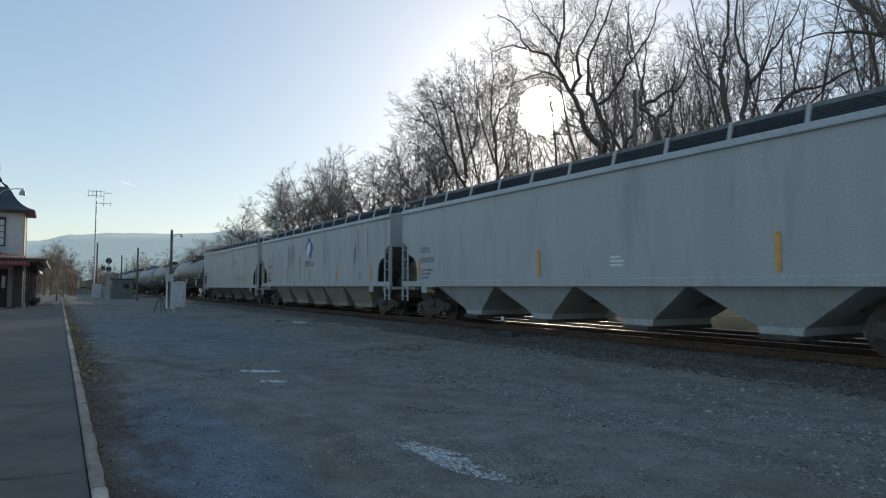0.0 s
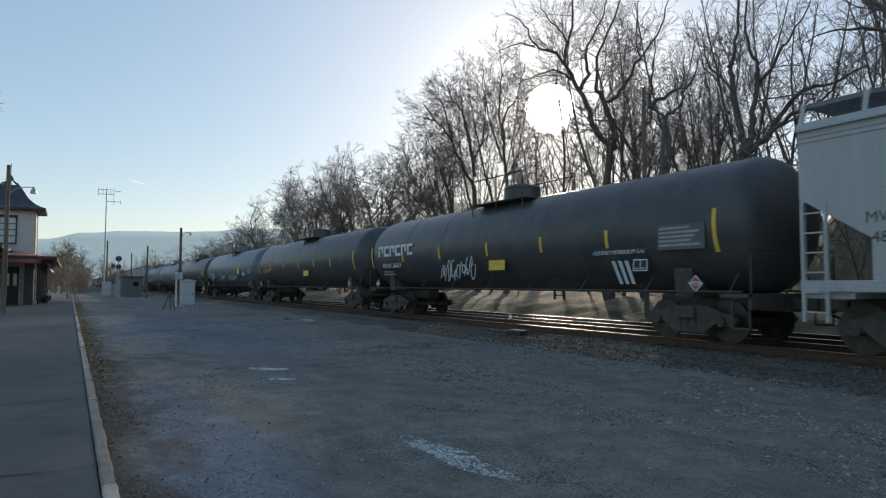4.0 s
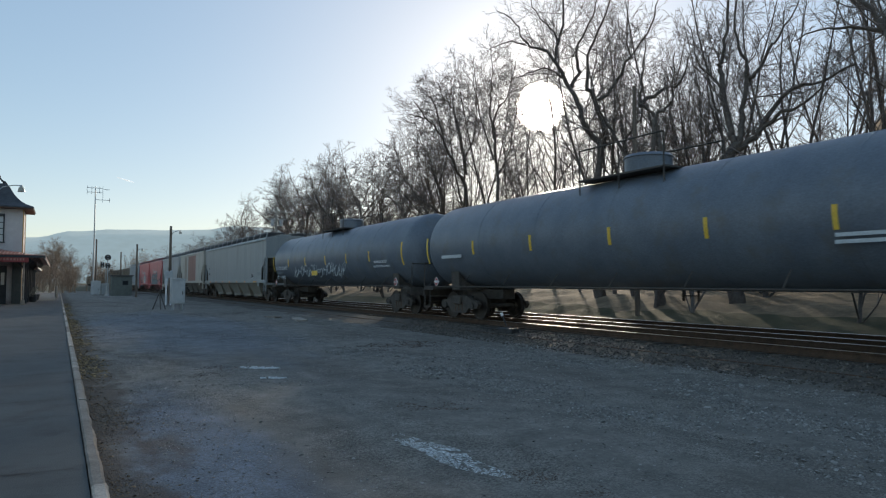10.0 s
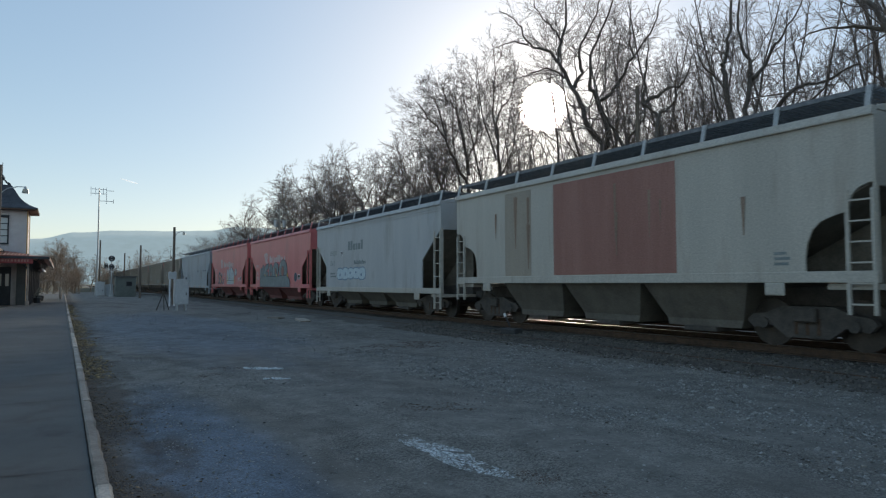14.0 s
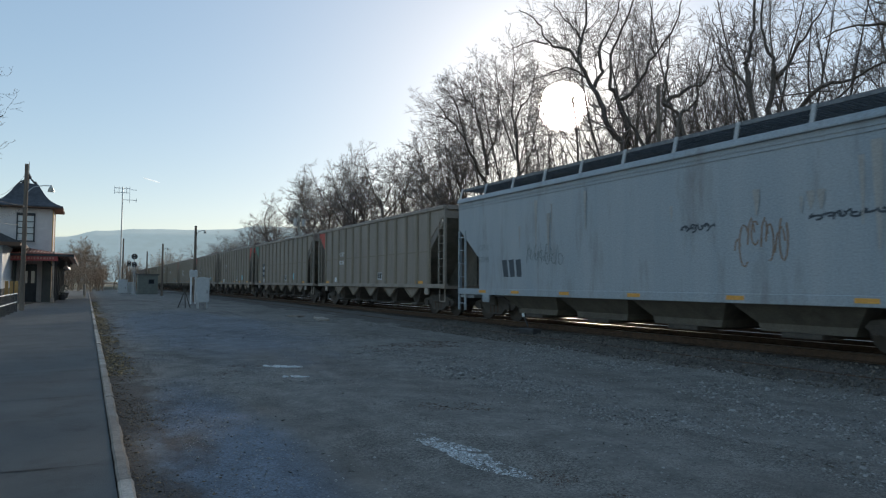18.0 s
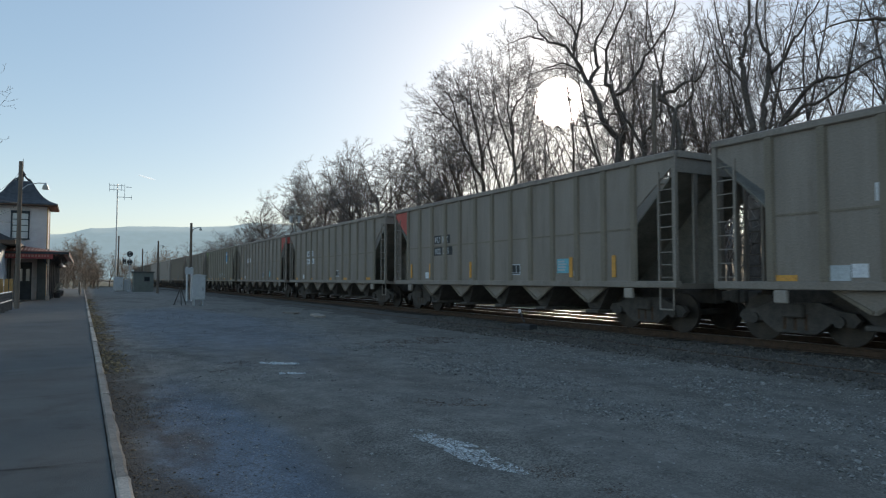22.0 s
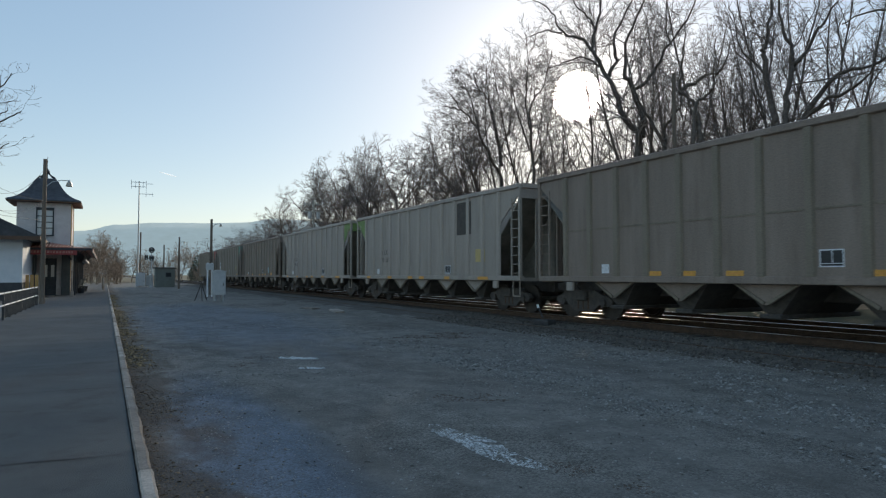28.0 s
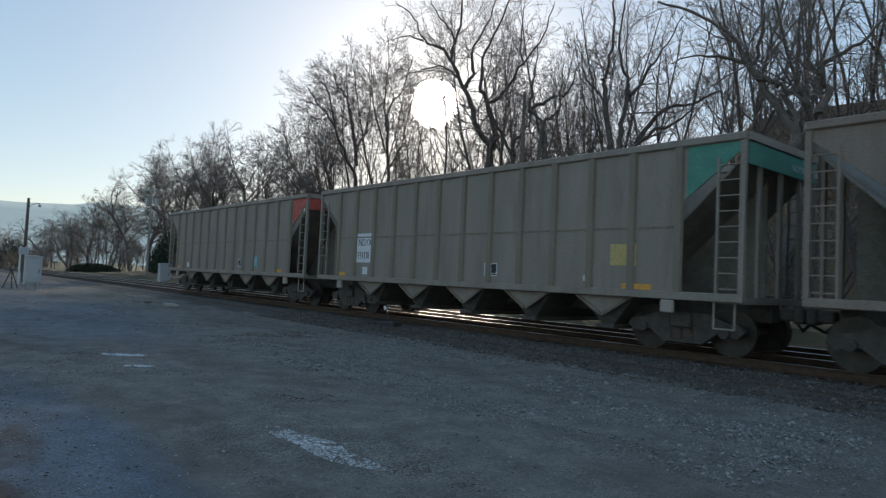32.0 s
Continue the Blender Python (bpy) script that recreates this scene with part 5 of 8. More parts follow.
def woods():
    r = random.Random(101)
    # the old trees that stand out one by one, broad side to the platform
    for kind, x, y, turn in (("limb_c", 23.8, 25.0, -43.6), ("limb_v", 24.0, 22.9, -45.0), ("limb_e", 22.5, 20.0, -48.4), ("limb_f", 23.8, 17.2, -54.2), ("limb_g", 23.2, 9.3, -68.2), ("limb_a", 26.1, 40.9, -32.5), ("limb_b", 25.8, 36.7, -35.1)):
        tree(kind, x, y, 1.0, turn, z=0.0)
    for kind, x, y, s, turn in (
        ("tall_b", 28.0, 33.5, 0.95, 80),
        ("fork_c", 29.8, 5.0, 1.0, 150), ("tall_b", 27.5, 13.2, 1.0, 200), ("wide_b", 26.0, 1.0, 1.0, 30), ("fork_a", 25.0, -5.0, 0.95, 220),
    ):
        tree(kind, x, y, s, turn)
    for kind, y, top, turn in (("tall_a", 32.2, 20.0, 10), ("tall_b", 29.7, 19.2, 70), ("tall_a", 25.4, 18.0, 250), ("tall_b", 23.5, 17.0, 300)):
        tree(kind, 30.5, y, (top - ground_z(30.5, y)) / max(v.co.z for v in KINDS[kind][1].vertices), turn)
    tree("round_c", 34.0, 43.0, 0.8, 40)
    # thin stems behind them
    for i in range(150):
        y = r.uniform(-6, 50)
        tree(r.choice(("pole_a", "pole_b", "pole_c")), r.uniform(26, 48), y, r.uniform(0.78, 1.08), r.uniform(0, 360))
    for i in range(16):
        tree(("scrub_a", "scrub_b")[i % 2], 33 + 0.6 * (i * 7 % 16), 3.5 + i * 1.05, 0.9 + 0.05 * (i * 5 % 9), i * 67)
    for i in range(44):
        y = r.uniform(-4, 62)
        if 20 < y < 40:
            continue
        tree(r.choice(("scrub_a", "scrub_b")), r.uniform(20.5, 28), y, r.uniform(1.0, 1.7), r.uniform(0, 360))
    # the belt that runs on along the line: round crowns, by the height of their tops
    for kind, x, y, top, wide, turn in (
        ("round_a", 29.5, 50.0, 17.0, 6.5, 10), ("round_c", 32.0, 54.5, 18.0, 6.0, 80), ("round_b", 29.0, 59.5, 17.6, 5.6, 100), ("round_a", 29.0, 64.4, 16.9, 6.4, 240), ("round_c", 31.0, 68.5, 16.6, 6.0, 140), ("round_b", 29.0, 73.0, 16.9, 5.8, 200),
        ("round_a", 31.0, 77.5, 17.0, 6.0, 20), ("round_b", 29.0, 81.5, 19.2, 6.0, 75), ("round_c", 30.5, 85.5, 17.4, 6.0, 300), ("round_a", 29.0, 89.5, 18.3, 5.8, 60), ("round_c", 31.0, 94.5, 17.6, 6.4, 10), ("round_b", 29.0, 99.7, 19.2, 7.6, 130), ("round_c", 31.5, 105.0, 17.0, 6.5, 220),
        ("round_a", 29.5, 111.5, 16.0, 7.0, 330), ("round_b", 29.0, 121.0, 14.3, 6.0, 80), ("round_c", 31.0, 129.0, 12.6, 6.5, 150), ("round_a", 29.0, 138.0, 14.6, 7.0, 200), ("round_b", 31.0, 148.0, 12.0, 7.0, 260), ("round_c", 30.0, 160.0, 11.0, 8.0, 20), ("round_a", 29.0, 180.0, 11.0, 9.0, 280),
        ("round_b", 34.5, 66.0, 15.0, 7.5, 50), ("round_a", 34.0, 84.0, 15.5, 7.5, 150),
    ):
        zb = ground_z(x, y)
        zs_ = sorted(v.co.z for v in KINDS[kind][1].vertices)
        up, across = (top - zb) / zs_[int(len(zs_) * 0.992)], wide / 5.3
        tree(kind, x, y, across, turn, stretch=up / across)
    for i in range(26):
        y = 46 + i * 3.3
        if i % 3:
            tree(r.choice(("scrub_a", "scrub_b")), 31 + r.uniform(-3, 5), y, r.uniform(1.2, 1.9), r.uniform(0, 360))
        else:
            tree("belt_c", 31 + r.uniform(-1, 5), y, r.uniform(0.5, 0.68), r.uniform(0, 360))
    y = 66.0
    while y < 330:
        if y > 155:
            tree(r.choice(("round_a", "round_b", "round_c", "belt_c")), 28 + r.uniform(-1.0, 6) + (y - 120) * 0.05, y, r.uniform(0.40, 0.52), r.uniform(0, 360))
        if y < 190:
            tree(r.choice(("scrub_a", "scrub_b", "belt_c", "pole_a", "belt_a")), 25.0 + r.uniform(-1, 6), y + 1.5, r.uniform(0.55, 0.8), r.uniform(0, 360))
            tree(r.choice(("scrub_a", "scrub_b")), 22.5 + r.uniform(-1, 6), y + 3.0, r.uniform(0.8, 1.3), r.uniform(0, 360))
        y += r.uniform(3.0, 5.0) * (1 + y / 300)
    # scrub and small trees past the station
    for i in range(92):
        y = r.uniform(118, 210)
        if i % 3:
            x, k = r.uniform(-11, 3.6) * y / 150, r.uniform(1.0, 1.75)
        else:
            x, k = r.uniform(7, 24) * y / 150, r.uniform(0.7, 1.2)
        kind = r.choice(("bush_a", "bush_b", "bush_a", "bush_b", "belt_c"))
        tree(kind, x, y, k if kind != "belt_c" else k * 0.42, r.uniform(0, 360), "thicket past the station")
    for x, y, top in ((-5.4, 150, 7.4), (-3.2, 152, 9.2), (-1.4, 148, 10.6), (0.6, 150, 10.9), (2.8, 153, 9.6), (5.0, 150, 7.8), (6.8, 152, 6.4), (-0.4, 165, 10.6), (8.4, 156, 6.0)):
        kind = r.choice(("thicket_a", "thicket_b"))
        k = top / max(v.co.z for v in KINDS[kind][1].vertices)
        tree(kind, x, y, k * 1.25, r.uniform(0, 360), "thicket past the station", stretch=0.8)
    for x, y, top in ((12.3, 160, 7.7), (14.4, 168, 9.4), (15.3, 158, 8.7), (18.0, 166, 9.6), (20.2, 172, 8.8), (20.4, 162, 7.9), (11.5, 170, 7.1), (16.5, 180, 8.5)):
        kind = r.choice(("thicket_a", "thicket_b"))
        k = top / max(v.co.z for v in KINDS[kind][1].vertices)
        tree(kind, x, y, k * 0.75, r.uniform(0, 360), "thicket past the station", stretch=1.33)
    tree("reach_a", -7.5, 22.0, 0.25, 0, "tree beside the platform", z=0.1)


woods()


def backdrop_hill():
    """A far wooded ridge; its blue distance haze is painted in, not aerial."""
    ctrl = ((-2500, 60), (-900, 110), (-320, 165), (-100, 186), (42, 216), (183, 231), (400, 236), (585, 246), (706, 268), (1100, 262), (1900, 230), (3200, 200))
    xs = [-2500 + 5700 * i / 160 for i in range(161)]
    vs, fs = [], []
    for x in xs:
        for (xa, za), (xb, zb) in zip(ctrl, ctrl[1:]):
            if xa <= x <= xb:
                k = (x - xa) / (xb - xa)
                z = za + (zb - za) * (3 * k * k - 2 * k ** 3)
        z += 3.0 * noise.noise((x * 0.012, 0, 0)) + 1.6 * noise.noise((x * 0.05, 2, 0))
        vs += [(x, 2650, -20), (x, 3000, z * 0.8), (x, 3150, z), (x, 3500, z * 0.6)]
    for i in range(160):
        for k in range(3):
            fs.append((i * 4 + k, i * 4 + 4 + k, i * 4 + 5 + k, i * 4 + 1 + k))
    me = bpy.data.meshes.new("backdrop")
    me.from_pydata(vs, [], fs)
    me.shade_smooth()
    # haze of distance: blue base colour plus a steady emission
    m = surface("far woods with haze glow", (0.10, 0.13, 0.15), (0.13, 0.16, 0.18), 0.004, 1.0, 0, 0, 0.02)
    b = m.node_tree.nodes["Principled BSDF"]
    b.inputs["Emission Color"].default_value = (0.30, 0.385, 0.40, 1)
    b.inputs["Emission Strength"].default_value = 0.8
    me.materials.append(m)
    tagged(new("backdrop", me), "far wooded ridge, blue haze painted as glow", "hill", kind="structure")


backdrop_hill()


# ---- station ----
def window(parent, x0, x1, y, z0, z1, cols=2, rows=2, pane="glass"):
    """A framed sash window in a wall that looks towards -y."""
    bm = B()
    w = 0.09
    box(bm, x0 - w, x0, y - 0.07, y + 0.06, z0 - w, z1 + w)
    box(bm, x1, x1 + w, y - 0.07, y + 0.06, z0 - w, z1 + w)
    box(bm, x0, x1, y - 0.07, y + 0.06, z1, z1 + w)
    box(bm, x0 - 0.1, x1 + 0.1, y - 0.12, y + 0.06, z1 + w, z1 + 0.2)
    f = part("window", bm, M["trim_dark"], parent, "dark framed sash window")
    bm = B()
    box(bm, x0 - 0.12, x1 + 0.12, y - 0.12, y + 0.06, z0 - w - 0.06, z0 - w + 0.02)
    part("sill", bm, M["trim_dark"], f)
    for i in range(cols):
        for j in range(rows):
            xa, xb = x0 + (x1 - x0) * i / cols, x0 + (x1 - x0) * (i + 1) / cols
            za, zb = z0 + (z1 - z0) * j / rows, z0 + (z1 - z0) * (j + 1) / rows
            bm = B()
            box(bm, xa + 0.02, xb - 0.02, y + 0.0, y + 0.02, za + 0.02, zb - 0.02)
            part("pane", bm, M[pane], f)
    bm = B()
    for i in range(1, cols):
        x = x0 + (x1 - x0) * i / cols
        box(bm, x - 0.03, x + 0.03, y - 0.05, y + 0.03, z0, z1)
    for j in range(1, rows):
        z = z0 + (z1 - z0) * j / rows
        box(bm, x0, x1, y - 0.045, y + 0.025, z - 0.03, z + 0.03)
    part("glazing_bar", bm, M["trim_dark"], f)


def station():
    st = thing("station_building", "cream station building with a flared slate roofed tower", "building", pose(0, 0, 0))
    # tower
    x0, x1, y0, y1 = -5.95, -2.38, 58.0, 61.6
    bm = B()
    for a, b, c, d in ((x0, x1, y0, y0 + 0.25), (x0, x1, y1 - 0.25, y1), (x0, x0 + 0.25, y0 + 0.25, y1 - 0.25), (x1 - 0.25, x1, y0 + 0.25, y1 - 0.25)):
        box(bm, a, b, c, d, 0, 7.35)
    tower = part("tower", bm, M["plaster"], st, "square cream plastered tower")
    window(tower, -4.62, -3.62, y0 - 0.003, 4.75, 6.55, 2, 4, "painted_sky_pane")
    bm = B()
    box(bm, x1 - 0.03, x1 + 0.035, y0 - 0.035, y0 + 0.16, 0.1, 7.3)
    box(bm, x1 - 0.03, x1 + 0.035, y1 - 0.16, y1 + 0.03, 0.1, 7.3)
    part("corner_board", bm, M["trim_ochre"], tower)
    # flared roof: courses of a curved pyramid
    cx, cy = (x0 + x1) / 2, (y0 + y1) / 2
    prof = ((2.45, 7.22), (2.43, 7.31), (2.18, 7.41), (1.92, 7.54), (1.66, 7.72), (1.42, 7.94), (1.20, 8.21), (1.00, 8.53), (0.82, 8.86), (0.66, 9.10), (0.55, 9.15))
    bm = B()
    loft(bm, [[(cx + sx * h, cy + sy * h, z) for sx, sy in ((-1, -1), (0, -1.0), (1, -1), (1.0, 0), (1, 1), (0, 1.0), (-1, 1), (-1.0, 0))] for h, z in prof])
    part("tower_roof", bm, M["slate"], tower, "flared dark slate roof", smooth=0.5)
    bm = B()
    box(bm, cx - 2.42, cx + 2.42, cy - 2.42, cy + 2.42, 7.12, 7.23, 0.02)
    part("soffit", bm, M["soffit"], tower)
    bm = B()
    for sx, sy in ((-1, -1), (-1, 1), (1, -1), (1, 1)):
        pts = [(cx + sx * h, cy + sy * h, z) for h, z in ((0.58, 9.12), (0.50, 9.26), (0.36, 9.32), (0.22, 9.48), (0.08, 9.68))]
        sc = B()
        for p, q in zip(pts, pts[1:]):
            tube(sc, p, q, 0.06, n=6)
        part("scroll", sc, M["trim_dark"], tower)
    tube(bm, (cx, cy, 9.1), (cx, cy, 9.55), 0.06, 0.05, 8)
    tube(bm, (cx, cy, 9.55), (cx, cy, 9.72), 0.10, 0.20, 10)
    tube(bm, (cx, cy, 9.72), (cx, cy, 10.0), 0.20, 0.03, 10)
    tube(bm, (cx, cy, 9.95), (cx, cy, 10.9), 0.022, n=6)
    part("finial", bm, M["trim_dark"], tower, "wrought iron finial")
    # long low wing towards the viewer
    bm = B()
    box(bm, -14, -4.75, 50.0, 50.28, 1.15, 4.05)
    box(bm, -5.03, -4.75, 50.28, 75.0, 1.15, 4.05)
    box(bm, -14, -5.03, 74.7, 75.0, 0, 4.05)
    part("wing_wall", bm, M["plaster_white"], st, "white plastered wing wall")
    bm = B()
    box(bm, -14, -4.72, 49.96, 50.28, 0, 1.16)
    box(bm, -5.03, -4.72, 50.28, 75.0, 0, 1.16)
    part("plinth", bm, M["trim_dark"], st, "dark painted plinth")
    bm = B()
    prism(bm, ((-14.0, 4.0), (-3.75, 4.0), (-3.75, 4.12), (-6.2, 5.35), (-14.0, 5.35)), "y", 48.9, 75.5)
    part("wing_roof", bm, M["slate"], st, "low dark hipped roof")
    bm = B()
    box(bm, -14, -3.70, 48.85, 48.93, 3.86, 4.10)
    box(bm, -3.76, -3.70, 48.93, 54.0, 3.86, 4.10)
    part("fascia", bm, M["soffit"], st, "dark brown eaves board")
    # canopy over the platform
    bm = B()
    prism(bm, ((-5.2, 4.35), (-0.85, 3.62), (-0.85, 3.54), (-5.2, 4.22)), "y", 57.95, 84.0)
    loft(bm, [[(-5.2, 54.9, 3.56), (-0.85, 54.9, 3.54), (-0.85, 57.95, 3.54), (-5.2, 57.95, 3.54)], [(-5.2, 54.9, 3.68), (-0.85, 54.9, 3.62), (-0.86, 57.95, 3.62), (-5.2, 57.95, 4.35)]])
    canopy = part("canopy", bm, M["red_roof"], st, "red ribbed sheet canopy roof")
    for i in range(20):
        x = -5.1 + i * 0.215
        bm = B()
        k = (x + 5.2) / 4.35
        tube(bm, (x, 54.88, 3.70 - 0.06 * k), (x, 57.94, 4.37 - 0.73 * k), 0.028, n=5)
        part("roof_rib", bm, M["rib"], canopy)
    bm = B()
    box(bm, -5.1, -0.84, 54.84, 54.895, 3.44, 3.60)
    box(bm, -0.93, -0.86, 54.9, 84.0, 3.34, 3.53)
    part("canopy_fascia", bm, M["trim_dark"], st)
    bm = B()
    box(bm, -4.95, -1.85, 54.90, 54.97, 3.10, 3.50)
    sign = part("signboard", bm, M["sign_red"], st, "long dark red signboard with faded letters")
    r = random.Random(5)
    x = -4.75
    while x < -2.1:
        w = r.uniform(0.08, 0.15)
        bm = B()
        box(bm, x, x + w, 54.885, 54.899, 3.22, 3.38)
        part("sign_letter", bm, M["sign_text"], sign)
        x += w + 0.07
    for i in range(8):
        y = 55.4 + i * 3.6
        bm = B()
        tube(bm, (-2.15, y, 0.08), (-2.15, y, 3.8), 0.07, n=10)
        box(bm, -2.27, -2.03, y - 0.12, y + 0.12, 0.08, 0.45, 0.02)
        part("post", bm, M["trim_dark"] if i else M["kerb"], st, "slim canopy post")
        bm = B()
        for s in (-1, 1):
            tube(bm, (-2.15, y, 2.7), (-2.15 + s * 0.8, y, 3.6), 0.045, n=6)
        part("bracket", bm, M["trim_dark"], st)
    # wall under the canopy, and a door with sky reflection painted on its panes
    bm = B()
    box(bm, -4.74, -4.6, 56.5, 57.9, 0.1, 4.2)
    box(bm, -2.95, -2.38, 57.6, 57.95, 0.1, 3.6)
    part("porch_wall", bm, M["porch"], st, "boarded wall under the canopy, its shade in the colour")
    bm = B()
    box(bm, -4.3, -3.3, 57.9, 57.98, 0.1, 2.9, 0.01)
    d = part("door", bm, M["trim_dark"], st, "dark panelled double door")
    for s in (-4.1, -3.65):
        bm = B()
        box(bm, s, s + 0.22, 57.88, 57.897, 1.5, 2.4)
        part("pane", bm, M["painted_sky_pane"], d)
    for i in range(4):
        bm = B()
        box(bm, -4.98 + i * 0.27, -4.78 + i * 0.27, 51.6, 51.66, 0.55, 1.65, 0.01)
        part("slat", bm, M["trim_ochre"], st, "ochre wooden slat")
    for y in (66.0, 72.0):
        bm = B()
        tube(bm, (-1.6, y, 3.0), (-1.6, y, 3.5), 0.02, n=6)
        tube(bm, (-1.6, y, 2.75), (-1.6, y, 3.0), 0.25, 0.12, 12)
        part("hanging_lamp", bm, M["galv"], st)
    tagged(st, kind="")


station()


def planter(x, y, s):
    t = thing("planter", "dark round planter with a dry evergreen", "planter", pose(x, y, 0.1))
    bm = B()
    tube(bm, (0, 0, 0), (0, 0, 0.45 * s), 0.24 * s, 0.32 * s, 14)
    part("pot", bm, M["trim_dark"], t)
    bm = B()
    r = random.Random(int(y))
    for i in range(160):
        a, h = r.uniform(0, 6.28), r.uniform(0.4, 1.1) * s
        rad = r.uniform(0.05, 0.34) * s * (1.3 - h / (1.2 * s))
        p = Vector((rad * math.cos(a), rad * math.sin(a), h))
        q = p + Vector((r.uniform(-0.09, 0.09), r.uniform(-0.09, 0.09), r.uniform(0.02, 0.12)))
        w = Vector((r.uniform(-0.02, 0.02), r.uniform(-0.02, 0.02), 0.02))
        bm.faces.new([bm.verts.new(v) for v in (p - w, p + w, q)])
    part("foliage", bm, M["shed"], t)


planter(-1.75, 63.0, 1.0)
planter(-1.75, 70.5, 1.1)


def bench(x, y):
    t = thing("bench", "dark slatted bench under the canopy", "bench", pose(x, y, 0.1))
    for i in range(4):
        bm = B()
        box(bm, -0.25 + i * 0.12, -0.16 + i * 0.12, -0.8, 0.8, 0.42, 0.45)
        part("slat", bm, M["trim_ochre"], t)
    for s in (-0.65, 0.65):
        bm = B()
        box(bm, -0.25, 0.25, s - 0.03, s + 0.03, 0, 0.42)
        box(bm, -0.29, -0.24, s - 0.03, s + 0.03, 0, 0.9)
        part("leg", bm, M["trim_dark"], t)
    bm = B()
    box(bm, -0.28, -0.25, -0.8, 0.8, 0.6, 0.85)
    part("backrest", bm, M["trim_ochre"], t)


bench(-3.2, 60.5)


def fence():
    f = thing("fence", "low railing of pale pipe rails on dark posts", "fence", pose(-3.08, 0, 0.1))
    for z in (0.92, 0.50):
        bm = B()
        tube(bm, (0, 16, z), (0, 39.5, z), 0.03, n=8)
        part("rail", bm, M["white"], f)
    bm = B()
    box(bm, -0.035, 0.035, -0.035, 0.035, 0, 0.95)
    me = mesh_of("post", bm, M["trim_dark"])
    for i in range(14):
        part("post", me, None, f, m=pose(0, 16.1 + i * 1.8, 0))
    bm = B()
    box(bm, -0.012, 0.012, -0.012, 0.012, 0.05, 0.9)
    me = mesh_of("baluster", bm, M["trim_dark"])
    for i in range(60):
        part("baluster", me, None, f, m=pose(0, 27.0 + i * 0.205, 0))


fence()


def wires(name, ends, label):
    t = thing(name, label, "cable")
    for p, q, w, sag in ends:
        p, q = Vector(p), Vector(q)
        bm = B()
        pts = [p.lerp(q, k / 10) - Vector((0, 0, sag * 4 * (k / 10) * (1 - k / 10))) for k in range(11)]
        loft(bm, [[(a.x + w * math.cos(1.2566 * k), a.y, a.z + w * math.sin(1.2566 * k)) for k in range(5)] for a in pts])
        part("wire", bm, M["wire"], t)


def lamp_pole(x, y, z0, h, reach, drop, r=0.14, lean=0.0, label="weathered wooden pole with a bracket lamp", head=True, size=1.0):
    t = thing("lamp_pole", label, "pole", pose(x, y, z0, 0, lean, 0))
    bm = B()
    tube(bm, (0, 0, -0.3), (0, 0, h), r, r * 0.72, 12)
    part("pole", bm, M["wood_pole"], t, smooth=0.6)
    if head:
        bm = B()
        pts = [(0, 0, h - drop - 0.45), (reach * 0.3, 0, h - drop - 0.12), (reach * 0.7, 0, h - drop), (reach, 0, h - drop)]
        for a, b in zip(pts, pts[1:]):
            tube(bm, a, b, 0.025, n=6)
        part("arm", bm, M["galv"], t)
        bm = B()
        tube(bm, (reach, 0, h - drop + 0.03), (reach, 0, h - drop - 0.12 * size), 0.06 * size, 0.10 * size, 10)
        part("lamp_head", bm, M["galv"], t, "dull metal lamp head")
        bm = B()
        tube(bm, (reach, 0, h - drop - 0.12 * size), (reach, 0, h - drop - 0.38 * size), 0.14 * size, 0.20 * size, 12)
        part("globe", bm, M["lamp_glass"], t, "yellowed lamp globe")
    return t


lamp_pole(-2.98, 41.2, 0.1, 7.8, 1.15, 1.1, 0.125, size=0.85)
wires("service_wires", (((-2.98, 41.1, 5.7), (-5.2, 33.0, 5.55), 0.008, 1.05), ((-2.98, 41.1, 5.65), (-5.6, 33.0, 5.2), 0.008, 0.75), ((-2.98, 41.1, 7.35), (-5.2, 33.0, 5.8), 0.008, 1.05), ((-2.98, 41.1, 5.65), (-5.2, 33.0, 6.1), 0.008, 0.3), ((-4.0, 52.0, 5.4), (-5.6, 33.0, 4.5), 0.012, 0.1)), "pale sagging service wires from the pole to the station")
lamp_pole(7.70, 56.5, 0.0, 6.2, 0.72, 0.35, 0.13, label="slim wooden pole with a small lamp arm", size=0.6)
lamp_pole(7.75, 83.2, 0.0, 6.1, 0.55, 0.5, 0.13, label="slim dark wooden pole with a lamp arm", size=0.6)
lamp_pole(8.05, 110.0, 0.0, 6.3, 0.6, 0.5, 0.13, label="slim dark wooden pole beside the far line", size=0.6)
lamp_pole(20.0, 18.8, 0.1, 9.55, 0, 0, 0.105, label="bare broken-topped wooden pole behind the track", head=False)


def utility_pole():
    t = thing("utility_pole", "wooden utility pole with crossarms and pale transformers", "pole", pose(23.0, 80.0, 0.5))
    bm = B()
    tube(bm, (0, 0, -0.5), (0, 0, 10.4), 0.16, 0.11, 10)
    part("pole", bm, M["pale_wood"], t, smooth=0.6)
    for z in (9.9, 9.0):
        bm = B()
        box(bm, -1.2, 1.2, -0.06, 0.06, z - 0.06, z + 0.06)
        part("crossarm", bm, M["pale_wood"], t)
    for x in (-0.55, 0.5):
        bm = B()
        tube(bm, (x, -0.25, 8.1), (x, -0.25, 8.9), 0.24, n=12)
        part("transformer", bm, M["galv"], t)
    for x in (-1.1, -0.4, 0.4, 1.1):
        bm = B()
        tube(bm, (x, 0, 9.96), (x, 0, 10.18), 0.05, n=8)
        part("insulator", bm, M["white"], t)


utility_pole()


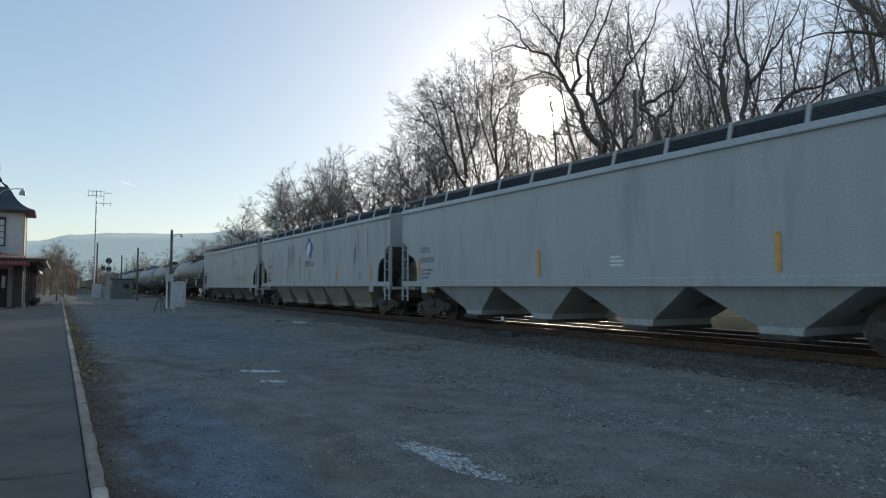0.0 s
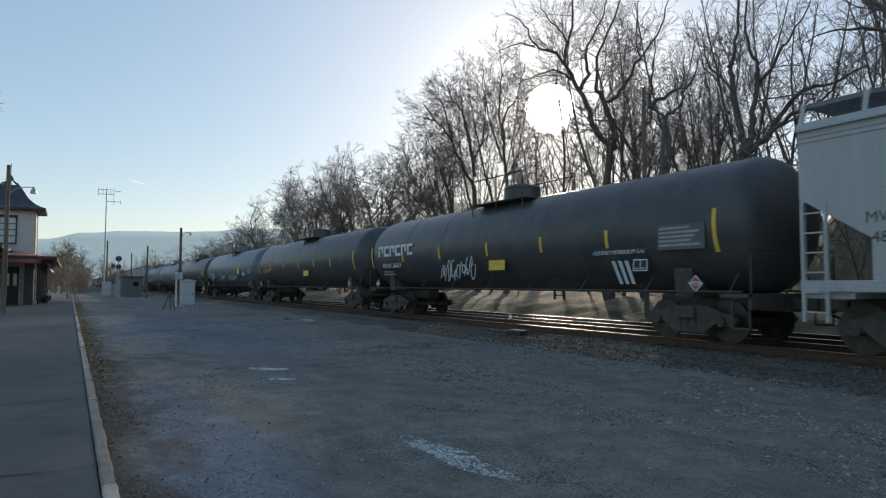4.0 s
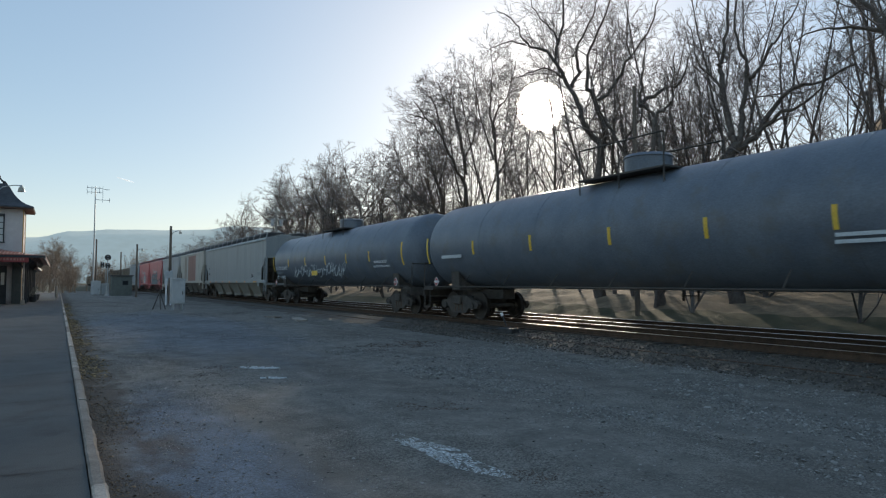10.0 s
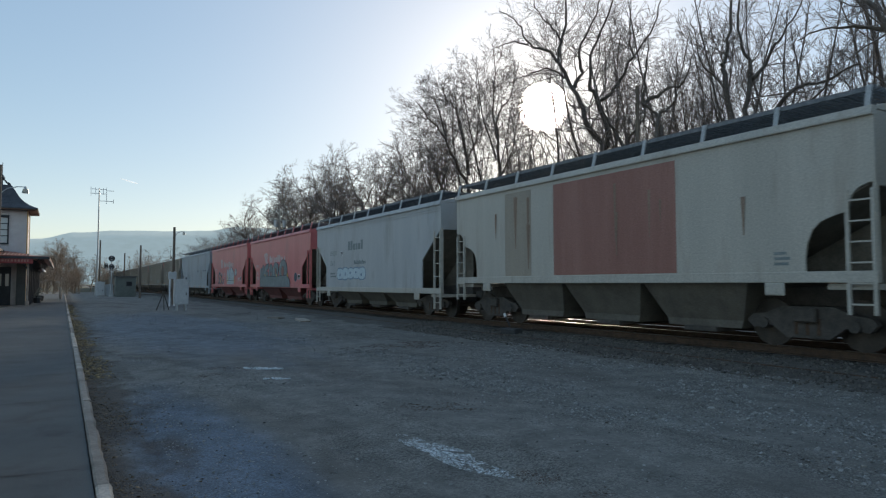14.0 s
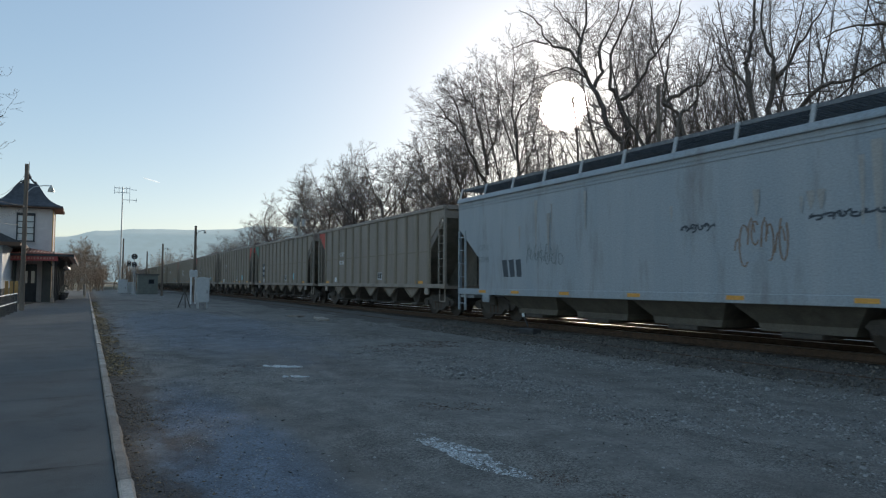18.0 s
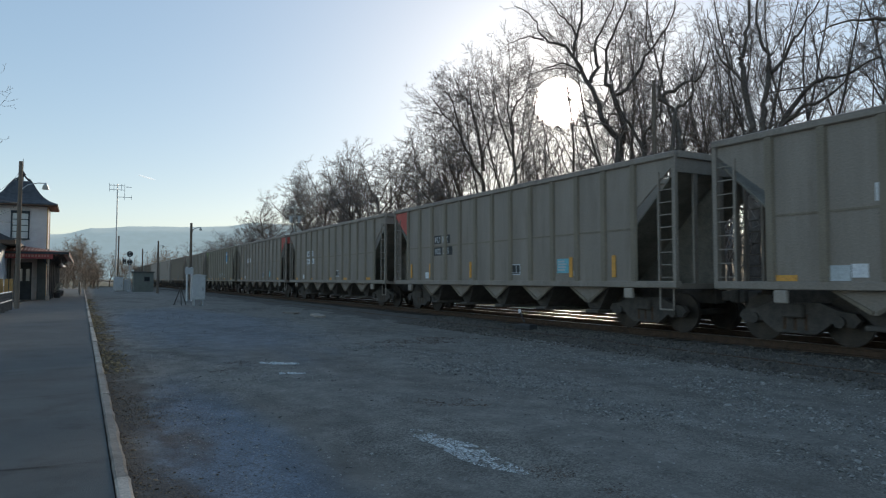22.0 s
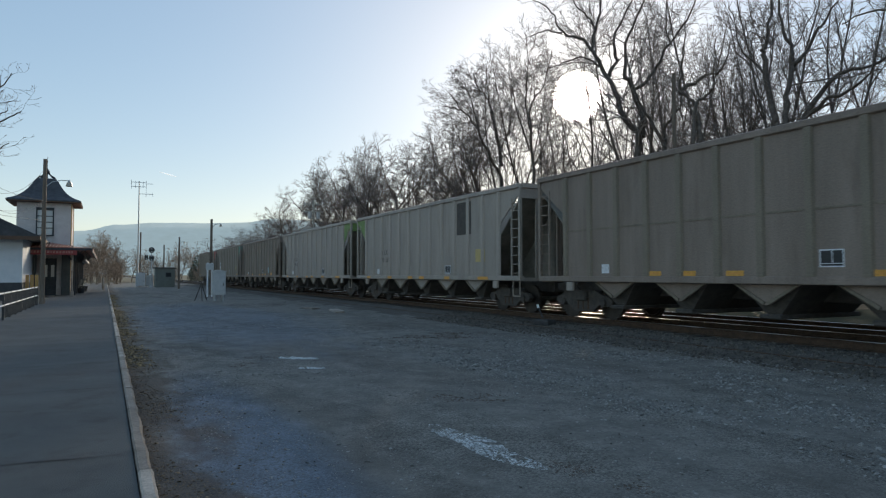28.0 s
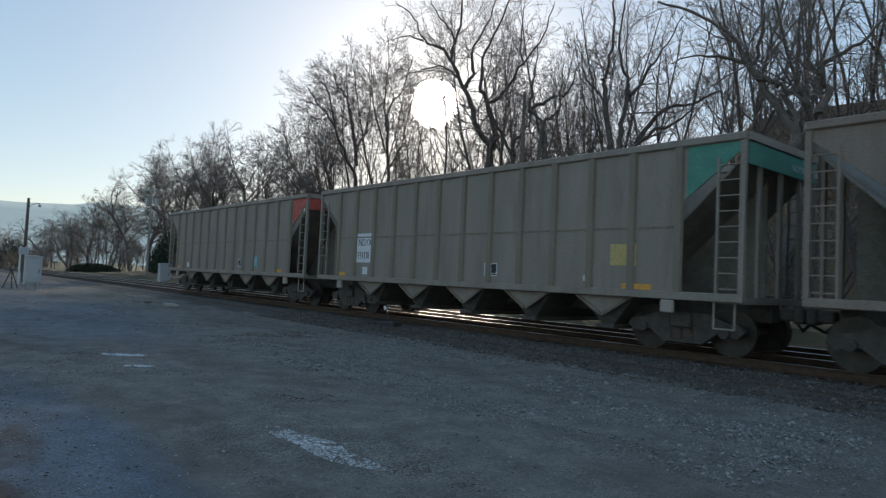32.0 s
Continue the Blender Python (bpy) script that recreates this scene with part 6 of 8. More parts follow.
def antenna():
    t = thing("antenna_mast", "tall thin antenna mast with small crossbars", "antenna", pose(4.05, 101, 0))
    bm = B()
    tube(bm, (0, 0, -0.2), (0, 0, 14.8), 0.11, 0.07, 8)
    part("mast", bm, M["galv"], t)
    for z, a, b in ((14.6, -1.0, 0.9), (14.0, -1.0, 0.9), (13.0, 0.05, 1.8), (14.45, 1.0, 1.8)):
        bm = B()
        tube(bm, (a, 0, z), (b, 0, z), 0.035, n=6)
        part("crossbar", bm, M["galv"], t)
    bm = B()
    for x, z0, z1 in ((-1.0, 13.7, 14.9), (-0.45, 13.8, 14.8), (0.9, 12.6, 14.9), (0.5, 13.9, 14.8), (1.75, 12.7, 13.3)):
        tube(bm, (x, 0, z0), (x, 0, z1), 0.03, n=6)
    part("dipole", bm, M["galv"], t)
    t2 = thing("mast_stub", "short dark pole beside the antenna mast", "pole", pose(4.35, 101, 0))
    bm = B()
    tube(bm, (0, 0, -0.2), (0, 0, 7.6), 0.10, n=8)
    part("pole", bm, M["wood_pole"], t2)


antenna()


def signal():
    t = thing("railway_signal", "railway signal mast with dark round target heads", "signal", pose(5.15, 90, 0))
    bm = B()
    tube(bm, (0, 0, 0), (0, 0, 5.1), 0.07, n=8)
    box(bm, -0.25, 0.25, -0.25, 0.25, 0, 0.25, 0.02)
    part("mast", bm, M["galv"], t)
    for x, z, rr in ((0, 4.75, 0.36), (0, 3.75, 0.31), (-0.58, 3.85, 0.21)):
        bm = B()
        tube(bm, (x, -0.12, z), (x, -0.07, z), rr, n=18)
        box(bm, x - 0.2, x + 0.2, -0.07, 0.2, z - 0.3, z + 0.3, 0.03)
        h = part("signal_head", bm, M["signal_black"], t, "black signal head with hooded lenses")
        for dz in (-0.18, 0, 0.18):
            bm = B()
            tube(bm, (x, -0.16, z + dz), (x, -0.125, z + dz), 0.07, n=10)
            part("lens", bm, M["galv"] if dz else M["glass"], h)
    bm = B()
    for k in range(9):
        box(bm, -0.2, 0.2, 0.16, 0.19, 0.5 + k * 0.4, 0.53 + k * 0.4)
    box(bm, -0.22, -0.19, 0.16, 0.19, 0.2, 4.2), box(bm, 0.19, 0.22, 0.16, 0.19, 0.2, 4.2)
    part("ladder", bm, M["galv"], t)


signal()


def relay_cabinet(x, y, w, d, h, leg, label, mat="cabinet"):
    t = thing("relay_cabinet", label, "cabinet", pose(x, y, ground_z(x, y) - 0.03))
    bm = B()
    box(bm, -w / 2, w / 2, -d / 2, d / 2, leg, h - 0.08, 0.02)
    part("body", bm, M[mat], t)
    bm = B()
    prism(bm, ((-w / 2 - 0.05, h - 0.08), (w / 2 + 0.05, h - 0.08), (w / 2 + 0.05, h - 0.03), (0, h + 0.04), (-w / 2 - 0.05, h - 0.03)), "y", -d / 2 - 0.05, d / 2 + 0.05)
    part("lid", bm, M[mat], t)
    for s in (-1, 1):
        bm = B()
        box(bm, s * w * 0.32 - 0.04, s * w * 0.32 + 0.04, -d / 2 + 0.05, d / 2 - 0.05, 0, leg)
        part("leg", bm, M["galv"], t)
    bm = B()
    box(bm, -w / 2 + 0.05, w / 2 - 0.05, -d / 2 - 0.02, -d / 2 - 0.002, leg + 0.08, h - 0.16, 0.008)
    dr = part("door", bm, M[mat], t)
    bm = B()
    box(bm, w * 0.28, w * 0.33, -d / 2 - 0.05, -d / 2 - 0.021, leg + 0.55, leg + 0.75)
    part("handle", bm, M["iron"], dr)


relay_cabinet(6.35, 43.2, 0.78, 0.6, 1.95, 0.42, "weathered grey steel relay cabinet on short legs")
relay_cabinet(4.2, 96.5, 1.1, 0.8, 1.95, 0.15, "pale signal cabinet beside the green hut")
relay_cabinet(5.3, 97.0, 0.9, 0.8, 1.6, 0.15, "pale low signal cabinet beside the green hut")
relay_cabinet(19.6, 62.8, 0.95, 0.7, 1.75, 0.1, "pale blue grey cabinet beyond the track")


def gate_mast():
    t = thing("marker_posts", "pair of white tubular posts with a small box", "post", pose(7.0, 52.0, 0))
    for x in (-0.16, 0.16):
        bm = B()
        tube(bm, (x, 0, -0.1), (x, 0, 2.55), 0.06, n=10)
        part("post", bm, M["white"], t)
    bm = B()
    box(bm, -0.28, 0.28, -0.1, 0.1, 2.0, 2.5, 0.02)
    part("box", bm, M["cabinet"], t)
    t = thing("stay_frame", "dark steel tripod stay beside the cabinet", "stand", pose(5.5, 44.5, 0))
    for a, b in (((-0.4, 0, 0), (0.0, 0, 1.1)), ((0.35, 0.1, 0), (0.0, 0, 1.1)), ((0.0, -0.4, 0), (0.0, 0, 1.1))):
        bm = B()
        tube(bm, a, b, 0.03, n=6)
        part("leg", bm, M["iron"], t)
    bm = B()
    box(bm, -0.1, 0.1, -0.1, 0.1, 1.05, 1.15)
    part("head", bm, M["iron"], t)


gate_mast()


def hut():
    t = thing("equipment_hut", "small dark green equipment hut with a flat roof", "hut", pose(7.1, 95.5, 0))
    bm = B()
    box(bm, -1.2, 1.2, -1.1, 1.1, 0, 2.5, 0.02)
    part("wall", bm, M["shed"], t)
    for i in range(12):
        bm = B()
        box(bm, -1.19 + i * 0.2, -1.02 + i * 0.2, -1.125, -1.102, 0.05, 2.48)
        part("board", bm, M["shed"], t)
    bm = B()
    box(bm, -1.35, 1.35, -1.3, 1.3, 2.5, 2.64, 0.03)
    part("roof", bm, M["shed_roof"], t)
    bm = B()
    box(bm, 0.05, 0.75, -1.16, -1.127, 1.35, 1.95)
    w = part("window", bm, M["trim_dark"], t)
    bm = B()
    box(bm, 0.12, 0.68, -1.172, -1.162, 1.42, 1.88)
    part("pane", bm, M["glass"], w)


hut()


def bollards():
    for y, h, x in ((74.0, 1.2, 0.1), (79.0, 1.1, 0.15), (86.0, 1.15, 0.0)):
        t = thing("bollard", "pale wooden post at the platform end", "post", pose(x - 0.25, y, 0.1))
        bm = B()
        tube(bm, (0, 0, -0.1), (0, 0, h), 0.07, n=8)
        tube(bm, (0, 0, h), (0, 0, h + 0.05), 0.07, 0.02, 8)
        part("post", bm, M["kerb"], t)


bollards()


def evergreen(x, y, w, d, h, n, seed, label):
    """A dense dark bush of many small leaf tufts round short stems."""
    t = thing("evergreen_bush", label, "bush", pose(x, y, ground_z(x, y)))
    r = random.Random(seed)
    bm = B()
    for k in range(5):
        tube(bm, (r.uniform(-0.3, 0.3) * w, r.uniform(-0.3, 0.3) * d, -0.1), (r.uniform(-0.3, 0.3) * w, r.uniform(-0.3, 0.3) * d, h * 0.7), 0.05, 0.02, 5)
    part("stem", bm, M["bark"], t)
    vs, fs = [], []
    while len(fs) < n:
        p = Vector((r.uniform(-1, 1), r.uniform(-1, 1), r.uniform(0, 1)))
        lim = 1.0 + 0.3 * noise.noise((p.x * 2.5 + seed, p.y * 2.5, p.z * 2.5))
        q = p.x * p.x + p.y * p.y + (p.z * 1.05) ** 2
        if q > lim or q < 0.35 * lim:
            continue
        c = Vector((p.x * w / 2, p.y * d / 2, p.z * h))
        a = Vector((r.gauss(0, 1), r.gauss(0, 1), r.gauss(0, 1))).normalized() * r.uniform(0.08, 0.2)
        b = a.cross(Vector((r.gauss(0, 1), r.gauss(0, 1), r.gauss(0, 1)))).normalized() * r.uniform(0.04, 0.09)
        k = len(vs)
        vs += [tuple(c - b), tuple(c + a), tuple(c + b), tuple(c - a * 0.6)]
        fs.append((k, k + 1, k + 2, k + 3))
    me = bpy.data.meshes.new("foliage")
    me.from_pydata(vs, [], fs)
    me.materials.append(M["evergreen"])
    part("foliage", me, None, t)


evergreen(25.0, 77.0, 5.0, 4.0, 4.2, 5000, 1, "dense dark evergreen bush beside the track")
evergreen(26.5, 84.0, 4.5, 4.0, 5.0, 5000, 2, "tall dark evergreen bush behind the cabinet")
evergreen(21.5, 98.0, 7.0, 2.5, 1.2, 4000, 3, "low clipped dark hedge in dry grass")
evergreen(18.3, 150.0, 5.5, 5.0, 6.0, 4000, 4, "dark evergreen bush far along the line")


def crossing_road():
    bm = B()
    prism(bm, ((4.0, 0.03), (11.9, 0.24), (11.9, 0.18), (4.0, -0.05)), "y", 104.0, 109.0)
    tagged(part("road", bm, M["concrete"]), "pale concrete crossing road over the lot", "road", kind="structure")


crossing_road()
old_rail()


# ---- loose stones, leaves, ice ----
def scatter(name, n, x0, x1, y0, y1, s0, s1, material, label, category, seed, flat=0.6, bias=None, dz=0.0):
    """Many small angular pieces lying on the ground, as one object."""
    r = random.Random(seed)
    oct_v = [Vector(v) for v in ((1, 0, 0), (-1, 0, 0), (0, 1, 0), (0, -1, 0), (0, 0, 1), (0, 0, -1))]
    oct_f = ((0, 2, 4), (2, 1, 4), (1, 3, 4), (3, 0, 4), (2, 0, 5), (1, 2, 5), (3, 1, 5), (0, 3, 5))
    vs, fs = [], []
    k = 0
    while k < n:
        x, y = r.uniform(x0, x1), r.uniform(y0, y1)
        if bias and r.random() > bias(x, y):
            continue
        k += 1
        s = r.uniform(s0, s1) * (0.6 + 0.8 * r.random() ** 3)
        e = Euler((r.uniform(0, 0.6), r.uniform(0, 0.6), r.uniform(0, 6.28)))
        base, z = len(vs), ground_z(x, y) + s * flat * 0.4 + dz
        for v in oct_v:
            q = v * s * r.uniform(0.7, 1.25)
            q.z *= flat
            q.rotate(e)
            vs.append((x + q.x, y + q.y, z + q.z))
        fs += [tuple(base + i for i in f) for f in oct_f]
    me = bpy.data.meshes.new(name)
    me.from_pydata(vs, [], fs)
    me.materials.append(material)
    tagged(new(name, me), label, category, kind="stuff")


def patchy(x, y):
    return max(0.05, 0.5 + 1.3 * noise.noise((x * 0.5, y * 0.4, 9))) * (0.45 if x < 5.5 else 1.0)


scatter("gravel", 20000, 0.9, 10.5, 2.0, 16.0, 0.008, 0.02, M["stone"], "loose grey crushed stone over the lot", "gravel", 1, 0.35, bias=patchy)
scatter("gravel", 7000, 1.0, 11.0, 16.0, 40.0, 0.014, 0.03, M["stone"], "loose grey crushed stone over the far lot", "gravel", 2, 0.3, bias=patchy)
scatter("gravel", 9000, 5.5, 10.6, 2.5, 15.0, 0.012, 0.032, M["stone"], "pale coarse stones beside the ballast", "gravel", 5, 0.5, bias=lambda x, y: max(0.0, 0.25 + 1.5 * noise.noise((x * 0.7, y * 0.5, 12))))
scatter("ballast_stone", 9000, 10.2, 12.4, 1.5, 22.0, 0.018, 0.036, M["ballast_stone"], "coarse ballast stones along the track", "ballast", 3, 0.8)
scatter("dead_leaves", 12000, 0.38, 1.25, 2.5, 34.0, 0.006, 0.016, M["leaf"], "brown dead leaves along the kerb", "leaves", 4, 0.25, bias=lambda x, y: max(0.015, 1.0 - (x - 0.4) * 2.1 + 0.9 * noise.noise((x * 1.2, y * 0.5, 3))))
scatter("dead_leaves", 3500, 0.37, 0.95, 13.0, 60.0, 0.012, 0.035, M["leaf_pale"], "ochre leaves and dry grass along the far kerb", "leaves", 6, 0.5, bias=lambda x, y: max(0.02, 1.0 - (x - 0.37) * 2.2 + 0.8 * noise.noise((x, y * 0.6, 7))))


def ice_patch(cx, cy, ang, ln, wd, seed, n, flat=0.15, dz=-0.004, s0=0.012, s1=0.035, mat="ice"):
    def inside(x, y):
        dx, dy = x - cx, y - cy
        u = (dx * math.cos(ang) + dy * math.sin(ang)) / ln
        v = (-dx * math.sin(ang) + dy * math.cos(ang)) / wd + 0.5 * noise.noise((x * 2, y * 2, seed))
        return 1.0 if u * u + v * v < 1 and noise.noise((x * 7, y * 7, 1)) > -0.25 else 0.0
    m = max(ln, wd)
    scatter("ice_remains", n, cx - m, cx + m, cy - m, cy + m, s0, s1, M[mat], "thin broken patch of old ice on gravel", "ice", seed, flat, inside, dz)


ice_patch(3.27, 5.58, radians(93.5), 0.95, 0.17, 21, 4200, 0.22, -0.003, 0.006, 0.019, "ice_dull")
ice_patch(3.4, 12.9, radians(-30), 0.42, 0.12, 22, 300, 0.55, 0.004)
ice_patch(3.3, 11.45, radians(-20), 0.24, 0.06, 23, 110, 0.55, 0.004)


def dirt_patch(cx, cy, ang, ln, wd, seed, n, s0, s1):
    def inside(x, y):
        dx, dy = x - cx, y - cy
        u = (dx * math.cos(ang) + dy * math.sin(ang)) / ln
        v = (-dx * math.sin(ang) + dy * math.cos(ang)) / wd + 0.7 * noise.noise((x * 1.3, y * 1.3, seed))
        return max(0.0, 1.0 - u * u - v * v) if noise.noise((x * 2.5, y * 2.5, 4)) > -0.15 else 0.0
    m = max(ln, wd)
    scatter("dirt", n, cx - m, cx + m, cy - m, cy + m, s0, s1, M["dirt"], "dark clods of earth strewn over gravel", "dirt", seed, 0.4, inside, -0.004)


dirt_patch(3.55, 4.35, radians(110), 0.7, 0.25, 34, 700, 0.006, 0.018)
dirt_patch(7.8, 15.6, radians(25), 2.6, 1.0, 31, 1500, 0.012, 0.03)
dirt_patch(4.4, 7.7, radians(-40), 0.9, 0.35, 32, 700, 0.006, 0.022)
dirt_patch(2.5, 12.8, radians(60), 1.6, 0.5, 33, 700, 0.008, 0.02)


def slab(x, y, w, ln, turn):
    bm = B()
    box(bm, -w / 2, w / 2, -ln / 2, ln / 2, -0.04, 0.07, 0.015)
    for v in bm.verts:
        v.co += Vector((rng.uniform(-0.03, 0.03), rng.uniform(-0.05, 0.05), rng.uniform(-0.01, 0.01)))
    ob = part("slab", bm, M["kerb"])
    ob.matrix_basis = pose(x, y, ground_z(x, y), 0, 0, turn)
    tagged(ob, "broken pale concrete slab lying in the lot", "slab", "broken slabs in the lot")


slab(9.25, 28.4, 0.4, 1.9, -10)
slab(8.85, 31.2, 0.35, 0.9, 20)


def switch_box():
    t = thing("switch_box", "low dark trackside box with a pale lever tip", "switch", pose(11.55, 15.9, ground_z(11.55, 15.9)))
    bm = B()
    box(bm, -0.16, 0.16, -0.35, 0.35, -0.02, 0.15, 0.03)
    part("body", bm, M["signal_black"], t)
    bm = B()
    tube(bm, (0, 0.1, 0.2), (-0.05, 0.25, 0.5), 0.025, n=8)
    part("lever", bm, M["signal_black"], t)
    bm = B()
    tube(bm, (-0.05, 0.25, 0.48), (-0.06, 0.28, 0.58), 0.04, n=8)
    part("lever_tip", bm, M["white"], t, "pale painted tip")
    bm = B()
    box(bm, -0.03, 0.03, 0.45, 1.5, 0.06, 0.10)
    part("rod", bm, M["signal_black"], t)


switch_box()


def contrail():
    """A short vapour trail, far off over the ridge."""
    p, q = Vector((math.sin(radians(3.75)), math.cos(radians(3.75)), math.tan(radians(8.25)))) * 3600, Vector((math.sin(radians(5.0)), math.cos(radians(5.0)), math.tan(radians(7.93)))) * 3600
    bm = B()
    tube(bm, p, p.lerp(q, 0.7), 1.5, 4.0, 8)
    tube(bm, p.lerp(q, 0.7), q, 4.0, 1.5, 8)
    m = surface("vapour", (0.85, 0.85, 0.84), (0.9, 0.9, 0.88), 0.01, 1.0, 0, 0, 0.05)
    b = m.node_tree.nodes["Principled BSDF"]
    # the sunlit white of the trail is a glow in its material
    b.inputs["Emission Color"].default_value = (0.95, 0.95, 0.93, 1)
    b.inputs["Emission Strength"].default_value = 0.55
    tagged(part("contrail", bm, m), "short thin white vapour trail in clear sky", "contrail", kind="structure")


contrail()


# ---- writing, reflectors and sprayed shapes on the cars ----
def blob(n, cy, cz, ry, rz, rnd, square=2.6, rough=0.10):
    """A rounded, uneven outline."""
    pts = []
    for k in range(n):
        a = 2 * math.pi * k / n
        c, s = math.cos(a), math.sin(a)
        q = (abs(c) ** square + abs(s) ** square) ** (-1 / square) * (1 + rnd.uniform(-rough, rough))
        pts.append((cy + ry * q * c, cz + rz * q * s))
    return pts


def sprayed(car, x, y0, y1, z0, z1, n, fill, edge, seed, shine=None):
    """A row of fat sprayed shapes with darker rims; no letters."""
    rnd = random.Random(seed)
    w = (y0 - y1) / n
    for i in range(n):
        cy, cz = y0 - (i + 0.5) * w, (z0 + z1) / 2 + rnd.uniform(-0.05, 0.05) * (z1 - z0)
        ry, rz = w * 0.56, (z1 - z0) / 2 * rnd.uniform(0.85, 1.05)
        outline(car, "sprayed_rim", blob(18, cy, cz, ry + 0.05, rz + 0.05, rnd, 3.0, 0.05), M[edge], x - 0.0035 * (i % 2), t=0.003)
        outline(car, "sprayed_shape", blob(18, cy, cz, ry, rz, rnd, 3.0, 0.05), M[fill], x - 0.0075 - 0.0035 * (i % 2), t=0.003)
        outline(car, "sprayed_eye", blob(9, cy + ry * rnd.uniform(-0.15, 0.15), cz + rz * rnd.uniform(-0.3, 0.25), ry * 0.22, rz * 0.30, rnd, 2.2, 0.15), M[edge], x - 0.0145, t=0.003)
        if shine:
            outline(car, "sprayed_shine", blob(10, cy + ry * 0.5, cz + rz * 0.55, ry * 0.12, rz * 0.22, rnd, 2.0, 0.1), M[shine], x - 0.0145, t=0.003)


def shape(car, x, y0, y1, z0, z1, pts, fill, edge, rim=0.05, name="sprayed_shape"):
    """One sprayed shape: an outline in fractions of its width and height, with a rim round it."""
    flat = [(y0 - u * (y0 - y1), z0 + v * (z1 - z0)) for u, v in pts]
    n = len(flat)
    wide = []
    area = sum(a[0] * b[1] - b[0] * a[1] for a, b in zip(flat, flat[1:] + flat[:1]))
    for i in range(n):
        a, b, d = Vector(flat[i - 1]), Vector(flat[i]), Vector(flat[(i + 1) % n])
        e1, e2 = (b - a).normalized(), (d - b).normalized()
        out = Vector((e1.y + e2.y, -e1.x - e2.x))
        if out.length < 1e-3:
            out = Vector((e1.y, -e1.x))
        out = out.normalized() * (rim if area > 0 else -rim)
        wide.append((b.x + out.x, b.y + out.y))
    outline(car, "sprayed_rim", wide, M[edge], x, t=0.003)
    outline(car, name, flat, M[fill], x - 0.005, t=0.003)


def stroke(car, x, y0, y1, z0, z1, pts, w, material, name="sprayed_stroke"):
    """One sprayed line of even width through points given in fractions."""
    flat = [Vector((y0 - u * (y0 - y1), z0 + v * (z1 - z0))) for u, v in pts]
    lo, hi = [], []
    for i, p in enumerate(flat):
        d = (flat[min(i + 1, len(flat) - 1)] - flat[max(i - 1, 0)]).normalized()
        nn = Vector((-d.y, d.x)) * w / 2
        lo.append(p - nn), hi.append(p + nn)
    bm = B()
    a = [bm.verts.new((x, p.x, p.y)) for p in lo]
    b = [bm.verts.new((x, p.x, p.y)) for p in hi]
    for i in range(len(flat) - 1):
        bm.faces.new((a[i], a[i + 1], b[i + 1], b[i]))
    return part(name, bm, M[material], car)


def oval(cu, cv, ru, rv, n=14):
    return [(cu + ru * math.cos(2 * math.pi * k / n), cv + rv * math.sin(2 * math.pi * k / n)) for k in range(n)]


def scrawl(car, x, y0, y1, z0, z1, n, material, seed, w=0.035):
    """Thin sprayed strokes that read as nothing."""
    rnd = random.Random(seed)
    step = (y0 - y1) / n
    for i in range(n):
        ya = y0 - i * step
        za, zb = rnd.uniform(z0, (z0 + z1) / 2), rnd.uniform((z0 + z1) / 2, z1)
        yb = ya - step * rnd.uniform(0.3, 1.2)
        yc, zc = yb - step * 0.4, za + (zb - za) * rnd.uniform(0.1, 0.5)
        if i % 2:                                      # a loop between the slanting strokes
            cy, cz, ry, rz, a0 = (ya + yb) / 2, (za + zb) / 2, step * rnd.uniform(0.5, 0.9), (zb - za) * rnd.uniform(0.35, 0.6), rnd.uniform(0, 6.28)
            stroke(car, x - 0.004 - 0.0004 * i, 0, -1, 0, 1, [(-(cy + ry * math.cos(a0 + 0.55 * k)), cz + rz * math.sin(a0 + 0.55 * k)) for k in range(10)], w, material)
            continue
        stroke(car, x - 0.004 - 0.0004 * i, 0, -1, 0, 1, [(-a, b) for a, b in ((ya, za), ((2 * ya + yb) / 3, za + (zb - za) * 0.7), (yb, zb), ((yb + yc) / 2, (zb + zc) / 2 + 0.05), (yc, zc))], w, material)


def end_letters(car, text, x, y, z, h, material):
    """Painted letters on the end of a car that looks towards -y."""
    cu = bpy.data.curves.new("lettering", "FONT")
    cu.body, cu.size, cu.resolution_u, cu.extrude = text, h * 1.38, 2, 0.002
    tmp = bpy.data.objects.new("lettering", cu)
    me = bpy.data.meshes.new_from_object(tmp)
    bpy.data.objects.remove(tmp)
    me.materials.append(material)
    me.transform(Matrix(((1, 0, 0, x), (0, 0, -1, y), (0, 1, 0, z), (0, 0, 0, 1))))
    new("lettering", me).parent = car


def strip(car, x, y, z0, z1, material="yellow", w=0.11):
    plate(car, "reflector", y - w / 2, y + w / 2, z0, z1, M[material], x - 0.012, "upright reflective strip")


def flat_strips(car, x, ys, z, material="orange", w=0.42, h=0.09):
    for y in ys:
        plate(car, "reflector", y - w / 2, y + w / 2, z, z + h, M[material], x, "flat orange reflective strip")


def data_box(car, x, y, z, w=0.46, h=0.33):
    """A black stencil box with white frame lines."""
    plate(car, "stencil_box", y - w, y, z, z + h, M["black"], x, t=0.004)
    bm = B()
    for a, b, c, d in ((0, w, 0, 0.025), (0, w, h - 0.025, h), (0, 0.025, 0.025, h - 0.025), (w - 0.025, w, 0.025, h - 0.025), (w * 0.5, w * 0.5 + 0.02, 0.07, h - 0.025), (0.025, w - 0.025, 0.06, 0.075)):
        box(bm, x - 0.009, x - 0.005, y - b, y - a, z + c, z + d)
    part("stencil_frame", bm, M["white"], car)


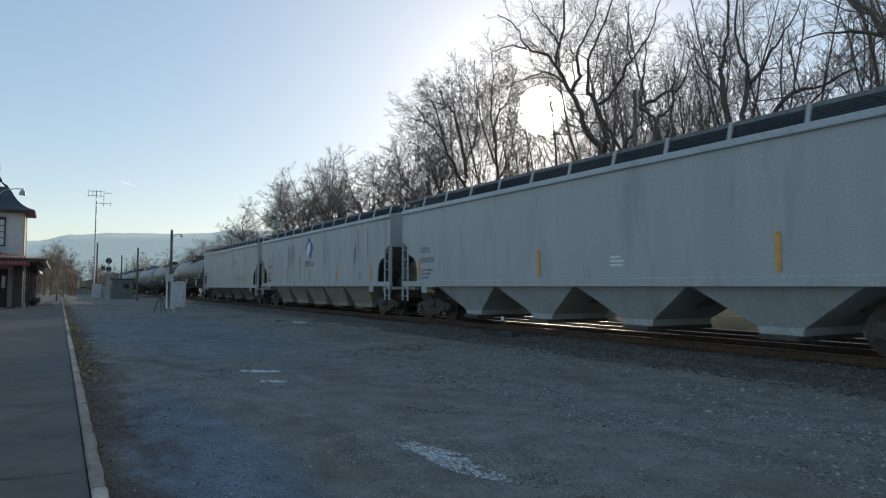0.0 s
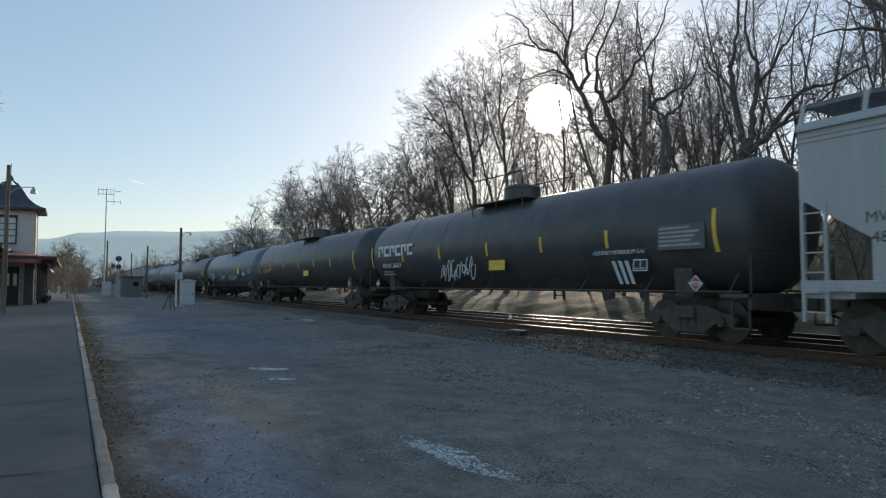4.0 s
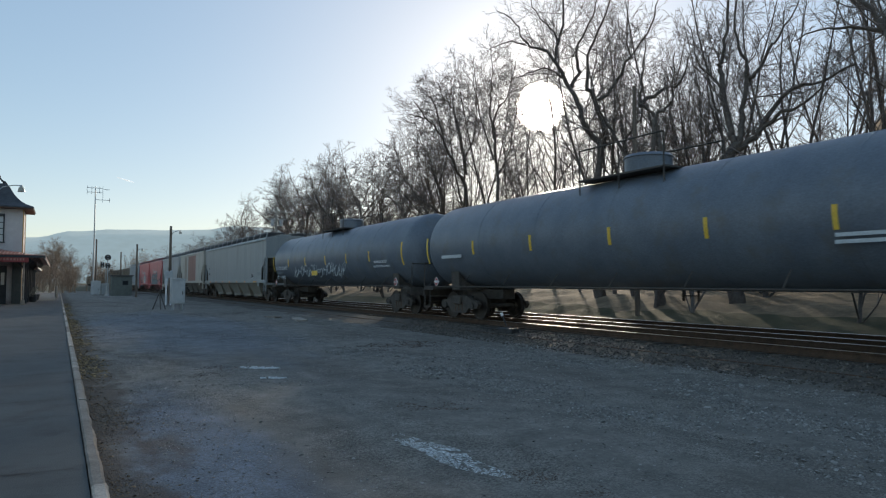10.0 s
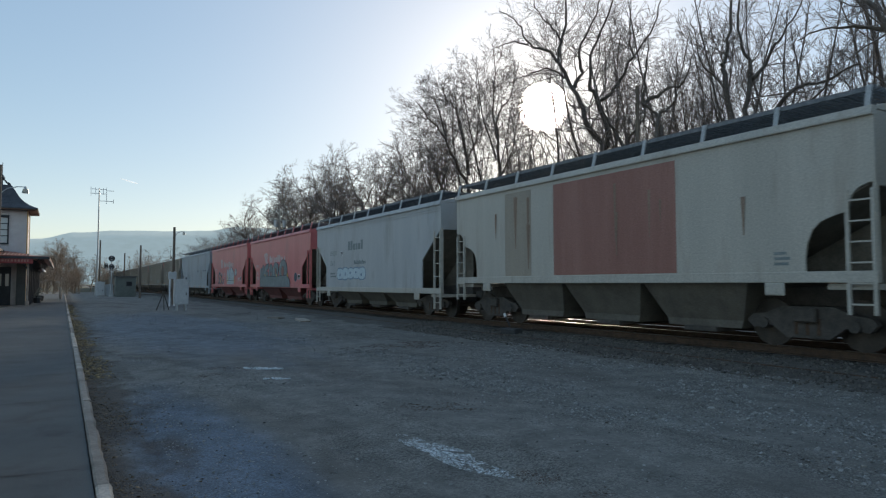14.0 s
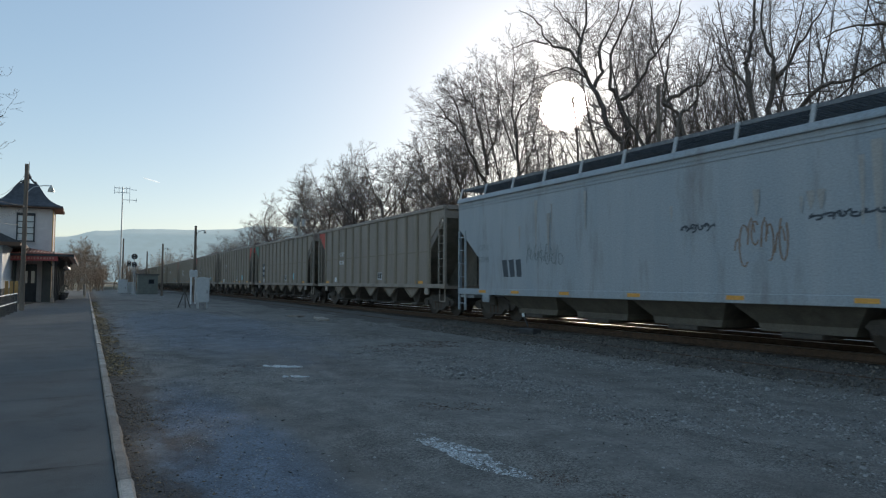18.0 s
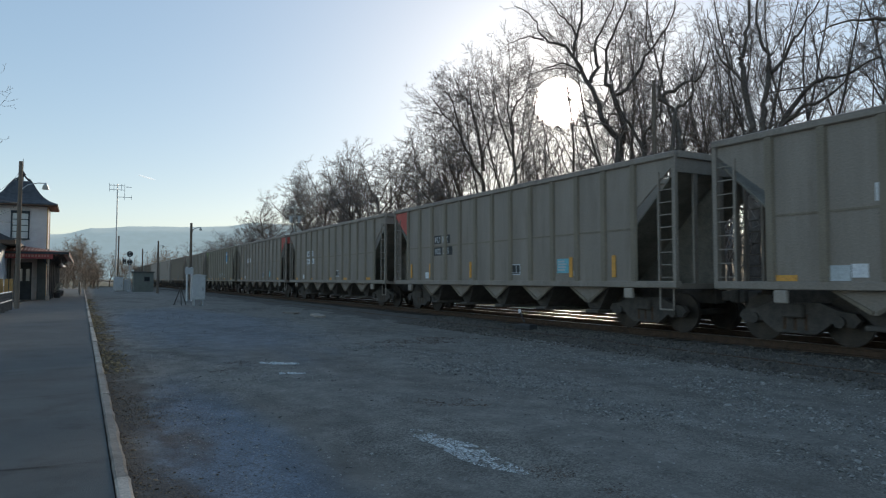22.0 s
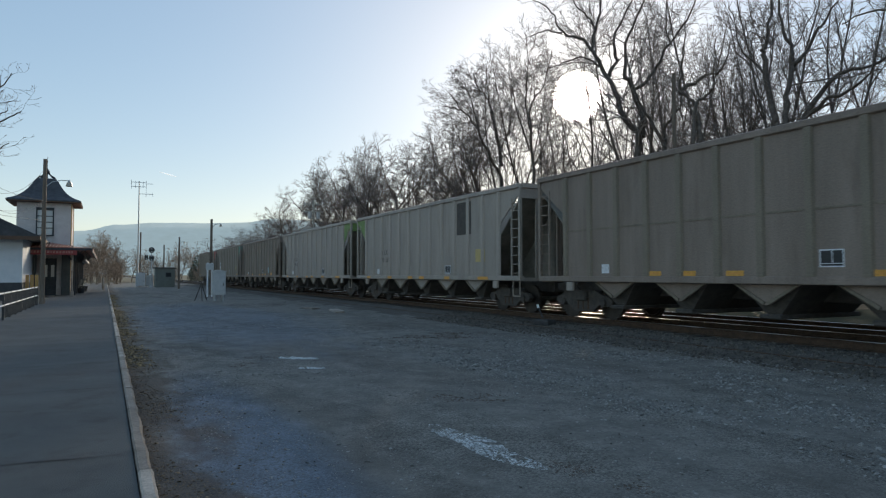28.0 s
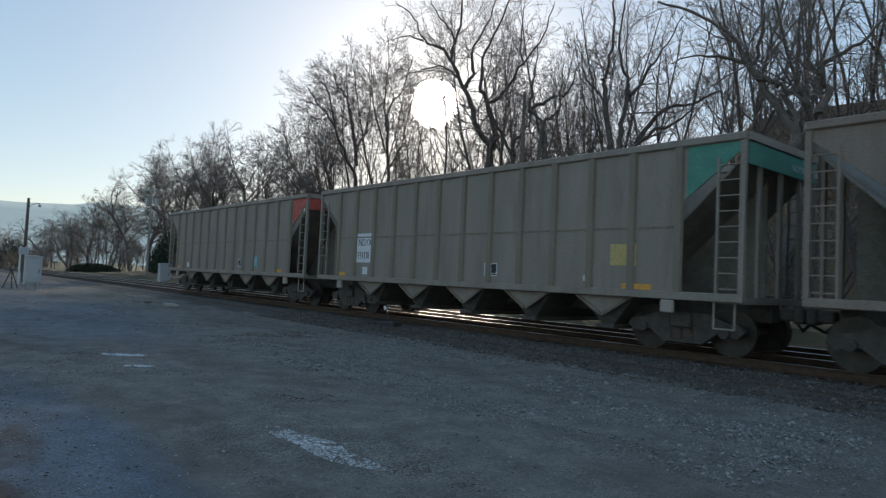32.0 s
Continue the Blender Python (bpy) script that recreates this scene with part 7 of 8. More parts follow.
def blocks(car, x, y0, y1, z0, z1, n, material, seed, gap=0.22):
    """A trade name reduced to plain blocks of its size and colour."""
    rnd = random.Random(seed)
    w = (y0 - y1) / n
    for i in range(n):
        hh = (z1 - z0) * (1.0 if i == 0 or rnd.random() < 0.3 else 0.68)
        plate(car, "name_block", y0 - (i + 1 - gap) * w, y0 - i * w, z0, z0 + hh, M[material], x, t=0.004)


def stains(car, x, hl, z0, z1, n, material, seed):
    """Drawn-out rust and soot runs down a side."""
    rnd = random.Random(seed)
    for i in range(n):
        y, w, top = rnd.uniform(-hl + 1.8, hl - 1.8), rnd.uniform(0.05, 0.22), rnd.uniform(z0 + 0.55 * (z1 - z0), z1)
        low = rnd.uniform(z0, z0 + 0.5 * (z1 - z0))
        if -0.75 < y < 1.2:                             # kept clear for the badge
            continue
        pts = [(y - w / 2, top), (y + w / 2, top), (y + w * rnd.uniform(0.2, 0.4), (top + low) / 2), (y + w * 0.1, low), (y - w * 0.1, low), (y - w * rnd.uniform(0.2, 0.4), (top + low) / 2)]
        outline(car, "rust_run", pts, M[material], x - 0.0012 * i, t=0.001)


def mark_cars():
    c = [(a[0], a[2], a[3]) for a in CARS]
    # 0: long light grey hopper
    car, x, hl = c[0]
    letters(car, "CEFX", 8.40, 2.50, 0.22, M["black"], x, stretch=1.02)
    letters(car, "360330", 8.38, 2.13, 0.22, M["black"], x, stretch=1.12)
    letters(car, "LD LMT 215600 LO", 8.34, 1.82, 0.085, M["black"], x)
    letters(car, "LT WT 70400", 8.30, 1.68, 0.085, M["black"], x)
    letters(car, "CUFT 6541", 8.26, 1.54, 0.085, M["black"], x)
    for y in (8.5, 1.3, -5.91):
        strip(car, x, y, 1.55, 2.3, "orange")
    bars(car, -1.5, 1.72, 0.5, 0.3, 3, M["white"], x)
    # 1: streaked white hopper with a blue leaf badge
    car, x, hl = c[1]
    letters(car, "ADMX", 8.41, 2.39, 0.21, M["black"], x, stretch=1.0)
    letters(car, "64225", 8.37, 1.92, 0.22, M["black"], x, stretch=1.0)
    bars(car, 8.33, 1.52, 0.85, 0.3, 2, M["black"], x)
    for s in (1,):
        outline(car, "badge", ((0.95, 3.35), (0.30, 3.98), (-0.42, 3.35), (0.05, 2.72)), M["badge_blue"], x, "blue diamond badge", t=0.004)
        outline(car, "badge_leaf", ((0.66, 3.06), (0.64, 3.36), (0.42, 3.60), (0.10, 3.68), (0.06, 3.34), (0.2, 3.05), (0.42, 2.92)), M["white"], x - 0.006, t=0.004)
        blocks(car, x, 0.90, -0.55, 2.32, 2.66, 3, "grey_paint", 3)
    for y in (8.56, 4.4, 0.2, -3.9, -8.0):
        strip(car, x, y, 1.5, 2.25, "orange")
    bars(car, -6.6, 1.55, 0.4, 0.3, 3, M["grey_paint"], x)
    stains(car, x, hl, 1.6, 3.9, 26, "soot", 31)
    # 2: white hopper with faint stains
    car, x, hl = c[2]
    letters(car, "MWCX", 8.55, 2.32, 0.2, M["black"], x)
    letters(car, "480985", 8.45, 1.98, 0.2, M["black"], x)
    outline(car, "badge", ((-2.74, 3.1), (-2.92, 3.36), (-3.17, 3.05), (-2.98, 2.79)), M["grey_paint"], x, "small dark diamond mark", t=0.004)
    for y in (5.88, 3.22, 0.36, -2.67, -5.34, -8.4):
        strip(car, x, y, 1.53, 2.02, "orange")
    scrawl(car, x, -5.0, -6.4, 1.35, 2.1, 11, "lime_pale", 5, 0.06)
    scrawl(car, x, -3.2, -4.5, 1.5, 2.2, 14, "grey_paint", 6, 0.02)
    bars(car, 3.4, 2.5, 0.4, 0.25, 3, M["grey_paint"], x)
    stains(car, x, hl, 1.6, 3.8, 14, "soot", 32)
    # 3: black tank with white name blocks
    car, x, hl = c[3]
    bm = B()
    for i in range(6):
        y, w, z0, z1 = 8.5 - i * 0.56, 0.46, 2.45, 2.90
        for a, b, p, q in ((0, w, z1 - 0.11, z1), (0, 0.13, z0, z1 - 0.11), (0.13, w, z0, z0 + 0.11)) if i % 2 else ((0, w, z1 - 0.11, z1), (0, 0.13, z0, z1 - 0.11), (w - 0.13, w, z0 + 0.15, z1 - 0.11)):
            box(bm, x - 0.012, x, y - b, y - a, p, q)
        part("name_block", bm, M["white"], car)
        bm = B()
    bm.free()
    letters(car, "PROX 36657", 8.06, 1.96, 0.20, M["white"], x, stretch=1.2)
    bars(car, 7.9, 1.62, 1.3, 0.22, 2, M["grey_paint"], x)
    plate(car, "panel", -1.15, -0.26, 1.72, 2.04, M["yellow"], x - 0.005, "yellow notice panel")
    letters(car, "LIQUEFIED PETROLEUM GAS", -5.14, 2.02, 0.10, M["white"], x)
    data_box(car, x, -6.53, 1.59, 0.45, 0.28)
    plate(car, "panel", -8.6, -7.3, 2.05, 2.62, M["dim_field"], x - 0.005, "stencilled data panel")
    bars(car, -7.35, 2.1, 1.2, 0.48, 5, M["soot"], x - 0.014)
    scrawl(car, x, 2.9, 0.6, 1.35, 2.25, 14, "pale_paint", 7, 0.05)
    for k in range(3):
        outline(car, "sprayed_stroke", ((-5.8 - 0.22 * k, 1.85), (-5.92 - 0.22 * k, 1.85), (-6.2 - 0.2 * k, 1.28), (-6.1 - 0.2 * k, 1.28)), M["pale_paint"], x - 0.004)
    # 4: black tank, yellow letters
    car, x, hl = c[4]
    letters(car, "UTLX 936999", 8.0, 2.06, 0.26, M["yellow"], x)
    bars(car, 5.6, 2.05, 0.35, 0.3, 3, M["grey_paint"], x)
    plate(car, "panel", -2.1, -1.2, 1.75, 2.05, M["yellow"], x - 0.005, "yellow notice panel")
    # 5: blue grey tank with aqua scrawls
    car, x, hl = c[5]
    letters(car, "GATX 215586", 8.26, 2.07, 0.22, M["white"], x, stretch=1.28)
    bars(car, 8.2, 1.85, 1.8, 0.12, 1, M["grey_paint"], x)
    plate(car, "panel", -4.81, -4.07, 2.05, 2.52, M["yellow"], x - 0.005, "yellow notice panel")
    bars(car, -5.84, 1.9, 1.15, 0.28, 2, M["white"], x)
    plate(car, "panel", -8.7, -7.6, 2.03, 2.62, M["dim_field"], x - 0.005, "stencilled data panel")
    bars(car, -7.65, 2.08, 1.0, 0.48, 5, M["soot"], x - 0.014)
    scrawl(car, x, -0.9, -4.2, 1.55, 2.15, 16, "aqua_paint", 8, 0.06)
    scrawl(car, x, 2.4, 0.8, 1.6, 2.2, 9, "aqua_paint", 9, 0.06)
    scrawl(car, x, 6.4, 5.15, 1.58, 2.15, 9, "aqua_paint", 10, 0.06)
    # 6: black tank, yellow letters
    car, x, hl = c[6]
    letters(car, "UTLX 958360", 7.97, 2.04, 0.26, M["yellow"], x)
    letters(car, "STAY", 2.88, 1.70, 0.20, M["aqua_paint"], x, "sprayed_lettering", stretch=0.95)
    bars(car, -5.6, 1.95, 1.2, 0.2, 2, M["yellow"], x)
    data_box(car, x, -6.8, 1.6, 0.45, 0.28)
    plate(car, "panel", -8.9, -7.7, 2.05, 2.62, M["dim_field"], x - 0.005, "stencilled data panel")
    bars(car, -7.75, 2.1, 1.05, 0.48, 5, M["soot"], x - 0.014)
    # 7: blue grey tank
    car, x, hl = c[7]
    bars(car, 8.2, 2.05, 1.9, 0.2, 1, M["pale_paint"], x)
    bars(car, -5.6, 1.9, 1.6, 0.25, 2, M["pale_paint"], x)
    # 8: blue grey tank with long scrawl
    car, x, hl = c[8]
    letters(car, "GATX 215492", 8.62, 2.04, 0.22, M["white"], x, stretch=1.25)
    bars(car, 8.43, 1.8, 1.8, 0.1, 1, M["grey_paint"], x)
    scrawl(car, x, 8.3, 6.6, 1.48, 1.75, 8, "pale_paint", 12, 0.04)
    letters(car, "NON-ODORIZED", -6.19, 2.10, 0.12, M["white"], x)
    letters(car, "LIQUEFIED PETROLEUM GAS", -6.19, 1.92, 0.09, M["white"], x)
    scrawl(car, x, 4.86, -3.0, 1.5, 2.3, 30, "pale_paint", 13, 0.045)
    plate(car, "panel", 1.0, 1.9, 1.65, 1.9, M["yellow"], x - 0.003, "yellow notice panel")
    for i in (3, 4, 5, 6, 7, 8):                       # diamond hazard placards near both ends
        car, x, hl = c[i]
        for y in (8.6, -8.32):
            outline(car, "placard", ((y, 1.10), (y + 0.19, 1.29), (y, 1.48), (y - 0.19, 1.29)), M["white"], x + 0.02, "white and red diamond placard")
            outline(car, "placard_edge", ((y, 1.14), (y + 0.14, 1.28), (y, 1.24), (y - 0.14, 1.28)), M["red_tri"], x + 0.012)
            outline(car, "placard_edge", ((y, 1.44), (y + 0.13, 1.33), (y, 1.35), (y - 0.13, 1.33)), M["red_tri"], x + 0.012)
        letters(car, "1075", -8.22, 1.265, 0.07, M["black"], x + 0.009)
    # 9: pale grey hopper with orange strips
    car, x, hl = c[9]
    letters(car, "CITX", 8.92, 2.37, 0.2, M["black"], x)
    letters(car, "700810", 8.81, 1.92, 0.21, M["black"], x)
    data_box(car, x, -6.47, 1.57, 0.53, 0.33)
    flat_strips(car, x - 0.026, (7.8, 5.4, 2.8, 0.25, -2.2, -4.7), 1.28)
    flat_strips(car, x - 0.026, (-7.5,), 1.28, w=0.9)
    bars(car, -8.2, 1.75, 0.8, 0.2, 3, M["grey_paint"], x)
    stains(car, x, hl, 1.6, 3.9, 8, "soot", 33)
    # 10: tan hopper with red brown bands
    car, x, hl = c[10]
    plate(car, "painted_band", -2.6, 1.6, 1.47, 3.98, M["brown_paint"], x, "faded red brown band", t=0.003)
    plate(car, "painted_band", 2.6, 3.9, 1.47, 3.98, M["tan_dark"], x, "faded brown band", t=0.003)
    bars(car, -4.9, 1.55, 0.35, 0.3, 3, M["grey_paint"], x)
    stains(car, x, hl, 1.6, 3.9, 12, "rust_paint", 34)
    # 11: off white hopper
    car, x, hl = c[11]
    letters(car, "SHQX", 4.65, 2.65, 0.24, M["grey_paint"], x)
    letters(car, "3512", 4.65, 2.15, 0.24, M["grey_paint"], x)
    bars(car, 4.6, 1.53, 0.9, 0.27, 2, M["grey_paint"], x)
    blocks(car, x, 2.25, 0.4, 2.82, 3.25, 6, "grey_paint", 14)
    blocks(car, x, 1.51, 0.1, 2.14, 2.33, 9, "grey_paint", 15)
    sprayed(car, x, 3.6, 0.2, 1.0 + 0.46, 2.0, 5, "aqua_pale", "blue_rim", 16)
    data_box(car, x, 3.2, 2.6, 0.3, 0.22)
    # 12, 13: red hoppers with a pale trade mark
    for i, y0 in ((12, 2.97), (13, 2.86)):
        car, x, hl = c[i]
        for k in range(4):
            outline(car, "logo_stroke", ((y0 - 0.02 - 0.16 * k, 3.22), (y0 - 0.12 - 0.16 * k, 3.22), (y0 - 0.50 - 0.13 * k, 2.58), (y0 - 0.40 - 0.13 * k, 2.58)), M["logo"], x, t=0.003)
        stroke(car, x - 0.005, y0 - 0.3, y0 - 0.95, 2.58, 3.22, ((0.0, 1.0), (0.6, 1.0), (0.95, 0.82), (0.95, 0.6), (0.6, 0.45), (0.3, 0.42), (0.55, 0.3), (1.0, 0.0)), 0.10, "logo", "logo_loop")
        for k, (w, h0, h1) in enumerate(((0.27, 0, 1), (0.27, 0, 0.72), (0.16, 0, 0.95), (0.26, 0, 0.72), (0.24, 0, 0.72), (0.26, 0, 1), (0.32, 0, 1), (0.27, 0, 0.7), (0.17, 0, 0.7), (0.27, -0.25, 0.7))):
            ya = y0 - 1.38 - 0.36 * k
            z0, z1 = 2.60 + 0.46 * h0, 2.60 + 0.46 * h1
            w *= 1.05 if k < 6 else 0.8
            outline(car, "logo_mark", blob(14, ya - w / 2, (z0 + z1) / 2, w / 2, (z1 - z0) / 2, random.Random(k), 4.0, 0.0), M["logo"], x, t=0.003)
        letters(car, "POTX", 4.97, 2.33, 0.21, M["logo"], x)
        letters(car, "2241" if i == 12 else "2380", 4.95, 1.87, 0.21, M["logo"], x)
        bars(car, 4.9, 1.5, 0.8, 0.25, 2, M["logo"], x)
        data_box(car, x, -4.39, 1.5, 0.42, 0.27)
    car, x, hl = c[12]
    shape(car, x - 0.026, 3.85, -3.0, 1.06, 1.75, ((0, 0), (0.01, 0.7), (0.1, 1), (0.5, 0.9), (0.9, 1), (0.98, 0.6), (1, 0)), "grey_paint", "dark_paint")
    glyphs = (
        (3.92, 2.85, 1.30, 2.42, ((0, 0), (0.03, 0.72), (0.16, 0.9), (0.3, 0.85), (0.5, 0.5), (0.52, 0.88), (0.68, 1.05), (0.9, 1.0), (1.0, 0.75), (1.0, 0), (0.72, 0), (0.66, 0.28), (0.45, 0.1), (0.32, 0.4), (0.28, 0))),
        (2.80, 1.75, 1.28, 2.50, ((0, 0), (0, 0.6), (0.08, 0.85), (0.35, 0.95), (0.95, 1.05), (1.0, 0.82), (0.5, 0.68), (0.48, 0.60), (0.88, 0.58), (0.86, 0.42), (0.5, 0.40), (0.5, 0.26), (1.0, 0.22), (0.98, 0))),
        (1.70, 0.80, 1.28, 2.52, ((0, 0), (0.02, 0.62), (0.15, 0.9), (0.5, 1.0), (0.85, 0.9), (1.0, 0.65), (0.98, 0.4), (0.72, 0.36), (0.66, 0.58), (0.5, 0.66), (0.38, 0.52), (0.38, 0.3), (0.52, 0.2), (0.98, 0.22), (0.96, 0))),
        (0.74, -0.55, 1.28, 2.56, ((0, 0), (0.02, 0.7), (0.2, 0.95), (0.55, 1.02), (0.9, 0.9), (1.0, 0.62), (0.86, 0.42), (0.92, 0.2), (0.95, 0), (0.3, 0))),
        (-0.62, -2.35, 1.30, 2.70, [(0.5 + 0.5 * math.cos(k * 0.4189) * (1 + 0.03 * (k % 2)), 0.5 + 0.5 * math.sin(k * 0.4189)) for k in range(15)]),
    )
    for k, (ya, yb, za, zb, pts) in enumerate(glyphs):
        shape(car, x - 0.008 - 0.009 * (k % 2), ya, yb, za, zb, pts, "grey_paint", "dark_paint", 0.055)
        stroke(car, x - 0.028, ya, yb, za, zb, ((0.12, 0.3), (0.12, 0.7), (0.25, 0.86)), 0.035, "pale_paint", "sprayed_shine")
    for ya, yb, za, zb in ((0.25, -0.12, 1.86, 2.22), (-1.22, -1.72, 1.72, 2.32)):
        shape(car, x - 0.024, ya, yb, za, zb, oval(0.5, 0.5, 0.5, 0.5), "brown_paint", "dark_paint", 0.03, "sprayed_eye")
    shape(car, x, -3.72, -4.24, 1.39, 1.87, oval(0.5, 0.5, 0.5, 0.5), "dark_paint", "blue_rim", 0.03)
    stroke(car, x - 0.012, -3.82, -4.15, 1.46, 1.80, ((0.1, 0.3), (0.3, 0.8), (0.7, 0.75), (0.5, 0.45), (0.9, 0.2)), 0.04, "blue_rim")
    for y in (2.6, -0.1, -2.45):
        strip(car, x - 0.012, y, 1.36, 1.87)
    car, x, hl = c[13]
    for w, mat, dx in ((0.30, "aqua_pale", 0.0), (0.23, "dark_paint", 0.006)):
        stroke(car, x - 0.003 - dx, 3.60, 2.85, 1.25, 2.15, ((0.95, 0.95), (0.5, 1.0), (0.15, 0.85), (0.2, 0.6), (0.6, 0.45), (0.75, 0.2), (0.45, 0.02), (0.05, 0.1)), w, mat)
        stroke(car, x - 0.004 - dx, 2.70, 2.10, 1.22, 2.12, ((0.15, 1.0), (0.15, 0.0)), w, mat)
        stroke(car, x - 0.005 - dx, 2.70, 1.70, 1.22, 2.12, ((0.6, 0.95), (0.2, 0.5), (0.45, 0.25), (0.8, 0.05)), w, mat)
        stroke(car, x - 0.006 - dx, 1.90, 1.30, 1.2, 1.75, ((0.2, 0.05), (0.55, 0.2), (0.75, 0.7), (1.0, 0.8)), w * 0.7, mat)
    stroke(car, x - 0.003, 1.35, 0.85, 1.75, 2.25, ((0.0, 0.9), (0.25, 0.1), (0.5, 0.7), (0.75, 0.1), (1.0, 0.95)), 0.08, "pale_paint")
    shape(car, x, 0.35, -2.45, 1.12, 2.72, ((0.0, 0.38), (0.03, 0.7), (0.16, 0.86), (0.19, 0.68), (0.3, 0.78), (0.36, 1.0), (0.42, 0.78), (0.52, 0.8), (0.575, 1.08), (0.62, 0.9), (0.72, 0.82), (0.88, 0.68), (0.97, 0.5), (1.0, 0.35), (0.93, 0.12), (0.91, 0.0), (0.06, 0.0)), "pale_paint", "black", 0.05)
    for pts in (((0.02, 0.25), (0.98, 0.25)), ((0.12, 0.25), (0.10, 0.5), (0.17, 0.8), (0.22, 0.55), (0.28, 0.27)), ((0.32, 0.6), (0.36, 0.42), (0.46, 0.38), (0.40, 0.3)), ((0.36, 0.7), (0.44, 0.5), (0.38, 0.32)), ((0.5, 0.8), (0.47, 0.55), (0.56, 0.52), (0.52, 0.35), (0.66, 0.33)), ((0.68, 0.6), (0.76, 0.48), (0.72, 0.7), (0.82, 0.5), (0.78, 0.36), (0.9, 0.3)), ((0.2, 0.25), (0.21, 0.0)), ((0.45, 0.25), (0.44, 0.0)), ((0.7, 0.25), (0.71, 0.0))):
        stroke(car, x - 0.010, 0.35, -2.45, 1.12, 2.72, pts, 0.035, "black")
    shape(car, x, -2.55, -3.25, 1.88, 2.40, oval(0.5, 0.5, 0.5, 0.5), "pale_paint", "black", 0.04)
    for pts in (((0.15, 0.8), (0.22, 0.55), (0.32, 0.75), (0.4, 0.55), (0.5, 0.8)), ((0.55, 0.85), (0.6, 0.6), (0.7, 0.8), (0.8, 0.6)), ((0.4, 0.4), (0.25, 0.35), (0.4, 0.25), (0.25, 0.15)), ((0.6, 0.42), (0.5, 0.3), (0.65, 0.2), (0.5, 0.12)), ((0.75, 0.45), (0.72, 0.15), (0.88, 0.18))):
        stroke(car, x - 0.010, -2.55, -3.25, 1.88, 2.40, pts, 0.04, "black")
    scrawl(car, x, -3.65, -4.2, 1.4, 1.75, 6, "pale_paint", 24, 0.025)
    for y in (2.5, -0.2, -2.5):
        strip(car, x - 0.018, y, 1.36, 1.87)
    # 14: scuffed blue grey hopper
    car, x, hl = c[14]
    letters(car, "CSFX", 6.9, 2.35, 0.2, M["grey_paint"], x)
    letters(car, "53395", 6.9, 1.95, 0.2, M["grey_paint"], x)
    for k in range(3):
        outline(car, "dark_slot", ((5.45 - 0.38 * k, 1.98), (5.18 - 0.38 * k, 2.0), (5.08 - 0.36 * k, 1.45), (5.34 - 0.36 * k, 1.45)), M["dark_paint"], x, t=0.003)
    scrawl(car, x, 4.1, 2.4, 1.7, 2.5, 12, "grey_paint", 25, 0.03)
    scrawl(car, x, -3.2, -4.4, 1.55, 2.6, 8, "rust_paint", 26, 0.035)
    scrawl(car, x, -1.8, -2.7, 2.4, 2.56, 9, "dark_paint", 27, 0.04)
    scrawl(car, x, -4.8, -6.6, 2.42, 2.58, 16, "dark_paint", 30, 0.04)
    flat_strips(car, x - 0.026, (6.6, 4.7, 2.3, -0.35, -3.2, -5.8), 0.93)
    stains(car, x, hl, 1.6, 3.9, 16, "soot", 41)
    # coal cars
    marks = (
        ("FU RX", "932 06", 4.2, None), ("NDYX", "931029", 4.72, "dark_paint"), ("MI  LX", "25  053", 4.3, "white"), ("FU  RX", "932  205", 3.98, "black"), ("WF  RX", "935  542", 3.95, "white"), ("MI  LX", "99  003", 3.9, "white"), (None, None, 0, None),
        (None, None, 0, None), (None, None, 0, None), ("TI  LX", "420  151", 4.35, None), ("TI  LX", "420  155", 4.35, None), (None, None, 0, None), ("NDYX", "934338", 4.9, "white"), (None, None, 0, None))
    STRIPS = {2: (6.0, 3.23, -0.12, -2.49, -5.58), 3: (), 4: (6.15, 3.17, -0.2, -2.5, -5.5), 6: (5.9, 3.7, 1.85, 0.55, -2.45, -5.4), 8: (2.91, 1.88, 0.63, -2.26, -5.2),
              9: (5.82, 3.13, 0.83, -0.31, -2.6, -5.31), 10: (6.04, 3.32, 0.94, -0.21, -2.53, -5.4), 11: (4.98, 2.72, -0.29, -1.58, -2.55, -4.8)}
    for i, (a, b, y, field) in enumerate(marks):
        car, x, hl = c[15 + i]
        xx = x - 0.004
        pale = i in (9, 10)
        if a == "NDYX":                                 # one panel within a bay
            plate(car, "number_panel", 4.30, 5.17, 1.66, 2.6, M[field], xx, t=0.003)
            ink = M["white"] if field == "dark_paint" else M["black"]
            letters(car, a, 5.08, 2.2, 0.24, ink, xx - 0.004, stretch=0.82)
            letters(car, b, 5.11, 1.78, 0.24, ink, xx - 0.004, stretch=0.68)
        elif a:
            if field:
                if field == "dark_paint":
                    plate(car, "number_panel", y - 1.05, y + 0.08, 1.66, 2.6, M[field], xx, t=0.003)
                else:
                    plate(car, "number_panel", y - 0.45, y + 0.06, 2.58, 2.89, M[field], xx, t=0.003)
                    plate(car, "number_panel", y - 1.15, y - 0.62, 2.58, 2.89, M[field], xx, t=0.003)
                    if field == "black" or i == 4:
                        plate(car, "number_panel", y - 0.55, y + 0.08, 2.14, 2.45, M[field], xx, t=0.003)
                        plate(car, "number_panel", y - 1.32, y - 0.68, 2.14, 2.45, M[field], xx, t=0.003)
            ink = M["white"] if field in ("black", "dark_paint") or i == 0 else M["black"]
            zt = 2.62 if not pale else 2.18
            if field == "dark_paint":
                zt = 2.2
            letters(car, a, y, zt, 0.22, ink, xx - 0.004, stretch=1.08)
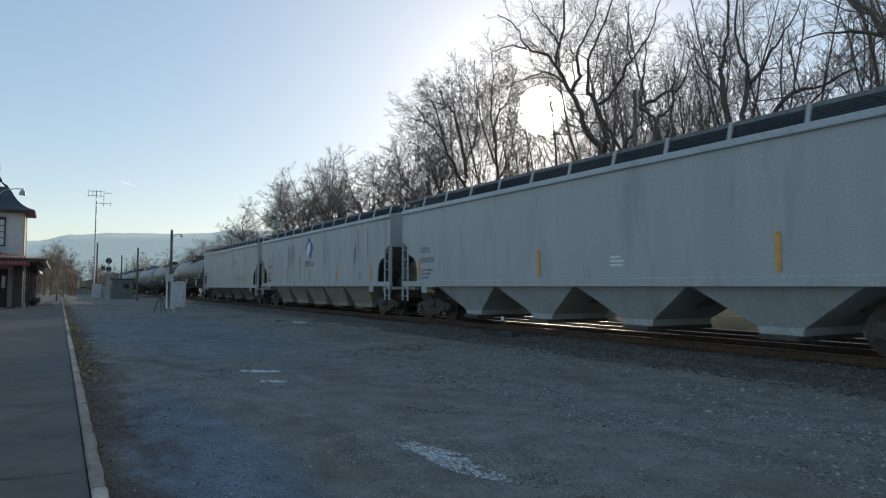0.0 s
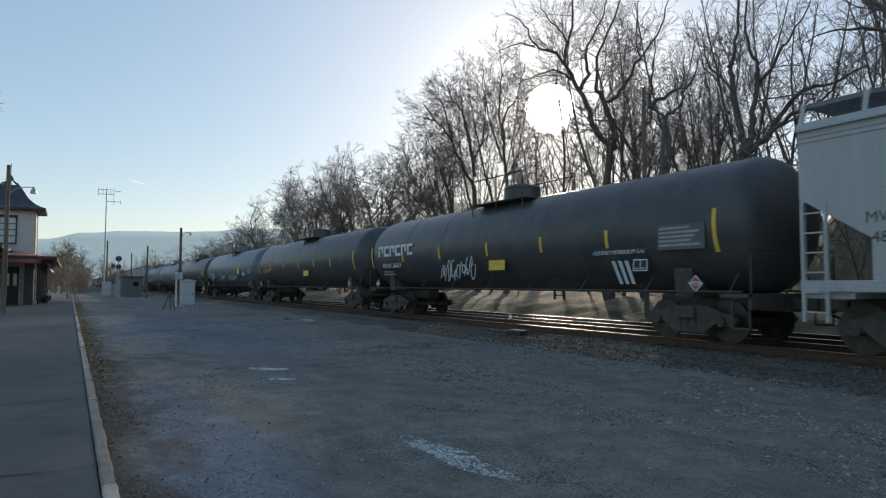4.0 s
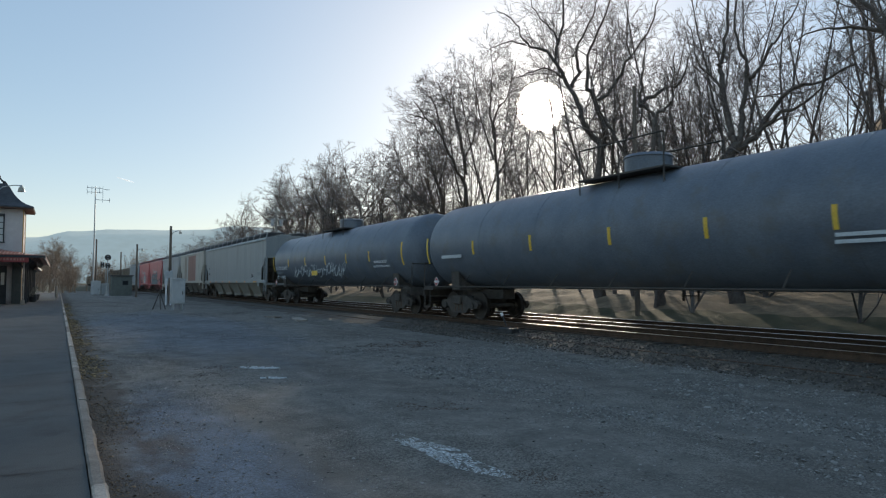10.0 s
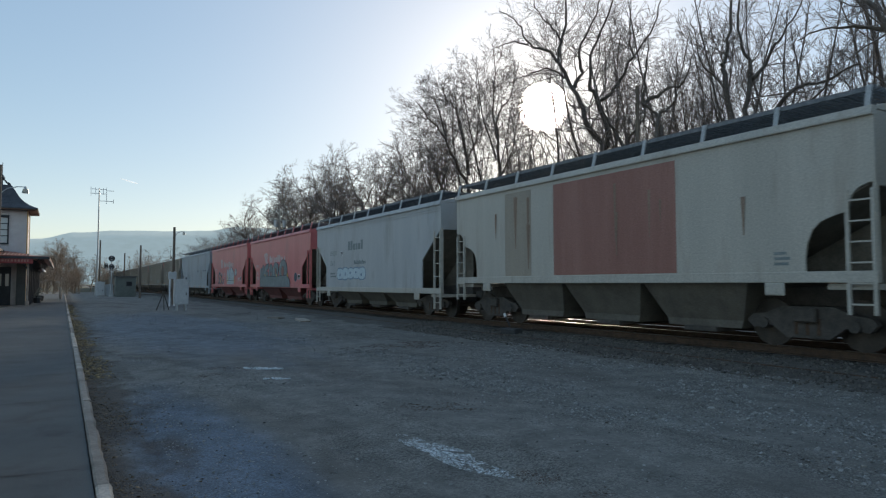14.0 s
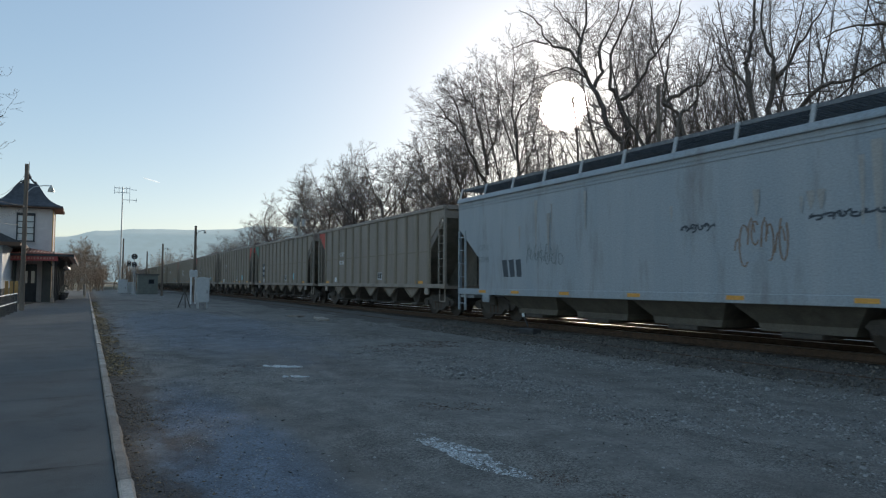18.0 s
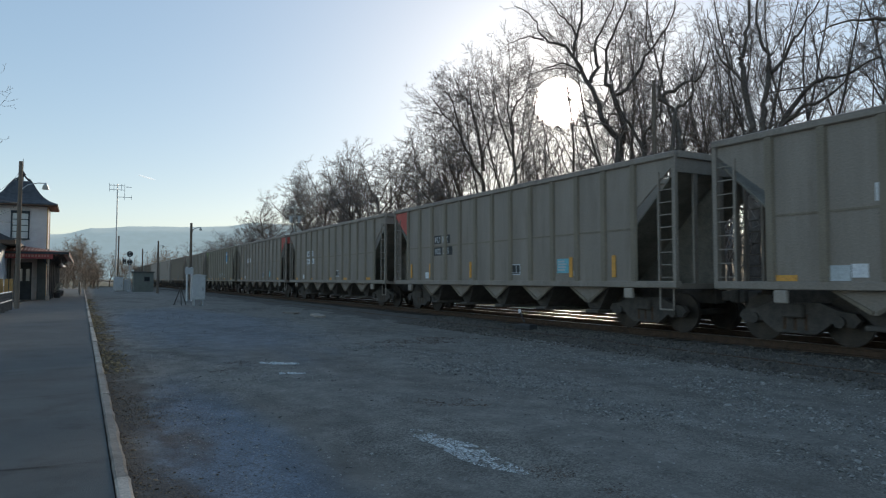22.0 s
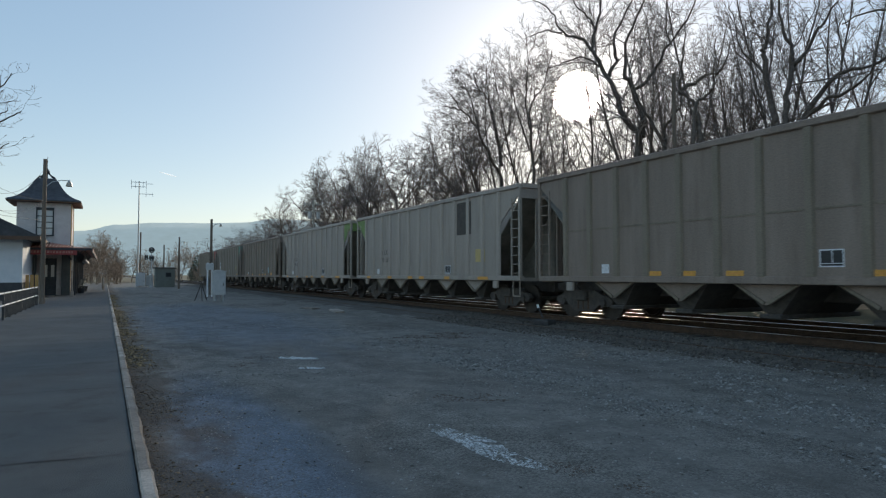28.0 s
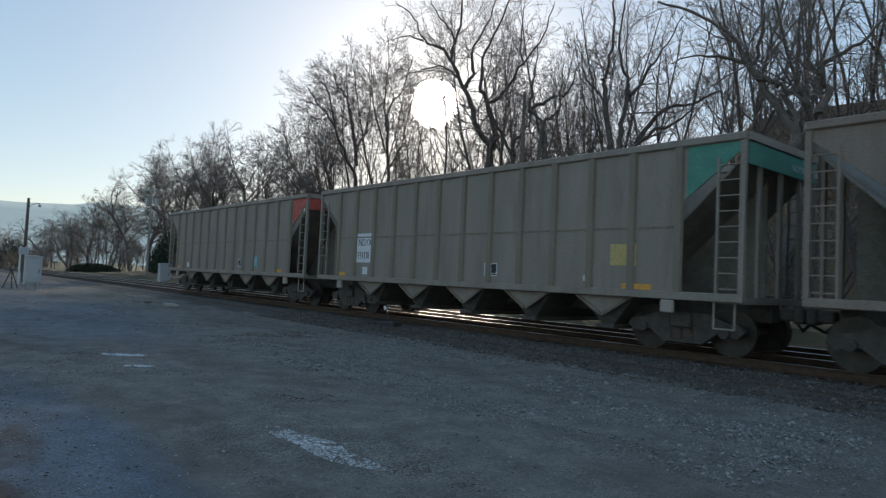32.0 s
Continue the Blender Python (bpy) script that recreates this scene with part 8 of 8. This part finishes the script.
            letters(car, b, y + 0.02, zt - 0.43 if not pale else 1.84, 0.22, ink, xx - 0.004, stretch=1.02)
        data_box(car, xx, (-1.15, -1.2, -1.18, -1.1, -1.1, -1.2, -2.46, -2.3, -1.22, -2.38, -2.32, -1.4, -0.9, -1.6)[i], 1.38 if not pale else 1.27)
        if i in (1, 2, 3, 5, 11, 13):
            yb = -3.0 if i in (1, 5, 13) else -3.58 if i == 11 else -3.35
            plate(car, "panel", yb - 0.5, yb, 1.42, 1.82, M["teal"], xx, "teal stencil panel")
            bars(car, yb - 0.05, 1.46, 0.38, 0.32, 4, M["pale_paint"], xx - 0.009)
        plate(car, "panel", 4.5, 4.78, 1.28, 1.52, M["white"], xx, "small white notice")
        plate(car, "panel", -4.25, -4.05, 1.35, 1.47, M["white"], xx, "small white notice")
        for yy in STRIPS.get(i, (6.0, -5.4)):
            w = 0.7 if yy < -4.5 else 0.44
            if pale:
                plate(car, "reflector", yy - w / 2, yy + w / 2, 1.07, 1.18, M["orange"], -1.622, "flat orange reflective strip")
            else:
                plate(car, "reflector", yy - w / 2, yy + w / 2, 1.215, 1.33 if i != 11 or yy > -4 else 1.42, M["orange"], xx, "flat orange reflective strip")
        if i == 3:
            for yy in (6.0, 4.36, 1.37, -3.95, -5.61):
                strip(car, xx, yy, 1.3, 1.85, "orange", 0.14)
        if i == 8:
            strip(car, xx, 6.33, 1.4, 1.86, "orange", 0.14)
        if i == 2:
            plate(car, "panel", 4.8, 5.25, 1.22, 1.5, M["pale_paint"], xx, "pale blue notice")
        if i in (9, 12):
            plate(car, "panel", -5.38, -4.74, 1.7, 2.15, M["dull_yellow"], xx, "faded yellow square")
        if i == 9:
            plate(car, "panel", -4.4, -3.35, 2.72, 3.92, M["iron"], xx, "dark square patch")
    car, x, hl = c[21]
    plate(car, "panel", -4.11, -3.25, 2.85, 3.72, M["blue"], x - 0.006, "blue company panel")
    bars(car, -3.33, 3.38, 0.68, 0.26, 1, M["white"], x - 0.016)
    bars(car, -3.33, 2.98, 0.68, 0.28, 3, M["teal"], x - 0.016)
    plate(car, "panel", -4.11, -3.25, 2.70, 2.846, M["white"], x - 0.006, "white strip")
    plate(car, "panel", -5.16, -4.74, 2.88, 3.29, M["dull_yellow"], x - 0.006, "faded orange square")
    scrawl(car, x - 0.004, 0.1, -1.8, 1.4, 1.95, 16, "pale_paint", 28, 0.045)
    bm = B()
    box(bm, x - 0.03, x, -hl + 1.3, hl - 1.3, 2.42, 2.47)
    part("seam", bm, M["alu_olive"], car)
    car, x, hl = c[22]
    # not spray paint: pale strokes painted for the lit patches on this side
    scrawl(car, x - 0.004, 2.6, -1.6, 1.25, 1.95, 14, "alu_light", 29, 0.06)

    for i, text in ((16, "NDYX 931029"), (27, "NDYX 934338")):
        car, x, hl = c[i]
        end_letters(car, text, 0.35, -hl - 0.014, 3.72, 0.15, M["pale_paint"])


mark_cars()


# ---- motion ----
def travel(t):
    """How far the train has come after t seconds."""
    k = t / 10
    return 142.86 * k + 2.026 * k * k - 0.1267 * k ** 3


def motions():
    for car, y, _, _ in CARS:
        walk(car, [(t, pose(TRACK, y - travel(t), RAIL_Z)) for t in (0, 4, 8, 12, 16, 20, 24, 28, 32)])


motions()
